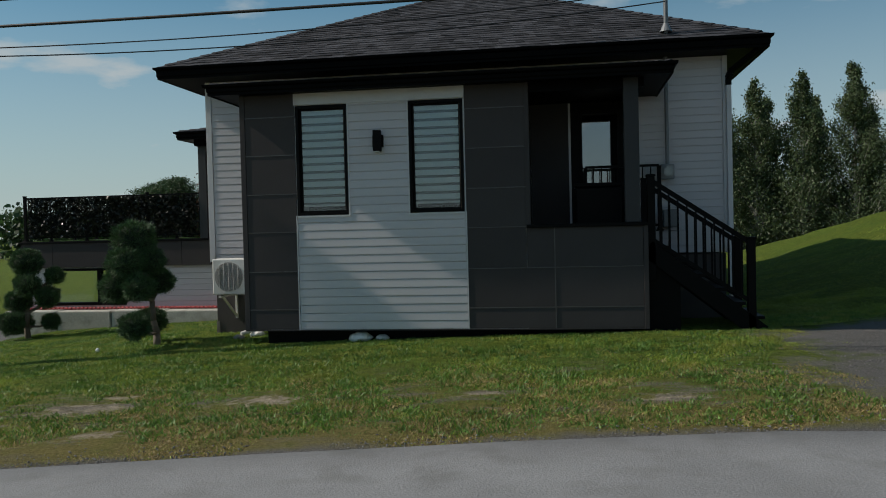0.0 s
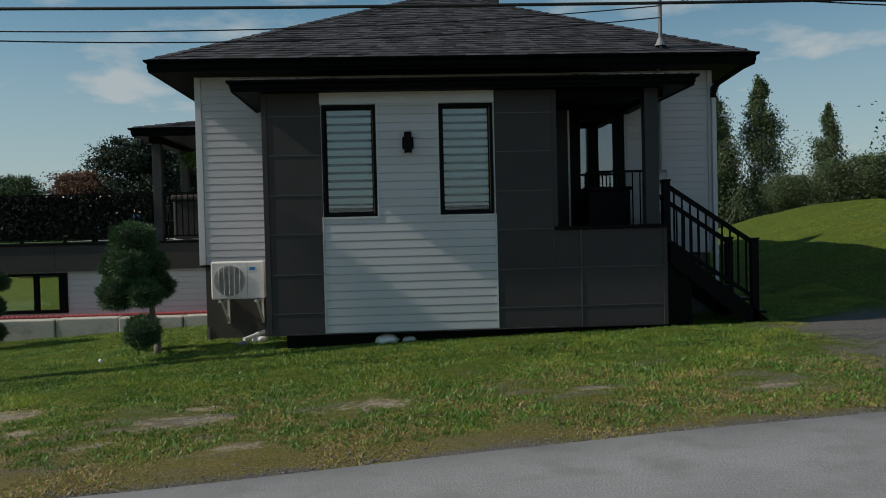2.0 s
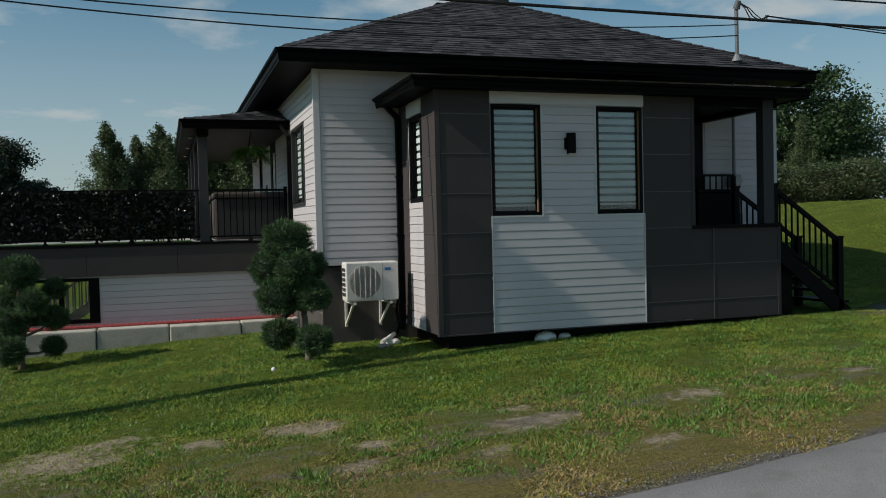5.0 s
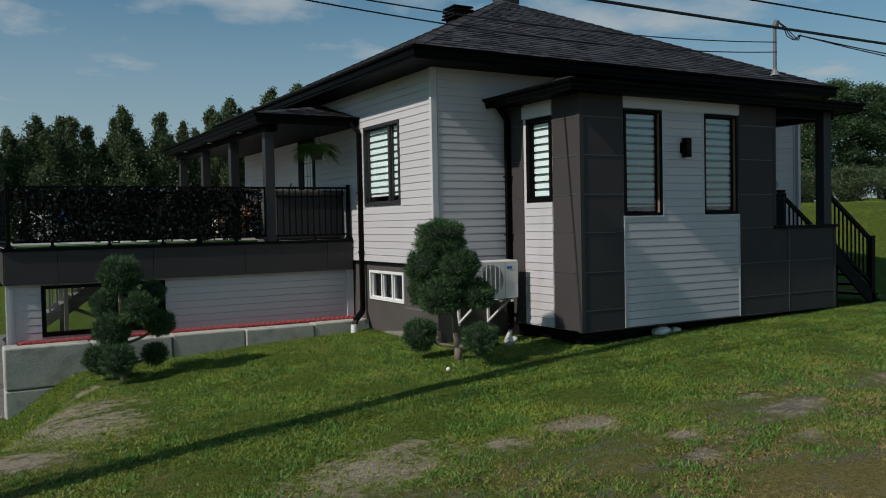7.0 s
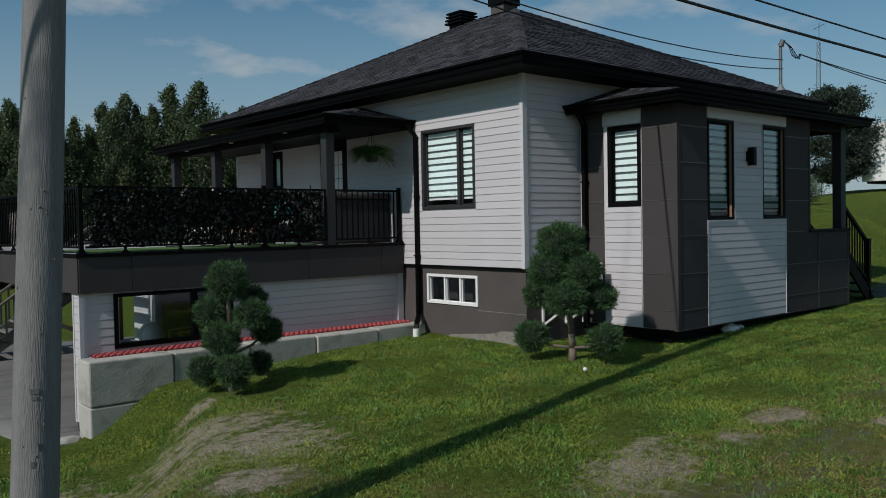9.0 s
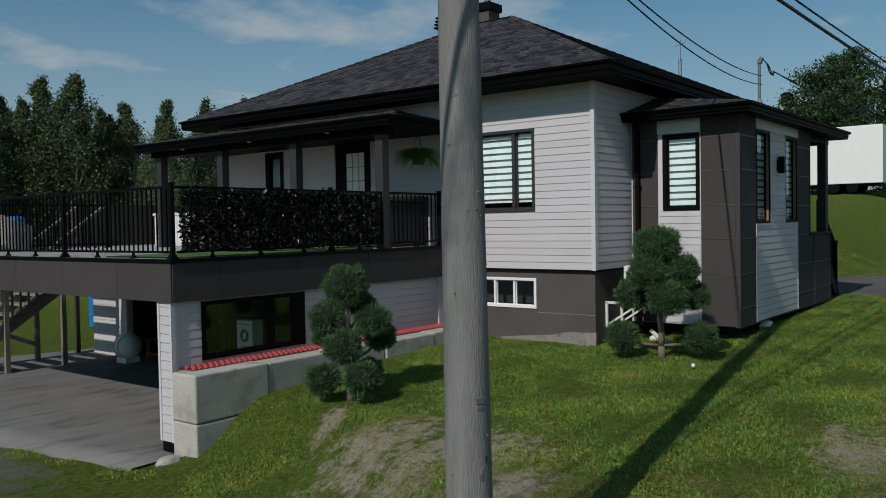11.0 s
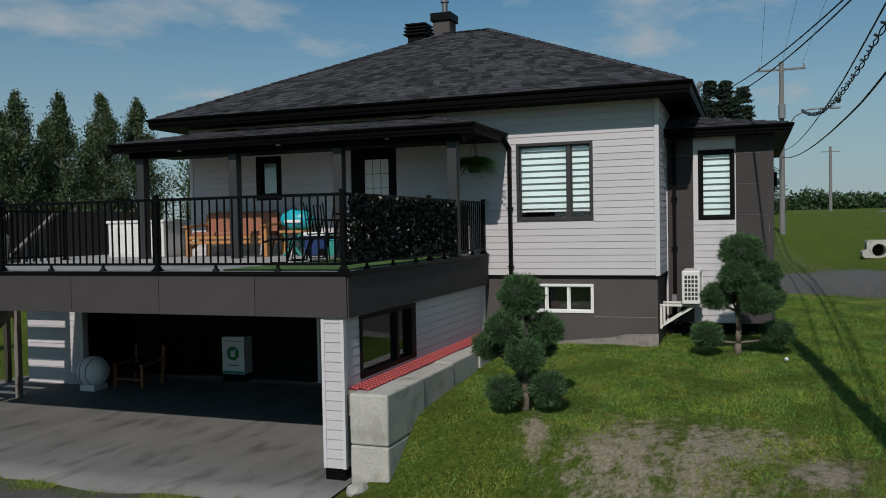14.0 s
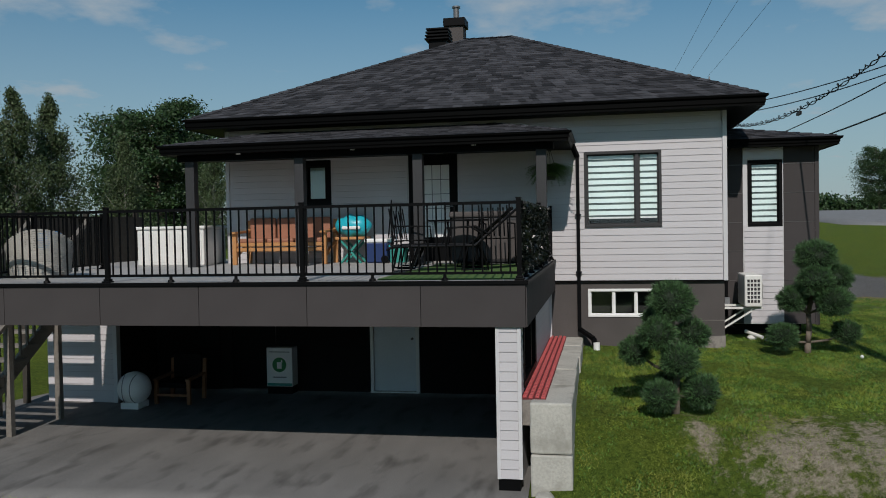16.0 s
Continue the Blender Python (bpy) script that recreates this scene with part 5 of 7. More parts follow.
stone(-2.85, 11.12, 0.17, M["white_warm"], "pale flat stone under the front wall")
stone(-2.55, 11.14, 0.10, M["white_warm"], "pale flat stone under the front wall")
stone(-4.75, 12.2, 0.12, M["white_warm"], "pale stone beside the wall")
stone(-4.95, 11.95, 0.09, M["stone"], "small grey stone on the lawn")
stone(-11.35, 15.45, 0.16, M["concrete"], "broken lump of concrete by the block wall")
bm = bmesh.new()
bmesh.ops.create_uvsphere(bm, u_segments=14, v_segments=10, radius=0.028)
bmesh.ops.translate(bm, vec=(-6.6, 10.88, 0.45), verts=bm.verts)
tagged(part("ball", bm, M["white"], smooth=True), "small white ball lying on the lawn", "ball")
for x, y in ((-6.02, 14.93),):
    bm = bmesh.new()
    rod(bm, (x, y, 0.36), (x, y, 0.56), 0.055, seg=16)
    tagged(part("drain_pipe", bm, M["white"], smooth=False), "white plastic drain stub under the downspout", "pipe")
bm = bmesh.new()
rod(bm, (-4.95, 12.05, 0.52), (-4.70, 12.3, 0.60), 0.032, seg=14)
tagged(part("drain_pipe", bm, M["white_warm"], smooth=False), "white drain pipe lying by the wall", "pipe")

# electric mast, conduit and meter on the front wall
mast = thing("electric_mast", "steel service mast with a weatherhead above the roof edge", "mast")
bm = bmesh.new()
rod(bm, (1.44, 12.50, 4.6), (1.44, 12.50, 5.70), 0.032, seg=12)
part("pipe", bm, M["galv"], mast)
bm = bmesh.new()
rod(bm, (1.44, 12.50, 4.80), (1.44, 12.50, 4.92), 0.09, 0.035, seg=14)
part("boot", bm, M["greypipe"], mast)
bm = bmesh.new()
rod(bm, (1.44, 12.50, 5.68), (1.44, 12.44, 5.80), 0.06, 0.045, seg=12)
part("weatherhead", bm, M["galv"], mast)
for k in range(3):
    cable("lead", [(1.44, 12.44, 5.78), (1.50 + 0.05 * k, 12.36, 5.66), (1.58 + 0.06 * k, 12.34, 5.50 + 0.03 * k), (1.75 + 0.07 * k, 12.34, 5.45), (1.95, 12.33, 5.56)], 0.009, M["cable"], mast)
bm = bmesh.new()
rod(bm, (1.44, 12.62, 2.9), (1.44, 12.62, 4.46), 0.028, seg=12)
part("conduit", bm, M["greypipe"], mast)
meter = bx("electric_meter", (1.33, 1.53, 12.55, 12.68, 2.68, 2.90), M["greypipe"], None, bevel=0.01)
tagged(meter, "grey electric meter box on the siding", "meter box")
bm = bmesh.new()
rod(bm, (1.44, 12.56, 2.79), (1.44, 12.50, 2.79), 0.07, seg=20)
part("dial", bm, M["glass"], meter)
lowbox = bx("junction_box", (1.36, 1.58, 12.58, 12.68, 1.98, 2.24), M["greypipe"], None, bevel=0.008)
tagged(lowbox, "grey junction box on the siding", "box")
bx("lid", (1.375, 1.565, 12.565, 12.58, 2.0, 2.22), M["greypipe"], lowbox)

# hanging fern
fern = thing("hanging_fern", "bushy green fern in a hanging pot", "plant")
fo = Vector((-6.32, 15.66, 3.50))
bm = bmesh.new()
rod(bm, fo - Vector((0, 0, 0.16)), fo + Vector((0, 0, 0.0)), 0.09, 0.13, 18)
part("pot", bm, M["fabric_dark"], fern)
for k in range(3):
    a = k * 2.1
    cable("chain", [fo + Vector((0.12 * math.cos(a), 0.12 * math.sin(a), 0)), fo + Vector((0, 0, 0.38))], 0.004, M["black"], fern)
pts = []
rngf = np.random.default_rng(3)
for k in range(210):
    a, up, L = rngf.uniform(0, 6.283), rngf.uniform(0.2, 1.45), rngf.uniform(0.28, 0.46)
    for s in range(14):
        f = s / 14
        p = np.array([math.cos(a) * L * f * math.cos(up * (1 - f)), math.sin(a) * L * f * math.cos(up * (1 - f)), L * (math.sin(up) * f - 0.92 * f * f)]) + np.array(fo)
        for sd in (-1, 1):
            w = 0.055 * (1 - 0.6 * f) * sd
            q = p + np.array([-math.sin(a) * w, math.cos(a) * w, -0.012])
            dd2 = np.array([math.cos(a), math.sin(a), -0.4]) * 0.013
            pts.append((p - dd2, p + dd2, q + dd2 * 1.2))
tagged(tris("fronds", pts, M["fern"], fern), "drooping green fronds", kind="stuff")

# artificial ivy on the south deck railing
ivy = thing("ivy_screen", "artificial ivy leaf screen tied to the deck railing", "screen")
rngi = np.random.default_rng(8)
n = 15000
cx = rngi.uniform(-10.93, -7.30, n)
cz = DZ + 0.10 + 0.77 * rngi.uniform(0, 1, n)
clump = np.sin(cx * 9 + 3 * np.sin(cz * 7)) * np.sin(cz * 11 + 2 * np.sin(cx * 5)) + rngi.normal(size=n) * 0.5
keep = clump > -0.75
cx, cz = cx[keep], cz[keep]
n = len(cx)
ctr = np.stack([cx, np.full(n, 15.675) + rngi.normal(size=n) * 0.02, cz], 1)
u = rngi.normal(size=(n, 3))
u /= np.linalg.norm(u, axis=1)[:, None]
v = np.cross(u, rngi.normal(size=(n, 3)))
v /= np.linalg.norm(v, axis=1)[:, None]
s = rngi.uniform(0.014, 0.032, n)[:, None]
quad = np.stack([ctr - u * s * 1.3, ctr + v * s * 0.7, ctr + u * s * 1.4, ctr - v * s * 0.7], 1)
tagged(tris("leaves", quad, M["ivy"], ivy, n=4), "small dark ivy leaves", kind="stuff")
for k in range(9):
    z = DZ + 0.11 + 0.092 * k
    bx("wire", (-10.95, -7.28, 15.668, 15.672, z, z + 0.004), M["black"], ivy)

# ---- things on the deck ----
turf = bx("turf_mat", (-10.92, -7.35, 15.78, 17.42, DZ, DZ + 0.018), M["turf"])
tagged(turf, "bright green artificial turf mat on the deck", "mat")


def slab(name, a, b, w, h, material, parent, label=""):
    bm = bmesh.new()
    beam(bm, a, b, w, h)
    bmesh.ops.bevel(bm, geom=bm.edges[:], offset=min(w, h) * 0.2, segments=2, affect="EDGES")
    return part(name, bm, M[material], parent, label, smooth=False)


bench = thing("garden_sofa", "varnished pine garden sofa with rust-brown cushions", "sofa")
by0, by1, bxw = 19.60, 21.28, -5.80
for y in (by0, by1):
    bm = bmesh.new()
    box(bm, bxw - 0.72, bxw - 0.64, y - 0.04, y + 0.04, DZ, DZ + 0.56, bevel=0.01)
    part("leg", bm, M["wood_orange"], bench)
    bm = bmesh.new()
    beam(bm, (bxw - 0.06, y, DZ), (bxw - 0.02, y, DZ + 0.8), 0.08, 0.06)
    part("leg", bm, M["wood_orange"], bench)
    slab("armrest", (bxw - 0.78, y, DZ + 0.57), (bxw - 0.02, y, DZ + 0.60), 0.11, 0.04, "wood_orange", bench)
    slab("brace", (bxw - 0.66, y, DZ + 0.14), (bxw - 0.06, y, DZ + 0.40), 0.06, 0.05, "wood_orange", bench)
for z in (0.27, 0.36):
    slab("front_rail", (bxw - 0.68, by0, DZ + z), (bxw - 0.68, by1, DZ + z), 0.05, 0.07, "wood_orange", bench)
for k in range(3):
    y = by0 + 0.06 + k * 0.53
    bm = bmesh.new()
    box(bm, bxw - 0.66, bxw - 0.12, y, y + 0.50, DZ + 0.38, DZ + 0.47, bevel=0.03)
    part("seat_cushion", bm, M["leather"], bench)
    bm = bmesh.new()
    vs = box(bm, bxw - 0.16, bxw - 0.06, y, y + 0.50, DZ + 0.44, DZ + 0.84, bevel=0.03)
    part("back_cushion", bm, M["leather"], bench)

table = thing("side_table", "small wooden table with green crossed legs", "table")
bm = bmesh.new()
box(bm, -6.25, -5.80, 18.95, 19.48, DZ + 0.42, DZ + 0.47, bevel=0.008)
part("tabletop", bm, M["wood_orange"], table)
for y0, y1 in ((19.02, 19.40), (19.40, 19.02)):
    for x in (-6.2, -5.86):
        bm = bmesh.new()
        beam(bm, (x, y0, DZ), (x, y1, DZ + 0.42), 0.05, 0.035)
        part("leg", bm, M["teal"], table)
tube = thing("inflatable", "turquoise inflatable with a white band resting on the table", "inflatable")
bm = bmesh.new()
bmesh.ops.create_uvsphere(bm, u_segments=28, v_segments=16, radius=1.0)
for v in bm.verts:
    v.co = Vector((v.co.x * 0.20, v.co.y * 0.34, v.co.z * 0.20 * (1 + 0.12 * math.sin(v.co.y * 9)))) + Vector((-6.03, 19.2, DZ + 0.665))
part("body", bm, M["turq"], tube, smooth=True)
bm = bmesh.new()
box(bm, -6.245, -6.19, 19.02, 19.36, DZ + 0.60, DZ + 0.66, bevel=0.02)
part("band", bm, M["white"], tube, "white printed band")
cooler = thing("cooler", "navy blue cooler with a white lid", "cooler")
bm = bmesh.new()
box(bm, -6.3, -5.9, 18.52, 18.92, DZ + 0.01, DZ + 0.36, bevel=0.02)
part("body", bm, M["navy"], cooler)
bm = bmesh.new()
box(bm, -6.31, -5.89, 18.51, 18.93, DZ + 0.361, DZ + 0.43, bevel=0.02)
part("lid", bm, M["white"], cooler, "white lid")
bm = bmesh.new()
rod(bm, (-6.32, 18.56, DZ + 0.07), (-6.28, 18.56, DZ + 0.07), 0.065, seg=18)
part("wheel", bm, M["black"], cooler)
crate = thing("plastic_crate", "teal plastic crate with a pale rim", "crate")
bm = bmesh.new()
box(bm, -6.25, -5.95, 18.22, 18.48, DZ, DZ + 0.28, bevel=0.015)
part("body", bm, M["teal"], crate)
bx("rim", (-6.265, -5.935, 18.205, 18.495, DZ + 0.28, DZ + 0.31), M["turq"], crate)
for y, h in ((18.60, 1.12), (18.50, 1.05)):
    b = thing("broom", "thin-handled broom leaning on the siding", "broom", "brooms")
    bm = bmesh.new()
    rod(bm, (-6.0, y, DZ + 0.08), (-5.72, y - 0.03, DZ + h), 0.012)
    part("handle", bm, M["black"], b)
    bm = bmesh.new()
    box(bm, -6.06, -5.98, y - 0.13, y + 0.13, DZ, DZ + 0.09, bevel=0.01)
    part("head", bm, M["fabric_dark"], b)

tub = thing("hot_tub", "dark grey covered hot tub against the house wall", "hot tub")
bx("cabinet", (-6.95, -5.72, 15.98, 17.25, DZ + 0.02, DZ + 0.76), M["fabric_dark"], tub, bevel=0.04)
bx("cover", (-6.98, -5.70, 15.95, 17.28, DZ + 0.761, DZ + 0.86), M["found"], tub, bevel=0.03)
for k in range(5):
    bx("cabinet_slat", (-6.962, -6.95, 16.05 + 0.235 * k, 16.05 + 0.235 * k + 0.21, DZ + 0.08, DZ + 0.70), M["found"], tub)


def lounger(m, label):
    """A metal chaise with a raised mesh back."""
    t = thing("sun_lounger", label, "lounger", "sun loungers")
    for y in (-0.30, 0.30):
        cable("side_rail", [(-0.95, y, 0.30), (-0.85, y, 0.34), (0.25, y, 0.34), (0.85, y, 0.86)], 0.014, M["black"], t)
        cable("leg", [(-0.80, y, 0.34), (-0.86, y, 0.02), (-0.62, y, 0.02), (-0.50, y, 0.34)], 0.013, M["black"], t)
        cable("leg", [(0.15, y, 0.34), (0.06, y, 0.02), (0.42, y, 0.02), (0.30, y, 0.38)], 0.013, M["black"], t)
        cable("armrest", [(-0.15, y, 0.34), (-0.10, y, 0.58), (0.25, y, 0.60), (0.42, y, 0.50)], 0.013, M["black"], t)
    bm = bmesh.new()
    box(bm, -0.92, 0.24, -0.29, 0.29, 0.332, 0.346)
    part("seat", bm, M["fabric_dark"], t)
    bm = bmesh.new()
    beam(bm, (0.24, 0, 0.345), (0.86, 0, 0.87), 0.58, 0.014)
    part("backrest", bm, M["fabric_dark"], t)
    t.matrix_basis = m
    return t


l1 = lounger(pose(-9.2, 16.75, DZ + 0.018, 0, 0, -82), "black mesh sun lounger with a raised back on the turf")
copy_thing(l1, pose(-8.3, 16.95, DZ + 0.018, 0, 0, -86))


def metal_chair(m):
    t = thing("metal_chair", "black metal patio chair at the table", "chair", "patio chairs")
    for y in (-0.22, 0.22):
        cable("side_frame", [(-0.24, y, 0.01), (-0.22, y, 0.42), (0.22, y, 0.40), (0.30, y, 0.92)], 0.012, M["black"], t)
        cable("leg", [(0.16, y, 0.40), (0.26, y, 0.01)], 0.012, M["black"], t)
        cable("armrest", [(-0.22, y, 0.42), (-0.20, y, 0.63), (0.24, y, 0.64)], 0.012, M["black"], t)
    for k in range(6):
        bx("seat_slat", (-0.2 + 0.07 * k, -0.15 + 0.07 * k, -0.21, 0.21, 0.405, 0.417), M["black"], t)
    for k in range(5):
        bm = bmesh.new()
        y = -0.16 + 0.08 * k
        beam(bm, (0.225, y, 0.44), (0.295, y, 0.88), 0.02, 0.01)
        part("back_slat", bm, M["black"], t)
    t.matrix_basis = m
    return t


ch = metal_chair(pose(-8.0, 16.35, DZ + 0.018, 0, 0, 20))
copy_thing(ch, pose(-7.6, 17.75, DZ, 0, 0, 75))
pt = thing("patio_table", "round dark metal patio table", "table")
bm = bmesh.new()
rod(bm, (-7.75, 17.0, DZ + 0.70), (-7.75, 17.0, DZ + 0.725), 0.48, seg=32)
part("tabletop", bm, M["black"], pt)
for k in range(4):
    a = k * math.pi / 2 + 0.6
    cable("leg", [(-7.75 + 0.38 * math.cos(a), 17.0 + 0.38 * math.sin(a), DZ + 0.70), (-7.75 + 0.30 * math.cos(a), 17.0 + 0.30 * math.sin(a), DZ + 0.02)], 0.016, M["black"], pt)


def wicker_chair(m, label):
    t = thing("wicker_armchair", label, "armchair", "wicker armchairs")
    bm = bmesh.new()
    n = 52
    for i in range(n):
        a0, a1 = math.radians(40 + 280 * i / n), math.radians(40 + 280 * (i + 1) / n)
        for k in range(20):
            f = math.cos((a0 + a1) / 2 - math.pi)
            top = 0.48 + 0.22 * max(0, f) ** 1.5
            z0, z1 = 0.05 + (top - 0.05) * k / 20, 0.05 + (top - 0.05) * (k + 1) / 20 - 0.004
            r = 0.40 + 0.05 * (k / 20) + 0.005 * ((i + k) % 2)
            vs = [(math.cos(a) * rr, math.sin(a) * rr, z) for a, rr, z in ((a0, r, z0), (a1, r, z0), (a1, r, z1), (a0, r, z1), (a0, r - 0.05, z0), (a1, r - 0.05, z0), (a1, r - 0.05, z1), (a0, r - 0.05, z1))]
            v = [bm.verts.new(p) for p in vs]
            for q in ((0, 1, 2, 3), (5, 4, 7, 6), (3, 2, 6, 7), (0, 4, 5, 1)):
                bm.faces.new([v[j] for j in q])
    tagged(part("shell", bm, M["wicker"], t), "woven white shell")
    bm = bmesh.new()
    rod(bm, (0, 0, 0.26), (0, 0, 0.38), 0.36, 0.35, 28)
    part("cushion", bm, M["white_warm"], t)
    bm = bmesh.new()
    rod(bm, (0, 0, 0.0), (0, 0, 0.10), 0.36, seg=24)
    part("base", bm, M["wicker"], t)
    t.matrix_basis = m
    return t


wicker_chair(pose(-9.80, 22.74, DZ, 0, 0, 35), "white woven wicker armchair on the deck")
pil = thing("pillow", "blue pillow lying in the wicker armchair", "pillow")
bm = bmesh.new()
box(bm, -9.78, -9.52, 22.52, 22.86, DZ + 0.38, DZ + 0.66, bevel=0.08)
part("cover", bm, M["blue"], pil)
hat = thing("storage_bench", "white plastic storage bench with grooved panels", "storage box")
bx("body", (-6.35, -5.45, 21.95, 23.28, DZ, DZ + 0.66), M["white_warm"], hat, bevel=0.02)
bx("lid", (-6.38, -5.42, 21.92, 23.31, DZ + 0.661, DZ + 0.72), M["white_warm"], hat, bevel=0.02)
for k in range(6):
    bx("groove_panel", (-6.362, -6.35, 22.00 + 0.208 * k, 22.00 + 0.208 * k + 0.18, DZ + 0.06, DZ + 0.60), M["white_warm"], hat)
fence = thing("privacy_fence", "dark stained board fence at the end of the deck", "fence")
bm = bmesh.new()
box(bm, 0.004, 0.136, -0.012, 0.012, 0, 0.95)
fme = mesh_of("board", bm, M["fence"])
for k in range(27):
    o = new("board", fme)
    o.parent = fence
    o.location = (-7.35 + 0.14 * k, 24.80, DZ + 0.002)
for z in (0.12, 0.80):
    bx("rail", (-7.35, -3.57, 24.815, 24.85, DZ + z, DZ + z + 0.08), M["fence"], fence)
for x in (-7.3, -5.4, -3.6):
    bx("post", (x - 0.045, x + 0.045, 24.91, 25.0, -0.45, DZ + 1.05), M["fence"], fence)

# ---- things under the deck ----
ball = thing("garden_ball", "large white concrete baseball on a square foot", "ornament")
bo = Vector((-7.37, 22.80, -0.10))
bm = bmesh.new()
bmesh.ops.create_uvsphere(bm, u_segments=32, v_segments=20, radius=0.285)
bmesh.ops.translate(bm, vec=bo, verts=bm.verts)
part("sphere", bm, M["white"], ball, smooth=True)
bx("foot", (bo.x - 0.17, bo.x + 0.17, bo.y - 0.17, bo.y + 0.17, -0.44, -0.33), M["white"], ball, bevel=0.01)
for s in (-1, 1):
    pts = []
    for i in range(25):
        a = -1.1 + 2.2 * i / 24
        d = Vector((-math.cos(a) * 0.8, -s * 0.55 + s * 0.35 * math.cos(a), math.sin(a)))
        pts.append(bo + d.normalized() * 0.286)
    cable("seam", pts, 0.007, M["greypipe"], ball)
gc = thing("wooden_armchair", "brown wooden armchair with a dark seat under the deck", "chair")
gx0, gy0 = -7.05, 21.95
for dx, dy, h in ((0, 0, 0.42), (0, 0.62, 0.42), (0.55, 0, 0.72), (0.55, 0.62, 0.72)):
    bm = bmesh.new()
    beam(bm, (gx0 + dx, gy0 + dy, -0.44), (gx0 + dx + 0.08 * (dx > 0), gy0 + dy, -0.44 + h), 0.06, 0.06)
    part("leg", bm, M["wood_brown"], gc)
bm = bmesh.new()
beam(bm, (gx0, gy0, -0.28), (gx0, gy0 + 0.62, -0.28), 0.05, 0.04)
part("stretcher", bm, M["wood_brown"], gc)
for y in (gy0, gy0 + 0.62):
    bm = bmesh.new()
    beam(bm, (gx0 - 0.05, y, -0.01), (gx0 + 0.6, y, 0.02), 0.08, 0.035)
    part("armrest", bm, M["wood_brown"], gc)
bx("seat", (gx0 + 0.02, gx0 + 0.55, gy0 + 0.04, gy0 + 0.58, -0.16, -0.07), M["black"], gc, bevel=0.02)
bx("backrest", (gx0 + 0.54, gx0 + 0.62, gy0 + 0.04, gy0 + 0.58, -0.06, 0.38), M["black"], gc, bevel=0.02)
gb2 = thing("recycling_cabinet", "white cabinet with a round green emblem", "cabinet")
cx0, cy0, cy1 = -6.0, 20.44, 20.94
bx("body", (cx0, cx0 + 0.28, cy0, cy1, -0.30, 0.42), M["white"], gb2, bevel=0.01)
bx("plinth", (cx0 + 0.01, cx0 + 0.27, cy0 + 0.01, cy1 - 0.01, -0.44, -0.30), M["black"], gb2)
bx("band", (cx0 - 0.003, cx0, cy0 + 0.01, cy1 - 0.01, -0.29, -0.24), M["teal"], gb2, "green lower band")
bm = bmesh.new()
rod(bm, (cx0, (cy0 + cy1) / 2, 0.10), (cx0 - 0.006, (cy0 + cy1) / 2, 0.10), 0.135, seg=32)
part("emblem", bm, M["green"], gb2, "round green emblem")
bm = bmesh.new()
box(bm, cx0 - 0.010, cx0 - 0.006, (cy0 + cy1) / 2 - 0.045, (cy0 + cy1) / 2 + 0.045, 0.03, 0.15)
box(bm, cx0 - 0.010, cx0 - 0.006, (cy0 + cy1) / 2 - 0.06, (cy0 + cy1) / 2 - 0.035, 0.15, 0.19)
part("emblem_mark", bm, M["white"], gb2)
bx("print_line", (cx0 - 0.003, cx0, cy0 + 0.12, cy1 - 0.12, -0.14, -0.12), M["greypipe"], gb2)
bx("print_line", (cx0 - 0.003, cx0, cy0 + 0.05, cy1 - 0.05, 0.33, 0.345), M["greypipe"], gb2)
drum = thing("plastic_barrel", "blue plastic barrel on the grass behind the deck", "barrel")
bm = bmesh.new()
rod(bm, (-4.24, 29.34, -0.42), (-4.24, 29.34, 0.45), 0.30, seg=24)
for z in (-0.1, 0.2):
    rod(bm, (-4.24, 29.34, z), (-4.24, 29.34, z + 0.05), 0.315, seg=24)
part("body", bm, M["blue"], drum)

# wooden stair beside the deck
ws = thing("wooden_stair", "grey weathered open wooden stair up to the deck", "stairs")
sx0, sz0, sx1, sz1 = -7.42, 1.97, -10.75, -0.44
sya, syb = 23.62, 24.62
for y in (sya, syb):
    bm = bmesh.new()
    beam(bm, (sx0, y, sz0 - 0.16), (sx1, y, sz1 + 0.02), 0.045, 0.24)
    part("stringer", bm, M["wood_stair"], ws)
bm = bmesh.new()
box(bm, -0.14, 0.14, sya - 0.06, syb + 0.06, -0.02, 0.02, bevel=0.005)
tme = mesh_of("tread", bm, M["wood_stair"])
for k in range(1, 13):
    f = k / 13
    o = new("tread", tme)
    o.parent = ws
    o.location = (sx0 + (sx1 - sx0) * f, 0, sz0 + (sz1 - sz0) * f)
for x, zt in ((-8.35, 2.18), (-9.5, 1.35), (-10.6, 0.55)):
    for y in (sya - 0.07, syb + 0.07):
        bx("post", (x - 0.045, x + 0.045, y - 0.045, y + 0.045, -0.47, zt), M["wood_stair"], ws)
for y in (sya - 0.07, syb + 0.07):
    bm = bmesh.new()
    beam(bm, (sx0 + 0.05, y, 2.86), (sx1 + 0.1, y, 0.46), 0.09, 0.05)
    part("handrail", bm, M["wood_stair"], ws)
    bm = bmesh.new()
    beam(bm, (0, 0, 0), (0, 0, 0.80), 0.035, 0.035)
    sme = mesh_of("baluster", bm, M["wood_stair"])
    for k in range(1, 20):
        f = k / 20
        o = new("baluster", sme)
        o.parent = ws
        o.location = (sx0 + (sx1 + 0.1 - sx0) * f, y + 0.03, 2.86 - 0.80 - 2.4 * f)
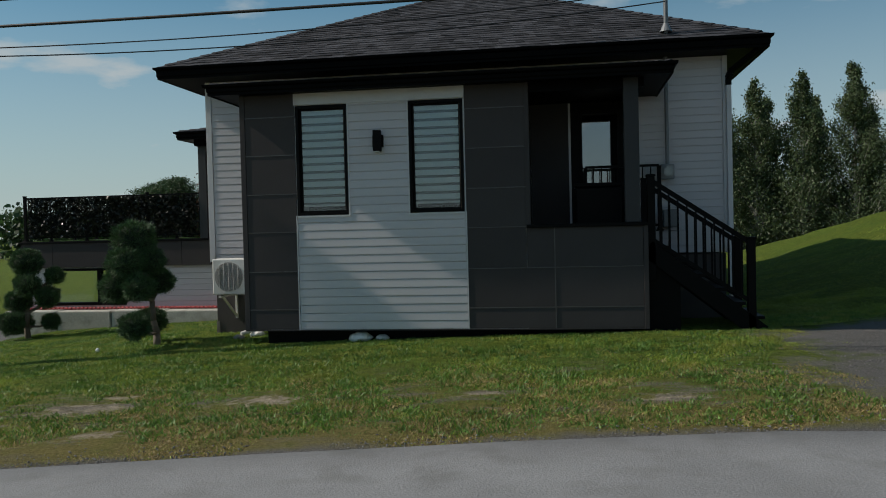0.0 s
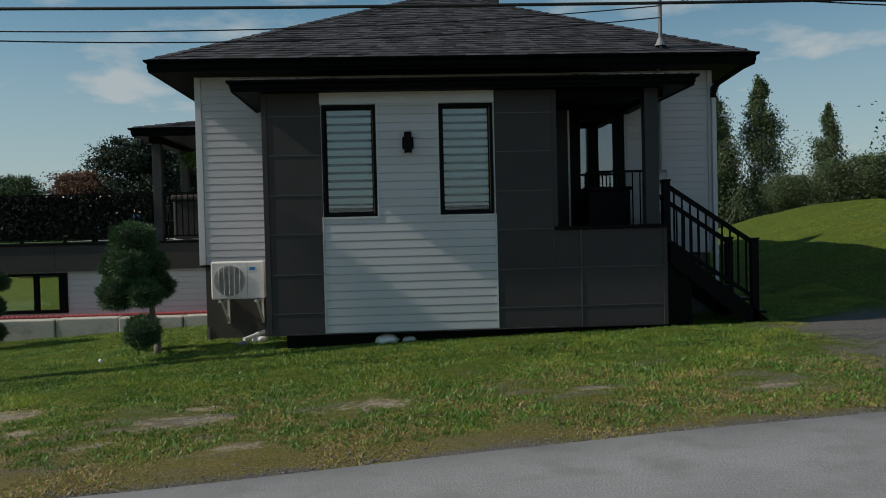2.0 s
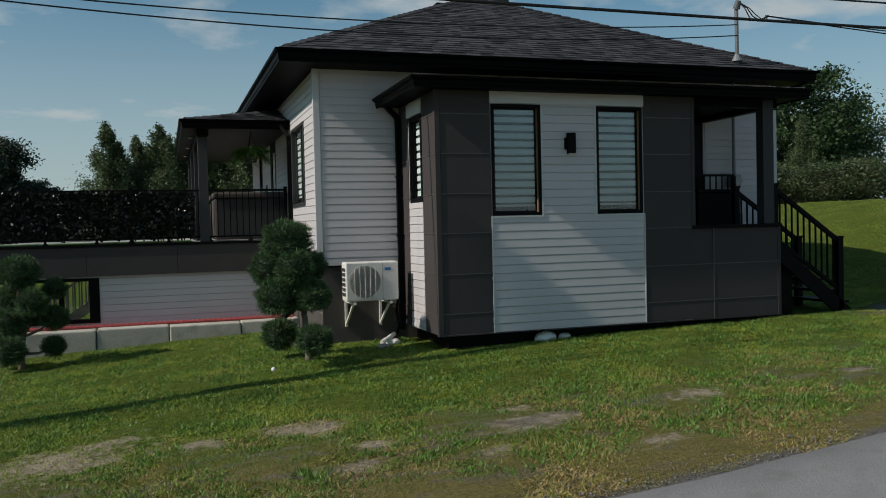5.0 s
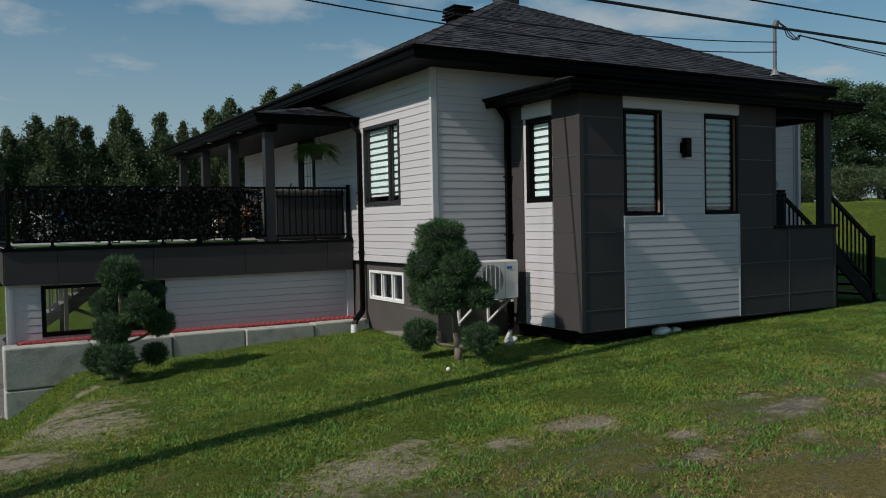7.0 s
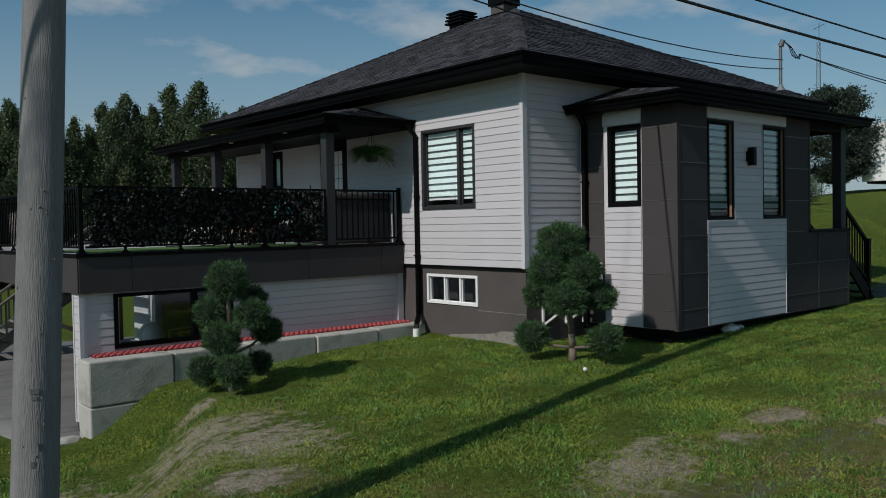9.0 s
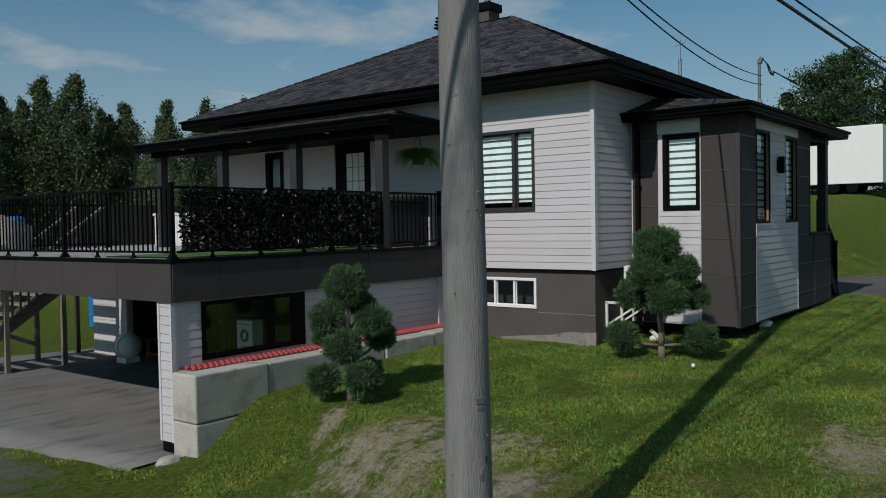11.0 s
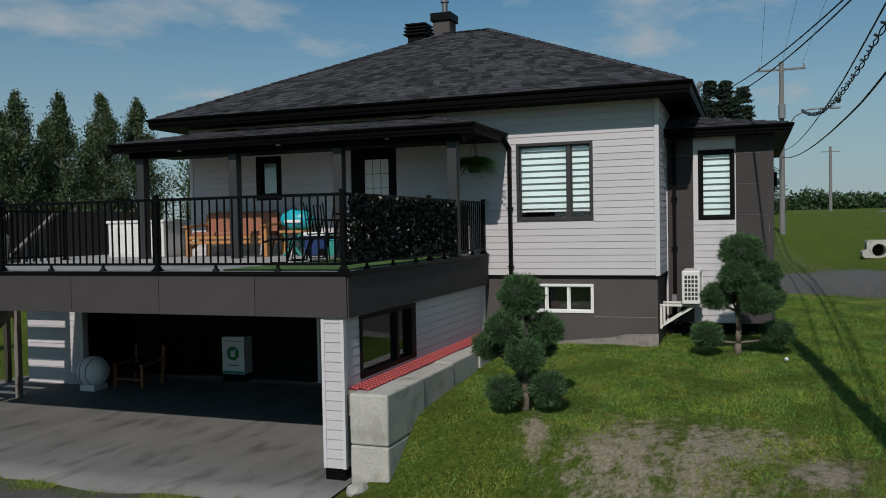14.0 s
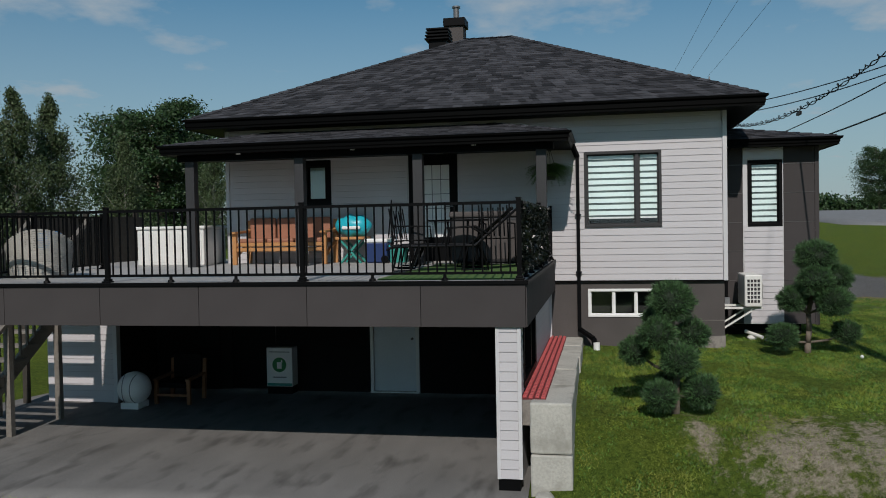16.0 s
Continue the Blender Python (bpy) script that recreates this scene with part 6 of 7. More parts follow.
for a2, b2 in (((-8.35, -0.1), (-9.5, 0.42)), ((-8.35, 0.9), (-9.5, 0.1))):
    bm = bmesh.new()
    beam(bm, (a2[0], syb + 0.02, a2[1]), (b2[0], syb + 0.02, b2[1]), 0.04, 0.09)
    part("brace", bm, M["wood_stair"], ws)

# ---- utility pole and its cables ----
pole = thing("utility_pole", "weathered grey wooden utility pole, leaning slightly", "pole")
pb, pd2 = Vector((-13.225, 9.635, 0.73)), Vector((0.19, 0.16, 2.99)).normalized()
bm = bmesh.new()
segs, rings = 28, 40
prev = None
for i in range(rings + 1):
    h = -1.2 + 9.6 * i / rings
    c = pb + pd2 * h
    r = 0.136 - 0.0042 * h
    ring = []
    for j in range(segs):
        a = 2 * math.pi * j / segs
        rr = r * (1 + 0.02 * noise.noise(Vector((math.cos(a) * 2, math.sin(a) * 2, h * 0.4))) - 0.05 * max(0, noise.noise(Vector((math.cos(a) * 6, math.sin(a) * 6, h * 0.15))) - 0.25))
        ring.append(bm.verts.new(c + Vector((math.cos(a) * rr, math.sin(a) * rr, 0))))
    if prev:
        for j in range(segs):
            bm.faces.new((prev[j], prev[(j + 1) % segs], ring[(j + 1) % segs], ring[j]))
    prev = ring
part("shaft", bm, M["wood_grey"], pole, smooth=True)
rngp = np.random.default_rng(4)
for k in range(34):
    h, a = rngp.uniform(-0.6, 4.0), rngp.uniform(2.2, 5.9)
    c = pb + pd2 * h
    r = 0.136 - 0.0042 * h
    o = c + Vector((math.cos(a) * r, math.sin(a) * r, 0))
    bm = bmesh.new()
    bmesh.ops.create_icosphere(bm, subdivisions=1, radius=rngp.uniform(0.004, 0.008))
    bmesh.ops.scale(bm, vec=(1, 1, 1.5), verts=bm.verts)
    bmesh.ops.translate(bm, vec=o, verts=bm.verts)
    part("knot", bm, M["bark"], pole, smooth=True)
for h, w, hh in ((0.60, 0.05, 0.03), (0.56, 0.03, 0.02), (0.27, 0.018, 0.035), (0.27, 0.018, 0.035), (0.17, 0.018, 0.035)):
    a = 4.35 + (0.25 if w < 0.02 and h > 0.2 else 0)
    c = pb + pd2 * h
    r = 0.138 - 0.0042 * h
    t = bx("tag", (-w / 2, w / 2, -0.004, 0.004, -hh / 2, hh / 2), M["galv"], pole, "small metal tag")
    t.matrix_basis = Matrix.Translation(c + Vector((math.cos(a) * r, math.sin(a) * r, 0))) @ pose(0, 0, 0, 0, 0, math.degrees(a) + 90)


def belly(z0, k, y, x0=-2.0):
    return [(x, y + (9.6 - y) * (x + 2) / 35 if x > -2 else y - 0.012 * (x + 2), z0 + k * (x - x0) ** 2) for x in np.linspace(-60, 33, 80)]


for z0, yc, r, nm in ((4.63, 9.38, 0.019, "thick black telephone cable over the lawn"), (5.05, 9.70, 0.013, "black cable over the lawn")):
    tagged(cable("overhead_cable", belly(z0, 0.0012, yc), r, M["cable"]), nm, "cable", "overhead cables")
for dy, z in ((-1.1, 11.4), (-0.1, 11.75), (1.1, 11.4)):
    tagged(cable("power_line", sag((33, 9.6 + dy, z), (-60, 9.9 + dy, z), 0.9, 40), 0.007, M["cable"]), "thin high power line", "cable", "power lines")
base_line = sag((-13.0, 9.9, 4.80), (1.42, 12.44, 5.40), 0.30, 60)
tagged(cable("service_cable", base_line, 0.009, M["cable"]), "bare messenger wire from the pole to the mast", "cable", "service wires")
tagged(cable("service_cable", sag((-13.0, 9.9, 4.80), (1.42, 12.44, 5.22), 0.36, 40), 0.009, M["cable"]), "thin service wire from the pole to the mast", "cable", "service wires")
for ph in (0.0, 3.14):
    tw = []
    for i in range(760):
        x = -30 + 54 * i / 759
        r = 0.04 + 0.03 * math.sin(x * 0.9 + ph)
        tw.append((x, 9.0 + r * math.cos(x * 7 + ph), 5.88 + 0.0045 * (x - 4) ** 2 + r * math.sin(x * 7 + ph)))
    tagged(cable("overhead_cable", tw, 0.014, M["cable"]), "black cable lashed in coils round its messenger", "cable", "overhead cables")
bm = bmesh.new()
box(bm, 6.1, 6.5, 8.96, 9.04, 5.72, 5.82, bevel=0.01)
tagged(part("cable_clamp", bm, M["cable"]), "black splice clamp hanging on the coiled cable", "clamp")
for k, z in enumerate((7.6, 7.9)):
    tagged(cable("service_cable", sag((1.9, 12.34, 5.55), (33, 9.6, z), 1.2 + 0.25 * k), 0.011, M["cable"]), "service wire from the mast to the far pole", "cable", "service wires")


# ---- trees ----
def tree_mesh(kind, height, spread, seed, leaves, leaf, material, bark, bare=0.15):
    """One tree: a tapered trunk, limbs, and a crown of many small leaves gathered in uneven sprays."""
    rng = np.random.default_rng(seed)
    bm = bmesh.new()
    rod(bm, (0, 0, -0.3), (0, 0, height * 0.5), height * 0.012 + 0.03, height * 0.007 + 0.015, 8)
    rod(bm, (0, 0, height * 0.5), (0, 0, height * 0.95), height * 0.007 + 0.015, 0.01, 6)
    sprays = []
    count = 105 if kind == "poplar" else (130 if kind == "spruce" else 150)
    for k in range(count):
        f = rng.uniform(bare, 0.98)
        a = rng.uniform(0, 6.283)
        if kind == "poplar":
            g = (f - bare) / (0.98 - bare)
            reach = spread * (0.04 + 0.96 * (1 - g) ** 0.95) * min(1.0, 0.6 + 2.2 * g) * rng.uniform(0.4, 1.3)
            rise = reach * rng.uniform(0.7, 1.3)
        elif kind == "spruce":
            reach = spread * (1.02 - f) * rng.uniform(0.75, 1.1)
            rise = -reach * rng.uniform(0.05, 0.3)
        else:
            reach = spread * math.sqrt(max(0.05, 1 - ((f - 0.56) / 0.48) ** 2)) * rng.uniform(0.55, 1.1)
            rise = reach * rng.uniform(0.0, 0.5)
        z0 = height * f - (rise if kind != "spruce" else 0)
        p, q = np.array([0, 0, max(z0, height * bare * 0.6)]), np.array([math.cos(a) * reach, math.sin(a) * reach, height * f + (rise if kind == "spruce" else 0)])
        rod(bm, p, p + (q - p) * 0.9, 0.022 + 0.004 * height * (1 - f), 0.006, 5)
        sprays.append((p, q, reach))
    pts = []
    per = leaves // count
    for p, q, reach in sprays:
        f = rng.uniform(0.25, 1.08, per) ** 0.7
        c = p + (q - p) * f[:, None]
        wide = 0.09 + 0.095 * reach if kind == "poplar" else (0.14 + 0.10 * reach if kind != "spruce" else 0.10 + 0.09 * reach)
        c = c + rng.normal(size=(per, 3)) * wide * np.array([1, 1, 1.3 if kind == "poplar" else 0.6 if kind != "spruce" else 0.45])
        u = rng.normal(size=(per, 3))
        u /= np.linalg.norm(u, axis=1)[:, None]
        v = np.cross(u, rng.normal(size=(per, 3)))
        v /= np.linalg.norm(v, axis=1)[:, None]
        s = leaf * rng.uniform(0.6, 1.4, per)[:, None]
        pts.append(np.stack([c - u * s, c + v * s * 1.1, c + u * s], 1))
    wood = mesh_of("trunk", bm, bark)
    return wood, np.concatenate(pts), material


def tree(name, label, category, group, data, m):
    wood, quads, material = data
    t = thing(name, label, category, group)
    tr = new("trunk", wood)
    tr.parent = t
    cr2 = tris("crown", quads, material, t, n=3)
    tagged(cr2, kind="stuff")
    t.matrix_basis = m
    return t


def plant(proto, x, y, scale, turn, wide=1.0, sink=0.05):
    ob = copy_thing(proto, pose(x, y, float(ground_z(x, y)) - sink, 0, 0, turn))
    ob.scale = (scale * wide, scale * wide, scale)
    return ob


def put(proto, x, y, scale, turn, wide=1.0, sink=0.05):
    proto.matrix_basis = pose(x, y, float(ground_z(x, y)) - sink, 0, 0, turn)
    proto.scale = (scale * wide, scale * wide, scale)


POP = "slender poplar with small green leaves in a row"
popA = tree("poplar", POP, "tree", "poplars behind the house", tree_mesh("poplar", 9.5, 3.1, 21, 27000, 0.066, M["leaf"], M["birchbark"], 0.10), Matrix())
popB = tree("poplar", POP, "tree", "poplars behind the house", tree_mesh("poplar", 9.0, 2.8, 22, 25000, 0.066, M["leaf"], M["birchbark"], 0.08), Matrix())
popC = tree("poplar", POP, "tree", "poplars behind the house", tree_mesh("poplar", 9.8, 3.2, 23, 27000, 0.066, M["leaf"], M["birchbark"], 0.12), Matrix())
maple = tree("maple", "broad dark green maple with a dense crown", "tree", "maples", tree_mesh("round", 9.5, 3.3, 24, 46000, 0.085, M["leaf_dark"], M["bark"], 0.16), Matrix())
redm = tree("maple", "small maple turning reddish brown", "tree", "maples", tree_mesh("round", 6.5, 2.3, 25, 20000, 0.085, M["leaf_red"], M["bark"], 0.2), Matrix())
spruce = tree("spruce", "tall dark green spruce tree", "tree", "spruces", tree_mesh("spruce", 11.5, 2.5, 26, 34000, 0.11, M["leaf_spruce"], M["bark"], 0.06), Matrix())
pine = tree("pine", "broad dark green pine tree", "tree", "pines", tree_mesh("round", 9.3, 3.1, 27, 48000, 0.095, M["leaf_spruce"], M["bark"], 0.15), Matrix())
rngt = random.Random(7)
put(popA, -9.2, 51.5, 0.86, 10, 0.9)
put(popB, -6.7, 51.0, 0.93, 40, 0.9)
put(popC, -4.0, 50.5, 0.9, 90, 0.9)
kinds = [popA, popB, popC]
for row, (y0, step, lo, hi) in enumerate(((50.0, 0.80, 0.78, 0.98), (53.0, 1.0, 0.76, 0.96))):
    x, k = -10.5, row
    while x < 9.0:
        plant(kinds[(k * 2 + k // 3) % 3], x + rngt.uniform(-0.4, 0.4), y0 - max(0, x - 4) * 0.30 + rngt.uniform(-1.0, 1.0), rngt.uniform(lo, hi) + (0.05 if x > 4 else 0), rngt.uniform(0, 360), rngt.uniform(0.8, 1.1))
        x += step * rngt.uniform(0.8, 1.3)
        k += 1
for k, (x, y, top) in enumerate(((10.9, 41.4, 9.1), (13.05, 40.9, 9.2), (15.6, 40.9, 9.2), (8.9, 41.9, 8.9), (6.9, 42.3, 8.6), (12.0, 43.4, 8.0), (14.4, 43.0, 7.6), (9.8, 43.8, 8.2), (7.8, 44.2, 8.0), (17.8, 38.4, 7.6), (19.4, 34.4, 7.3), (21.4, 33.4, 7.0))):
    tall = (9.8, 9.5, 9.0)[(k + 2) % 3] * 0.99
    plant(kinds[(2, 0, 1)[(k + 2) % 3]], x, y, (top - float(ground_z(x, y))) / tall, 50 * k, 0.86)
put(maple, 29.5, 43.2, 1.18, 0, 1.15)
for x, y, s in ((34.5, 45.5, 1.05), (24.8, 28.0, 0.66), (27.2, 26.8, 0.60), (55.5, 23.0, 1.25), (155.0, -37.5, 1.3)):
    plant(maple, x, y, s, x * 31 % 360)
put(redm, -23.7, 55.7, 1.05, 0)
plant(maple, -27.0, 54.6, 0.68, 20)
plant(maple, -32.0, 62.4, 0.75, 60)
plant(redm, -30.0, 60.0, 0.9, 160)
put(pine, -20.6, 58.0, 1.0, 0)
plant(pine, -18.0, 58.6, 0.95, 80)
plant(pine, -15.8, 59.5, 0.66, 200)
plant(pine, 30.5, 24.5, 0.62, 30)
put(spruce, 56.0, 17.2, 0.95, 0)
for x, y, s in ((57.0, 14.6, 1.0), (56.5, 19.5, 0.85), (60.0, 11.9, 1.0), (58.0, 13.4, 1.02), (62.0, 16.0, 0.95), (58.5, 24.5, 0.9), (54.0, 26.5, 0.8), (58.0, 12.6, 0.9), (61.0, 19.0, 0.9), (64.5, 13.5, 1.0)):
    plant(spruce, x, y, s, x * 47 % 360, 1.35)

# shrubs on the mound
bush = tree("bush", "yellow-green leafy bush on the mound", "bush", "bushes on the mound", tree_mesh("round", 1.9, 1.1, 31, 10000, 0.042, M["leaf"], M["bark"], 0.05), Matrix())
put(bush, 11.0, 25.3, 0.68, 0)
for x, y, s in ((12.2, 24.6, 1.0), (13.4, 23.8, 0.95), (14.6, 23.2, 1.05), (15.8, 22.6, 0.9), (12.8, 26.0, 1.1), (10.0, 26.2, 0.8), (17.2, 21.6, 0.95), (18.8, 20.8, 0.9)):
    plant(bush, x, y, s * 0.74, x * 77 % 360, 1.3)

# the wooded skyline far to the east and north: one belt of crowns
rngw = np.random.default_rng(41)
pts = []


def belt(x0, y0, x1, y1, z0, h, n):
    f = rngw.uniform(0, 1, n)
    c = np.stack([x0 + (x1 - x0) * f, y0 + (y1 - y0) * f, np.zeros(n)], 1)
    top = h * (0.75 + 0.25 * np.sin(f * 61) * np.sin(f * 23 + 1) + 0.15 * np.sin(f * 190))
    c[:, 2] = z0 + top * rngw.uniform(0, 1, n) ** 0.8
    c += rngw.normal(size=(n, 3)) * np.array([2.0, 2.0, 0.4])
    u = rngw.normal(size=(n, 3))
    u /= np.linalg.norm(u, axis=1)[:, None]
    v = np.cross(u, rngw.normal(size=(n, 3)))
    v /= np.linalg.norm(v, axis=1)[:, None]
    s = rngw.uniform(0.15, 0.42, n)[:, None]
    pts.append(np.stack([c - u * s, c + v * s, c + u * s, c - v * s], 1))


belt(190, -110, 190, 45, 4.2, 4.4, 32000)
belt(-70, 95, 60, 90, -0.3, 6.0, 32000)
tagged(tris("far_woods", np.concatenate(pts), M["leaf_dark"], n=4), "dark wooded skyline beyond the fields", "woods", kind="stuff")

# ---- far things along the street ----
fp = thing("utility_pole", "tall grey utility pole with a crossarm and street lamp", "pole", "far poles")
fz = float(ground_z(33, 9.6))
bm = bmesh.new()
rod(bm, (33, 9.6, fz - 0.3), (33, 9.6, 11.6), 0.17, 0.12, 14)
part("shaft", bm, M["wood_grey"], fp)
slab("crossarm", (33, 8.3, 11.15), (33, 10.9, 11.15), 0.10, 0.12, "wood_grey", fp)
for y in (8.4, 9.6, 10.8):
    bm = bmesh.new()
    rod(bm, (33, y, 11.2), (33, y, 11.42), 0.05, 0.03, 10)
    part("insulator", bm, M["greypipe"], fp)
bm = bmesh.new()
rod(bm, (32.75, 9.6, 8.3), (32.75, 9.6, 9.1), 0.20, 0.20, 16)
part("transformer", bm, M["greypipe"], fp)
cable("lamp_arm", [(33, 9.4, 7.6), (33, 8.9, 8.4), (33, 8.2, 8.75), (33, 7.0, 8.8)], 0.04, M["galv"], fp)
bx("lamp_head", (32.88, 33.12, 6.5, 7.05, 8.72, 8.82), M["greypipe"], fp, bevel=0.02)
for x, y, top in ((71.4, 13.0, 12.5), (89.6, 2.4, 11.0)):
    z = float(ground_z(x, y))
    p2 = thing("utility_pole", "distant pale utility pole", "pole", "far poles")
    bm = bmesh.new()
    rod(bm, (x, y, z - 0.3), (x, y, top), 0.2, 0.15, 10)
    part("shaft", bm, M["wood_grey"], p2)
    slab("crossarm", (x, y - 1.1, top - 0.6), (x, y + 1.1, top - 0.6), 0.1, 0.1, "wood_grey", p2)
sp = thing("utility_pole", "slim pale steel pole on a concrete foot", "pole", "far poles")
z = float(ground_z(49, 13.0))
bm = bmesh.new()
rod(bm, (49, 13.0, z), (49, 13.0, z + 7.2), 0.20, 0.14, 12)
part("shaft", bm, M["galv"], sp)
bx("foot", (48.7, 49.3, 12.7, 13.3, z - 0.1, z + 0.8), M["concrete"], sp)

tower = thing("lattice_tower", "slim steel lattice mast with an aerial", "tower")
tx, ty = 39.7, 29.7
tz = float(ground_z(tx, ty))
for k in range(3):
    a = k * 2.094
    bm = bmesh.new()
    rod(bm, (tx + 0.25 * math.cos(a), ty + 0.25 * math.sin(a), tz - 0.2), (tx + 0.12 * math.cos(a), ty + 0.12 * math.sin(a), 13.6), 0.025, 0.02, 6)
    part("leg", bm, M["galv"], tower)
bm = bmesh.new()
for i in range(26):
    z = tz + 0.3 + (13.2 - tz) * i / 26
    r = 0.25 - 0.13 * i / 26
    for k in range(3):
        a, b = k * 2.094, (k + 1) * 2.094
        rod(bm, (tx + r * math.cos(a), ty + r * math.sin(a), z), (tx + r * math.cos(b), ty + r * math.sin(b), z + 0.42), 0.011, seg=5)
part("lacing", bm, M["galv"], tower)
bm = bmesh.new()
rod(bm, (tx, ty, 13.4), (tx, ty, 14.9), 0.025, seg=6)
rod(bm, (tx - 0.5, ty - 0.6, 14.6), (tx + 0.5, ty + 0.6, 14.6), 0.02, seg=6)
part("aerial", bm, M["galv"], tower)

tra = thing("white_trailer", "large white box trailer parked on the grass", "trailer")
tz = float(ground_z(32.5, 19.5))
bx("box", (31.5, 34.0, 15.5, 23.6, tz + 0.45, tz + 3.5), M["white"], tra, bevel=0.03)
bx("chassis", (31.7, 33.8, 15.7, 23.4, tz + 0.34, tz + 0.448), M["black"], tra)
for y in (17.0, 17.9):
    for x in (31.65, 33.85):
        bm = bmesh.new()
        rod(bm, (x - 0.1, y, tz + 0.28), (x + 0.1, y, tz + 0.28), 0.30, seg=18)
        part("wheel", bm, M["black"], tra)

nh = thing("far_house", "small pale house with a gabled porch and brown deck", "house")
hz = float(ground_z(64, 17))
bx("wall", (63, 70, 14.8, 19.8, hz - 0.2, hz + 2.6), M["siding"], nh)
raw("gable_roof", [(62.2, 14.4, hz + 2.6), (62.2, 20.2, hz + 2.6), (62.2, 17.3, hz + 4.2), (70.5, 14.4, hz + 2.6), (70.5, 20.2, hz + 2.6), (70.5, 17.3, hz + 4.2)], [(0, 1, 2), (3, 5, 4), (0, 2, 5, 3), (1, 4, 5, 2), (0, 3, 4, 1)], M["shingle_bed"], nh, "dark gabled roof")
for y in (14.7, 17.3, 19.9):
    bx("porch_post", (62.3, 62.45, y - 0.07, y + 0.07, hz, hz + 2.6), M["white"], nh)
bx("porch_deck", (61.6, 63, 14.5, 20.1, hz - 0.2, hz + 0.5), M["wood_orange"], nh)
bx("porch_rail", (61.6, 61.7, 14.5, 18.2, hz + 0.5, hz + 1.3), M["wood_orange"], nh)
bx("window", (62.96, 63.0, 15.6, 16.8, hz + 1.0, hz + 2.1), M["flat_dark"], nh)
bx("door", (62.96, 63.0, 18.0, 18.9, hz + 0.5, hz + 2.4), M["flat_dark"], nh)
gar = thing("far_garage", "pale blue shed with a low white roof", "shed")
bx("wall", (66, 72, 10.2, 13.6, hz - 0.2, hz + 2.5), M["lavender"], gar)
raw("roof", [(65.6, 9.9, hz + 2.5), (65.6, 13.9, hz + 2.5), (65.6, 13.9, hz + 3.7), (72.4, 9.9, hz + 2.5), (72.4, 13.9, hz + 2.5), (72.4, 13.9, hz + 3.7)], [(0, 1, 2), (3, 5, 4), (0, 2, 5, 3), (1, 4, 5, 2), (0, 3, 4, 1)], M["lavender"], gar)
bx("door", (65.96, 66.0, 11.0, 12.0, hz, hz + 2.0), M["white"], gar)

shed = thing("white_shed", "long white shed behind the poplars", "shed")
bx("wall", (6.5, 19.0, 62.0, 66.0, -0.6, 2.3), M["white"], shed)
raw("roof", [(6.0, 61.5, 2.3), (19.5, 61.5, 2.3), (19.5, 66.5, 2.3), (6.0, 66.5, 2.3), (6.0, 64, 3.6), (19.5, 64, 3.6)], [(0, 1, 5, 4), (2, 3, 4, 5), (1, 2, 5), (3, 0, 4), (0, 3, 2, 1)], M["shingle_bed"], shed)
bx("door", (10, 13, 61.96, 62.0, -0.4, 1.8), M["greypipe"], shed)

cul = thing("culvert", "concrete culvert mouth in the ditch", "culvert")
cz = float(ground_z(24.6, 5.7))
bm = bmesh.new()
segs = 28
R, W, H = 0.30, 0.62, 0.42
outer = []
for k in range(segs):
    a = 2 * math.pi * k / segs
    ca, sa = math.cos(a), math.sin(a)
    s = min(W / max(abs(ca), 1e-6), H / max(abs(sa), 1e-6))
    outer.append((ca * s * (1.15 if sa < 0 else 0.85), sa * s))
rows = []
for x in (24.2, 25.2):
    rows.append([bm.verts.new((x, 5.7 + u2, cz + 0.45 + w2)) for u2, w2 in outer])
    rows.append([bm.verts.new((x, 5.7 + R * math.cos(2 * math.pi * k / segs), cz + 0.40 + R * math.sin(2 * math.pi * k / segs))) for k in range(segs)])
for k in range(segs):
    j = (k + 1) % segs
    bm.faces.new((rows[0][k], rows[0][j], rows[1][j], rows[1][k]))
    bm.faces.new((rows[1][k], rows[1][j], rows[3][j], rows[3][k]))
    bm.faces.new((rows[0][j], rows[0][k], rows[2][k], rows[2][j]))
part("headwall", bm, M["concrete"], cul)
# near-black disc closing the pipe, painted as its inner shade
bm = bmesh.new()
rod(bm, (25.15, 5.7, cz + 0.40), (25.2, 5.7, cz + 0.40), 0.3, seg=20)
part("dark_end", bm, M["flat_dark"], cul)
bin2 = thing("waste_bin", "dark green waste container by the far road", "bin")
bz = float(ground_z(101, -7.5))
bx("body", (100, 102, -8.8, -5.8, bz, bz + 2.0), M["fabric_dark"], bin2)
bx("lid", (99.9, 102.1, -8.9, -5.7, bz + 2.0, bz + 2.2), M["black"], bin2)

# ---- grass ----
rngg = np.random.default_rng(77)


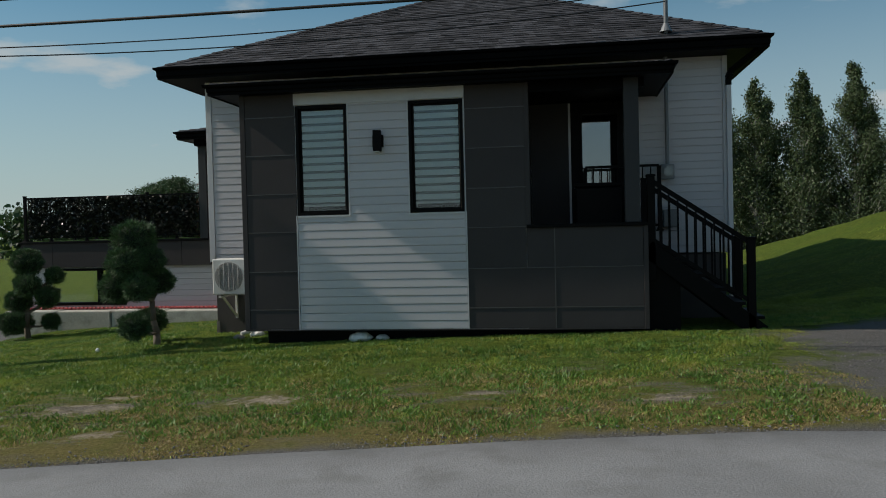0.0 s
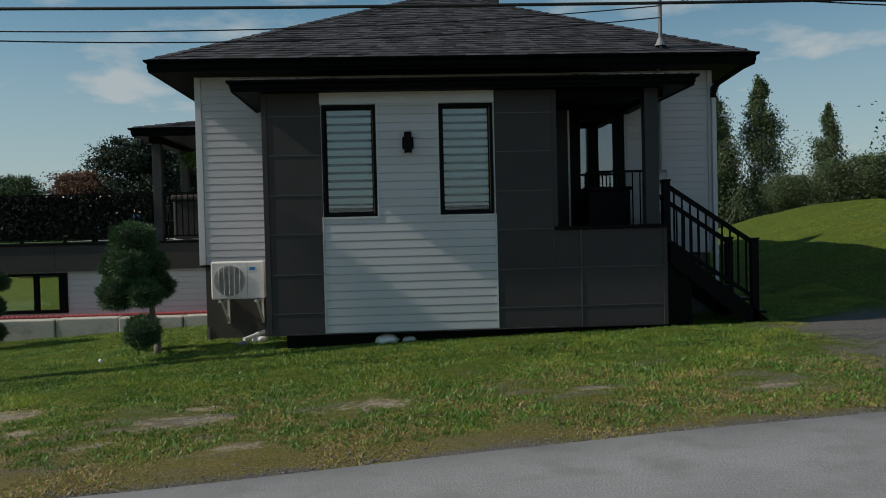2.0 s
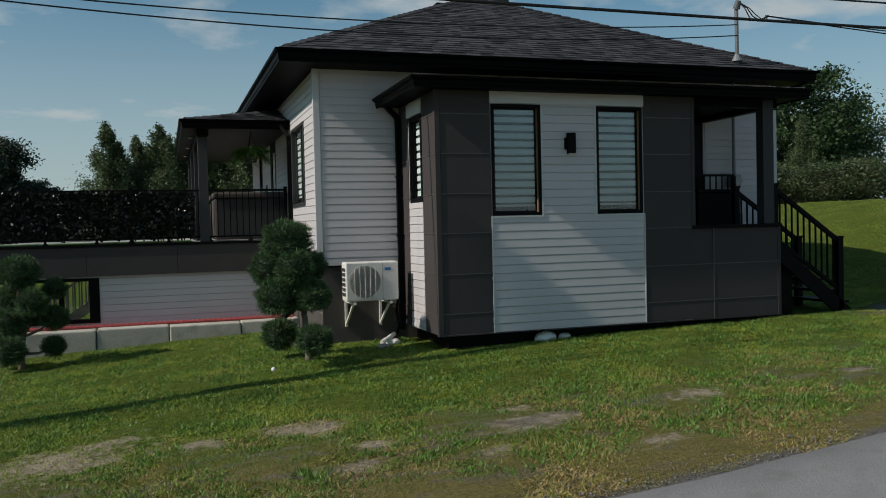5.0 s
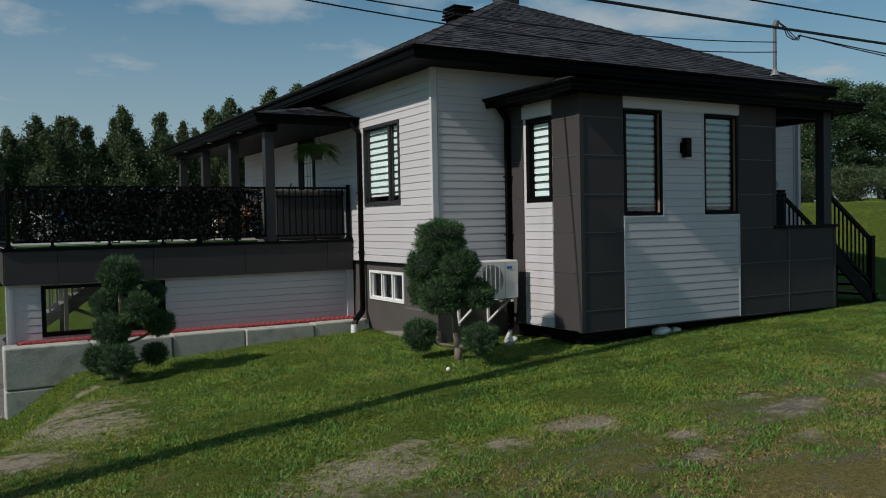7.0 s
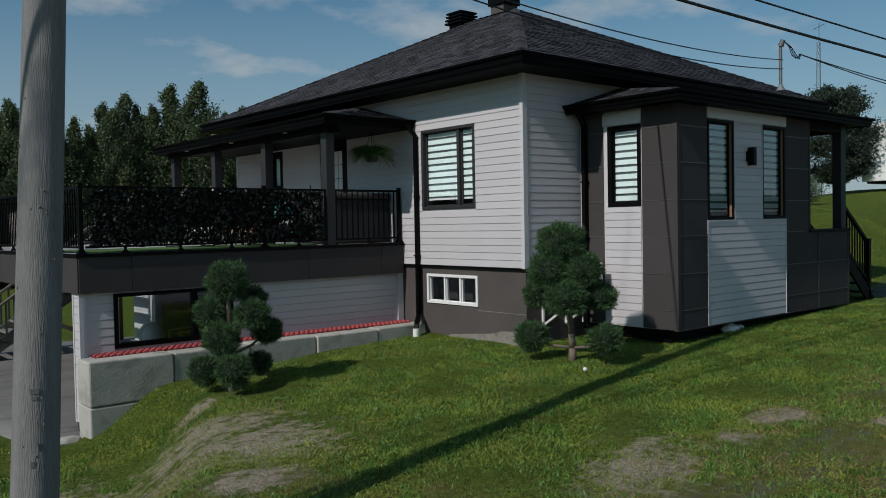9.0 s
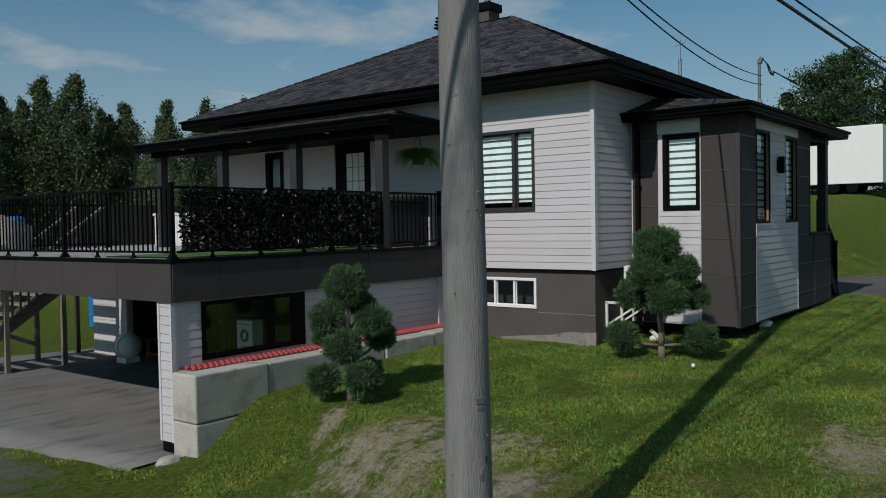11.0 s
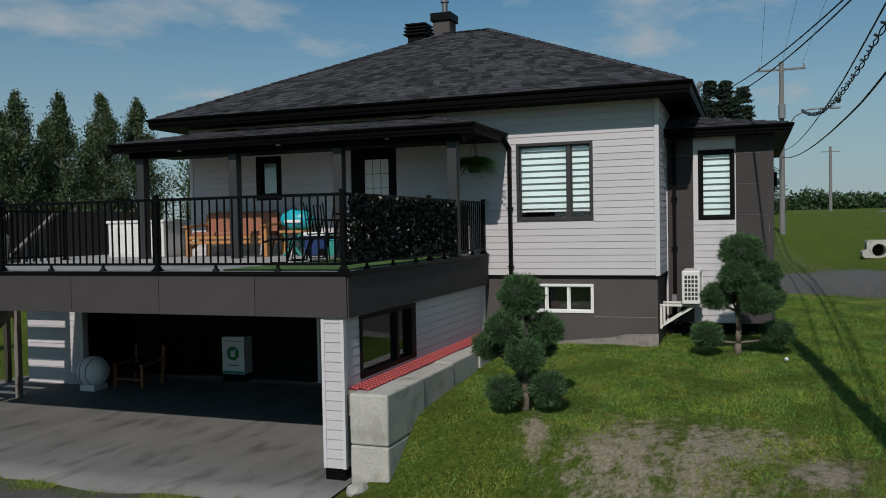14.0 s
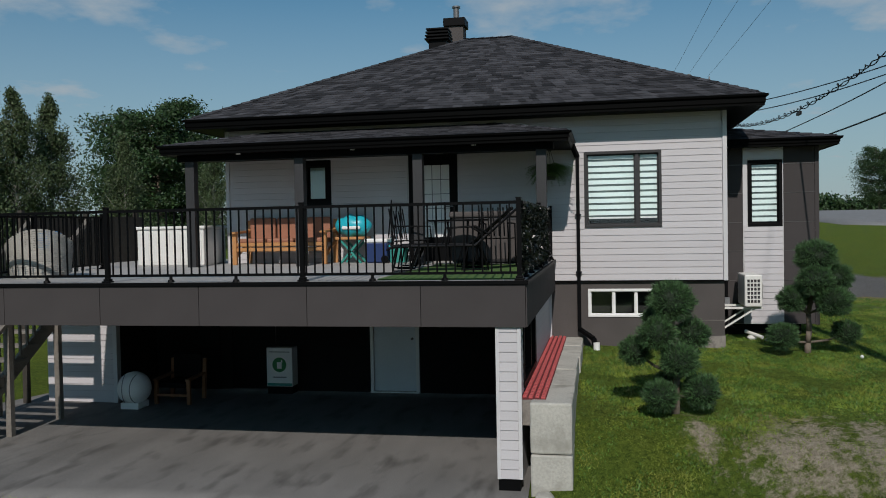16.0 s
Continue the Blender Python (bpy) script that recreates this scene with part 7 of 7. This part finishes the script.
def lawn(n, x0, x1, y0, y1, dry):
    """Blades of grass over a stretch of the lawn, thinner on bare patches."""
    x, y = rngg.uniform(x0, x1, n), rngg.uniform(y0, y1, n)
    wob = np.sin(x * 2.1 + 1.3 * np.sin(y * 1.7)) + np.sin(y * 2.9 + 1.1 * np.sin(x * 2.3)) + 0.8 * np.sin(x * 6.3 + y * 4.1) + 0.6 * np.sin(y * 7.7 - x * 3.3)
    edge_y = np.interp(x, [-14, -12, -4.3, 2.4, 9], [4.9, 5.05, 5.65, 6.42, 5.2])
    ok = y > edge_y + 0.04 + 0.07 * (wob + 1)
    ok &= ~((x > AX0 - 0.0) & (x < AX1 + 1.3) & (y > AY + 0.1)) & ~((x > WX) & (x < EX) & (y > SY))
    ok &= ~((x < WX + 0.1) & (y > 15.13))
    ok &= ~((x < -11.4) & (y > 14.9))
    for sx, sy, rx, ry in ((6.6, 8.7, 4.3, 2.6), (5.4, 10.4, 3.0, 1.6), (9.5, 7.4, 4.3, 2.0)):
        ok &= ((x - sx) / rx) ** 2 + ((y - sy) / ry) ** 2 > 1 + 0.12 * wob
    thin = np.ones(n)
    for sx, sy, rx, ry in SPOTS:
        d = ((x - sx) / rx) ** 2 + ((y - sy) / ry) ** 2
        thin = np.minimum(thin, np.clip((d + 0.30 * wob - 0.10) / 1.3, 0.14, 1))
    worn = np.sin(x * 1.9 + 2.0 * np.sin(y * 3.1)) + np.sin(y * 8.3 + 1.5 * np.sin(x * 1.3)) + 0.9 * np.sin(x * 4.7 - y * 5.9)
    band = np.exp(-((y - edge_y - 1.5) / 1.0) ** 2)
    thin = thin * np.clip(1 - 0.9 * band * np.clip(worn * 0.8 - 0.1, 0, 1), 0.1, 1)
    verge2 = np.clip((y - edge_y - 1.2 + 0.55 * wob) / 2.2, 0, 1)
    share = (1 - verge2) if dry else (0.15 + 0.85 * verge2)
    ok &= rngg.uniform(0, 1, n) < thin * share
    x, y = x[ok], y[ok]
    n = len(x)
    z = ground_z(x, y)
    a = rngg.uniform(0, 6.283, n)
    h = rngg.uniform(0.009, 0.028, n) * (0.8 if dry else 1.0) * (1 + 0.35 * np.sin(x * 3.3 + 2 * np.sin(y * 2.7)))
    w = rngg.uniform(0.0035, 0.0085, n)
    clump = np.sin(x * 23 + 2 * np.sin(y * 17)) * np.sin(y * 21 + 2 * np.sin(x * 19))
    h = h * (1 + 0.5 * clump)
    lean = rngg.normal(size=(n, 2)) * 0.026
    b = np.stack([x, y, z - 0.004], 1)
    sd = np.stack([np.cos(a) * w, np.sin(a) * w, np.zeros(n)], 1)
    tip = b + np.stack([lean[:, 0], lean[:, 1], h], 1)
    return np.stack([b - sd, b + sd, tip], 1)


M["grass_dry"] = mat("dry_grass_blade", (0.36, 0.27, 0.115), 0.7, vary=0.3, scale=0.8, fine=4, bump=0, island=0.35, transl=0.25, dirt=(0.13, 0.14, 0.035))
tagged(tris("lawn_grass", np.concatenate([lawn(800000, -14.5, 5.0, 5.2, 15.3, False), lawn(60000, 1.0, 12.0, 11.0, 22.0, False)]), M["grass"]), "short green lawn grass and clover", "grass", kind="stuff")
tagged(tris("verge_grass", lawn(340000, -14.5, 7.0, 4.9, 10.0, True), M["grass_dry"]), "dry yellow-brown grass along the street", "grass", kind="stuff")
# clover and taller tufts
def tufts(count, blades, x0, x1, y0, y1, tall):
    cx2, cy2 = rngg.uniform(x0, x1, count), rngg.uniform(y0, y1, count)
    x = (cx2[:, None] + rngg.normal(size=(count, blades)) * 0.055).ravel()
    y = (cy2[:, None] + rngg.normal(size=(count, blades)) * 0.055).ravel()
    ey = np.interp(x, [-14, -12, -4.3, 2.4, 9], [4.9, 5.05, 5.65, 6.42, 5.2])
    ok = (y > ey + 0.25) & ~((x > AX0) & (y > AY + 0.05) & (x < AX1 + 1.3)) & ~((x > WX) & (y > SY)) & ~((x < WX + 0.1) & (y > 15.13)) & ~((x < -11.3) & (y > 14.6))
    for sx, sy, rx, ry in ((6.6, 8.7, 4.6, 2.8), (5.4, 10.4, 3.2, 1.8), (9.5, 7.4, 4.5, 2.2), *SPOTS):
        ok &= ((x - sx) / rx) ** 2 + ((y - sy) / ry) ** 2 > 1
    x, y = x[ok], y[ok]
    n = len(x)
    b = np.stack([x, y, ground_z(x, y)], 1)
    a = rngg.uniform(0, 6.283, n)
    sd = np.stack([np.cos(a), np.sin(a), np.zeros(n)], 1) * rngg.uniform(0.005, 0.011, n)[:, None]
    tip = b + np.stack([rngg.normal(size=n) * 0.022, rngg.normal(size=n) * 0.022, tall * rngg.uniform(0.4, 1.1, n)], 1)
    return np.stack([b - sd, b + sd, tip], 1)


M["clover"] = mat("clover_leaf", (0.105, 0.205, 0.032), 0.55, vary=0.3, scale=0.8, fine=5, bump=0, island=0.4, transl=0.25)
tagged(tris("clover", tufts(8200, 20, -14.0, 4.5, 6.3, 15.2, 0.042), M["clover"]), "dark green clover tufts in the lawn", "clover", kind="stuff")
# tufts along the driveway's edge
n = 9000
ty2 = rngg.uniform(15.2, 22.5, n)
tx2 = np.interp(ty2, [15.2, 18, 20.4, 22.5], [-11.80, -12.2, -12.15, -12.3]) + rngg.normal(size=n) * 0.10
keep = np.sin(ty2 * 3) + np.sin(ty2 * 7.3) + rngg.normal(size=n) * 0.5 > 0.55
tx2, ty2 = tx2[keep], ty2[keep]
n = len(tx2)
b = np.stack([tx2, ty2, ground_z(tx2, ty2) + 0.01], 1)
a = rngg.uniform(0, 6.283, n)
sd = np.stack([np.cos(a), np.sin(a), np.zeros(n)], 1) * 0.007
tip = b + np.stack([rngg.normal(size=n) * 0.03, rngg.normal(size=n) * 0.03, rngg.uniform(0.01, 0.045, n)], 1)
tagged(tris("edge_grass", np.stack([b - sd, b + sd, tip], 1), M["grass"]), "tufts of grass along the driveway edge", "grass", kind="stuff")

# loose stones along the street edge and on the gravel
n = 9200
x = np.concatenate([rngg.uniform(-14, 8, 3200), rngg.normal(5.4, 1.7, 6000)])
ey = np.interp(x[:3200], [-14, -12, -4.3, 2.4, 9], [4.85, 5.0, 5.6, 6.38, 4.7]) + np.abs(rngg.normal(size=3200)) * 0.22 - 0.03
y = np.concatenate([ey, rngg.normal(8.9, 1.2, 6000)])
z = ground_z(x, y)
s = rngg.uniform(0.004, 0.013, n)
octa = np.array([(1, 0, 0), (0, 1, 0), (-1, 0, 0), (0, -1, 0), (0, 0, 0.7), (0, 0, -0.7)])
V = (octa[None] * s[:, None, None] * rngg.uniform(0.6, 1.3, (n, 6, 1)) + np.stack([x, y, z + s * 0.3 + 0.012], 1)[:, None]).reshape(-1, 3)
F = [(i * 6 + a, i * 6 + b, i * 6 + c) for i in range(n) for a, b, c in ((0, 1, 4), (1, 2, 4), (2, 3, 4), (3, 0, 4), (1, 0, 5), (2, 1, 5), (3, 2, 5), (0, 3, 5))]
tagged(raw("gravel_stones", V, F, M["stone"]), "loose grey gravel along the street edge", "gravel", kind="stuff")
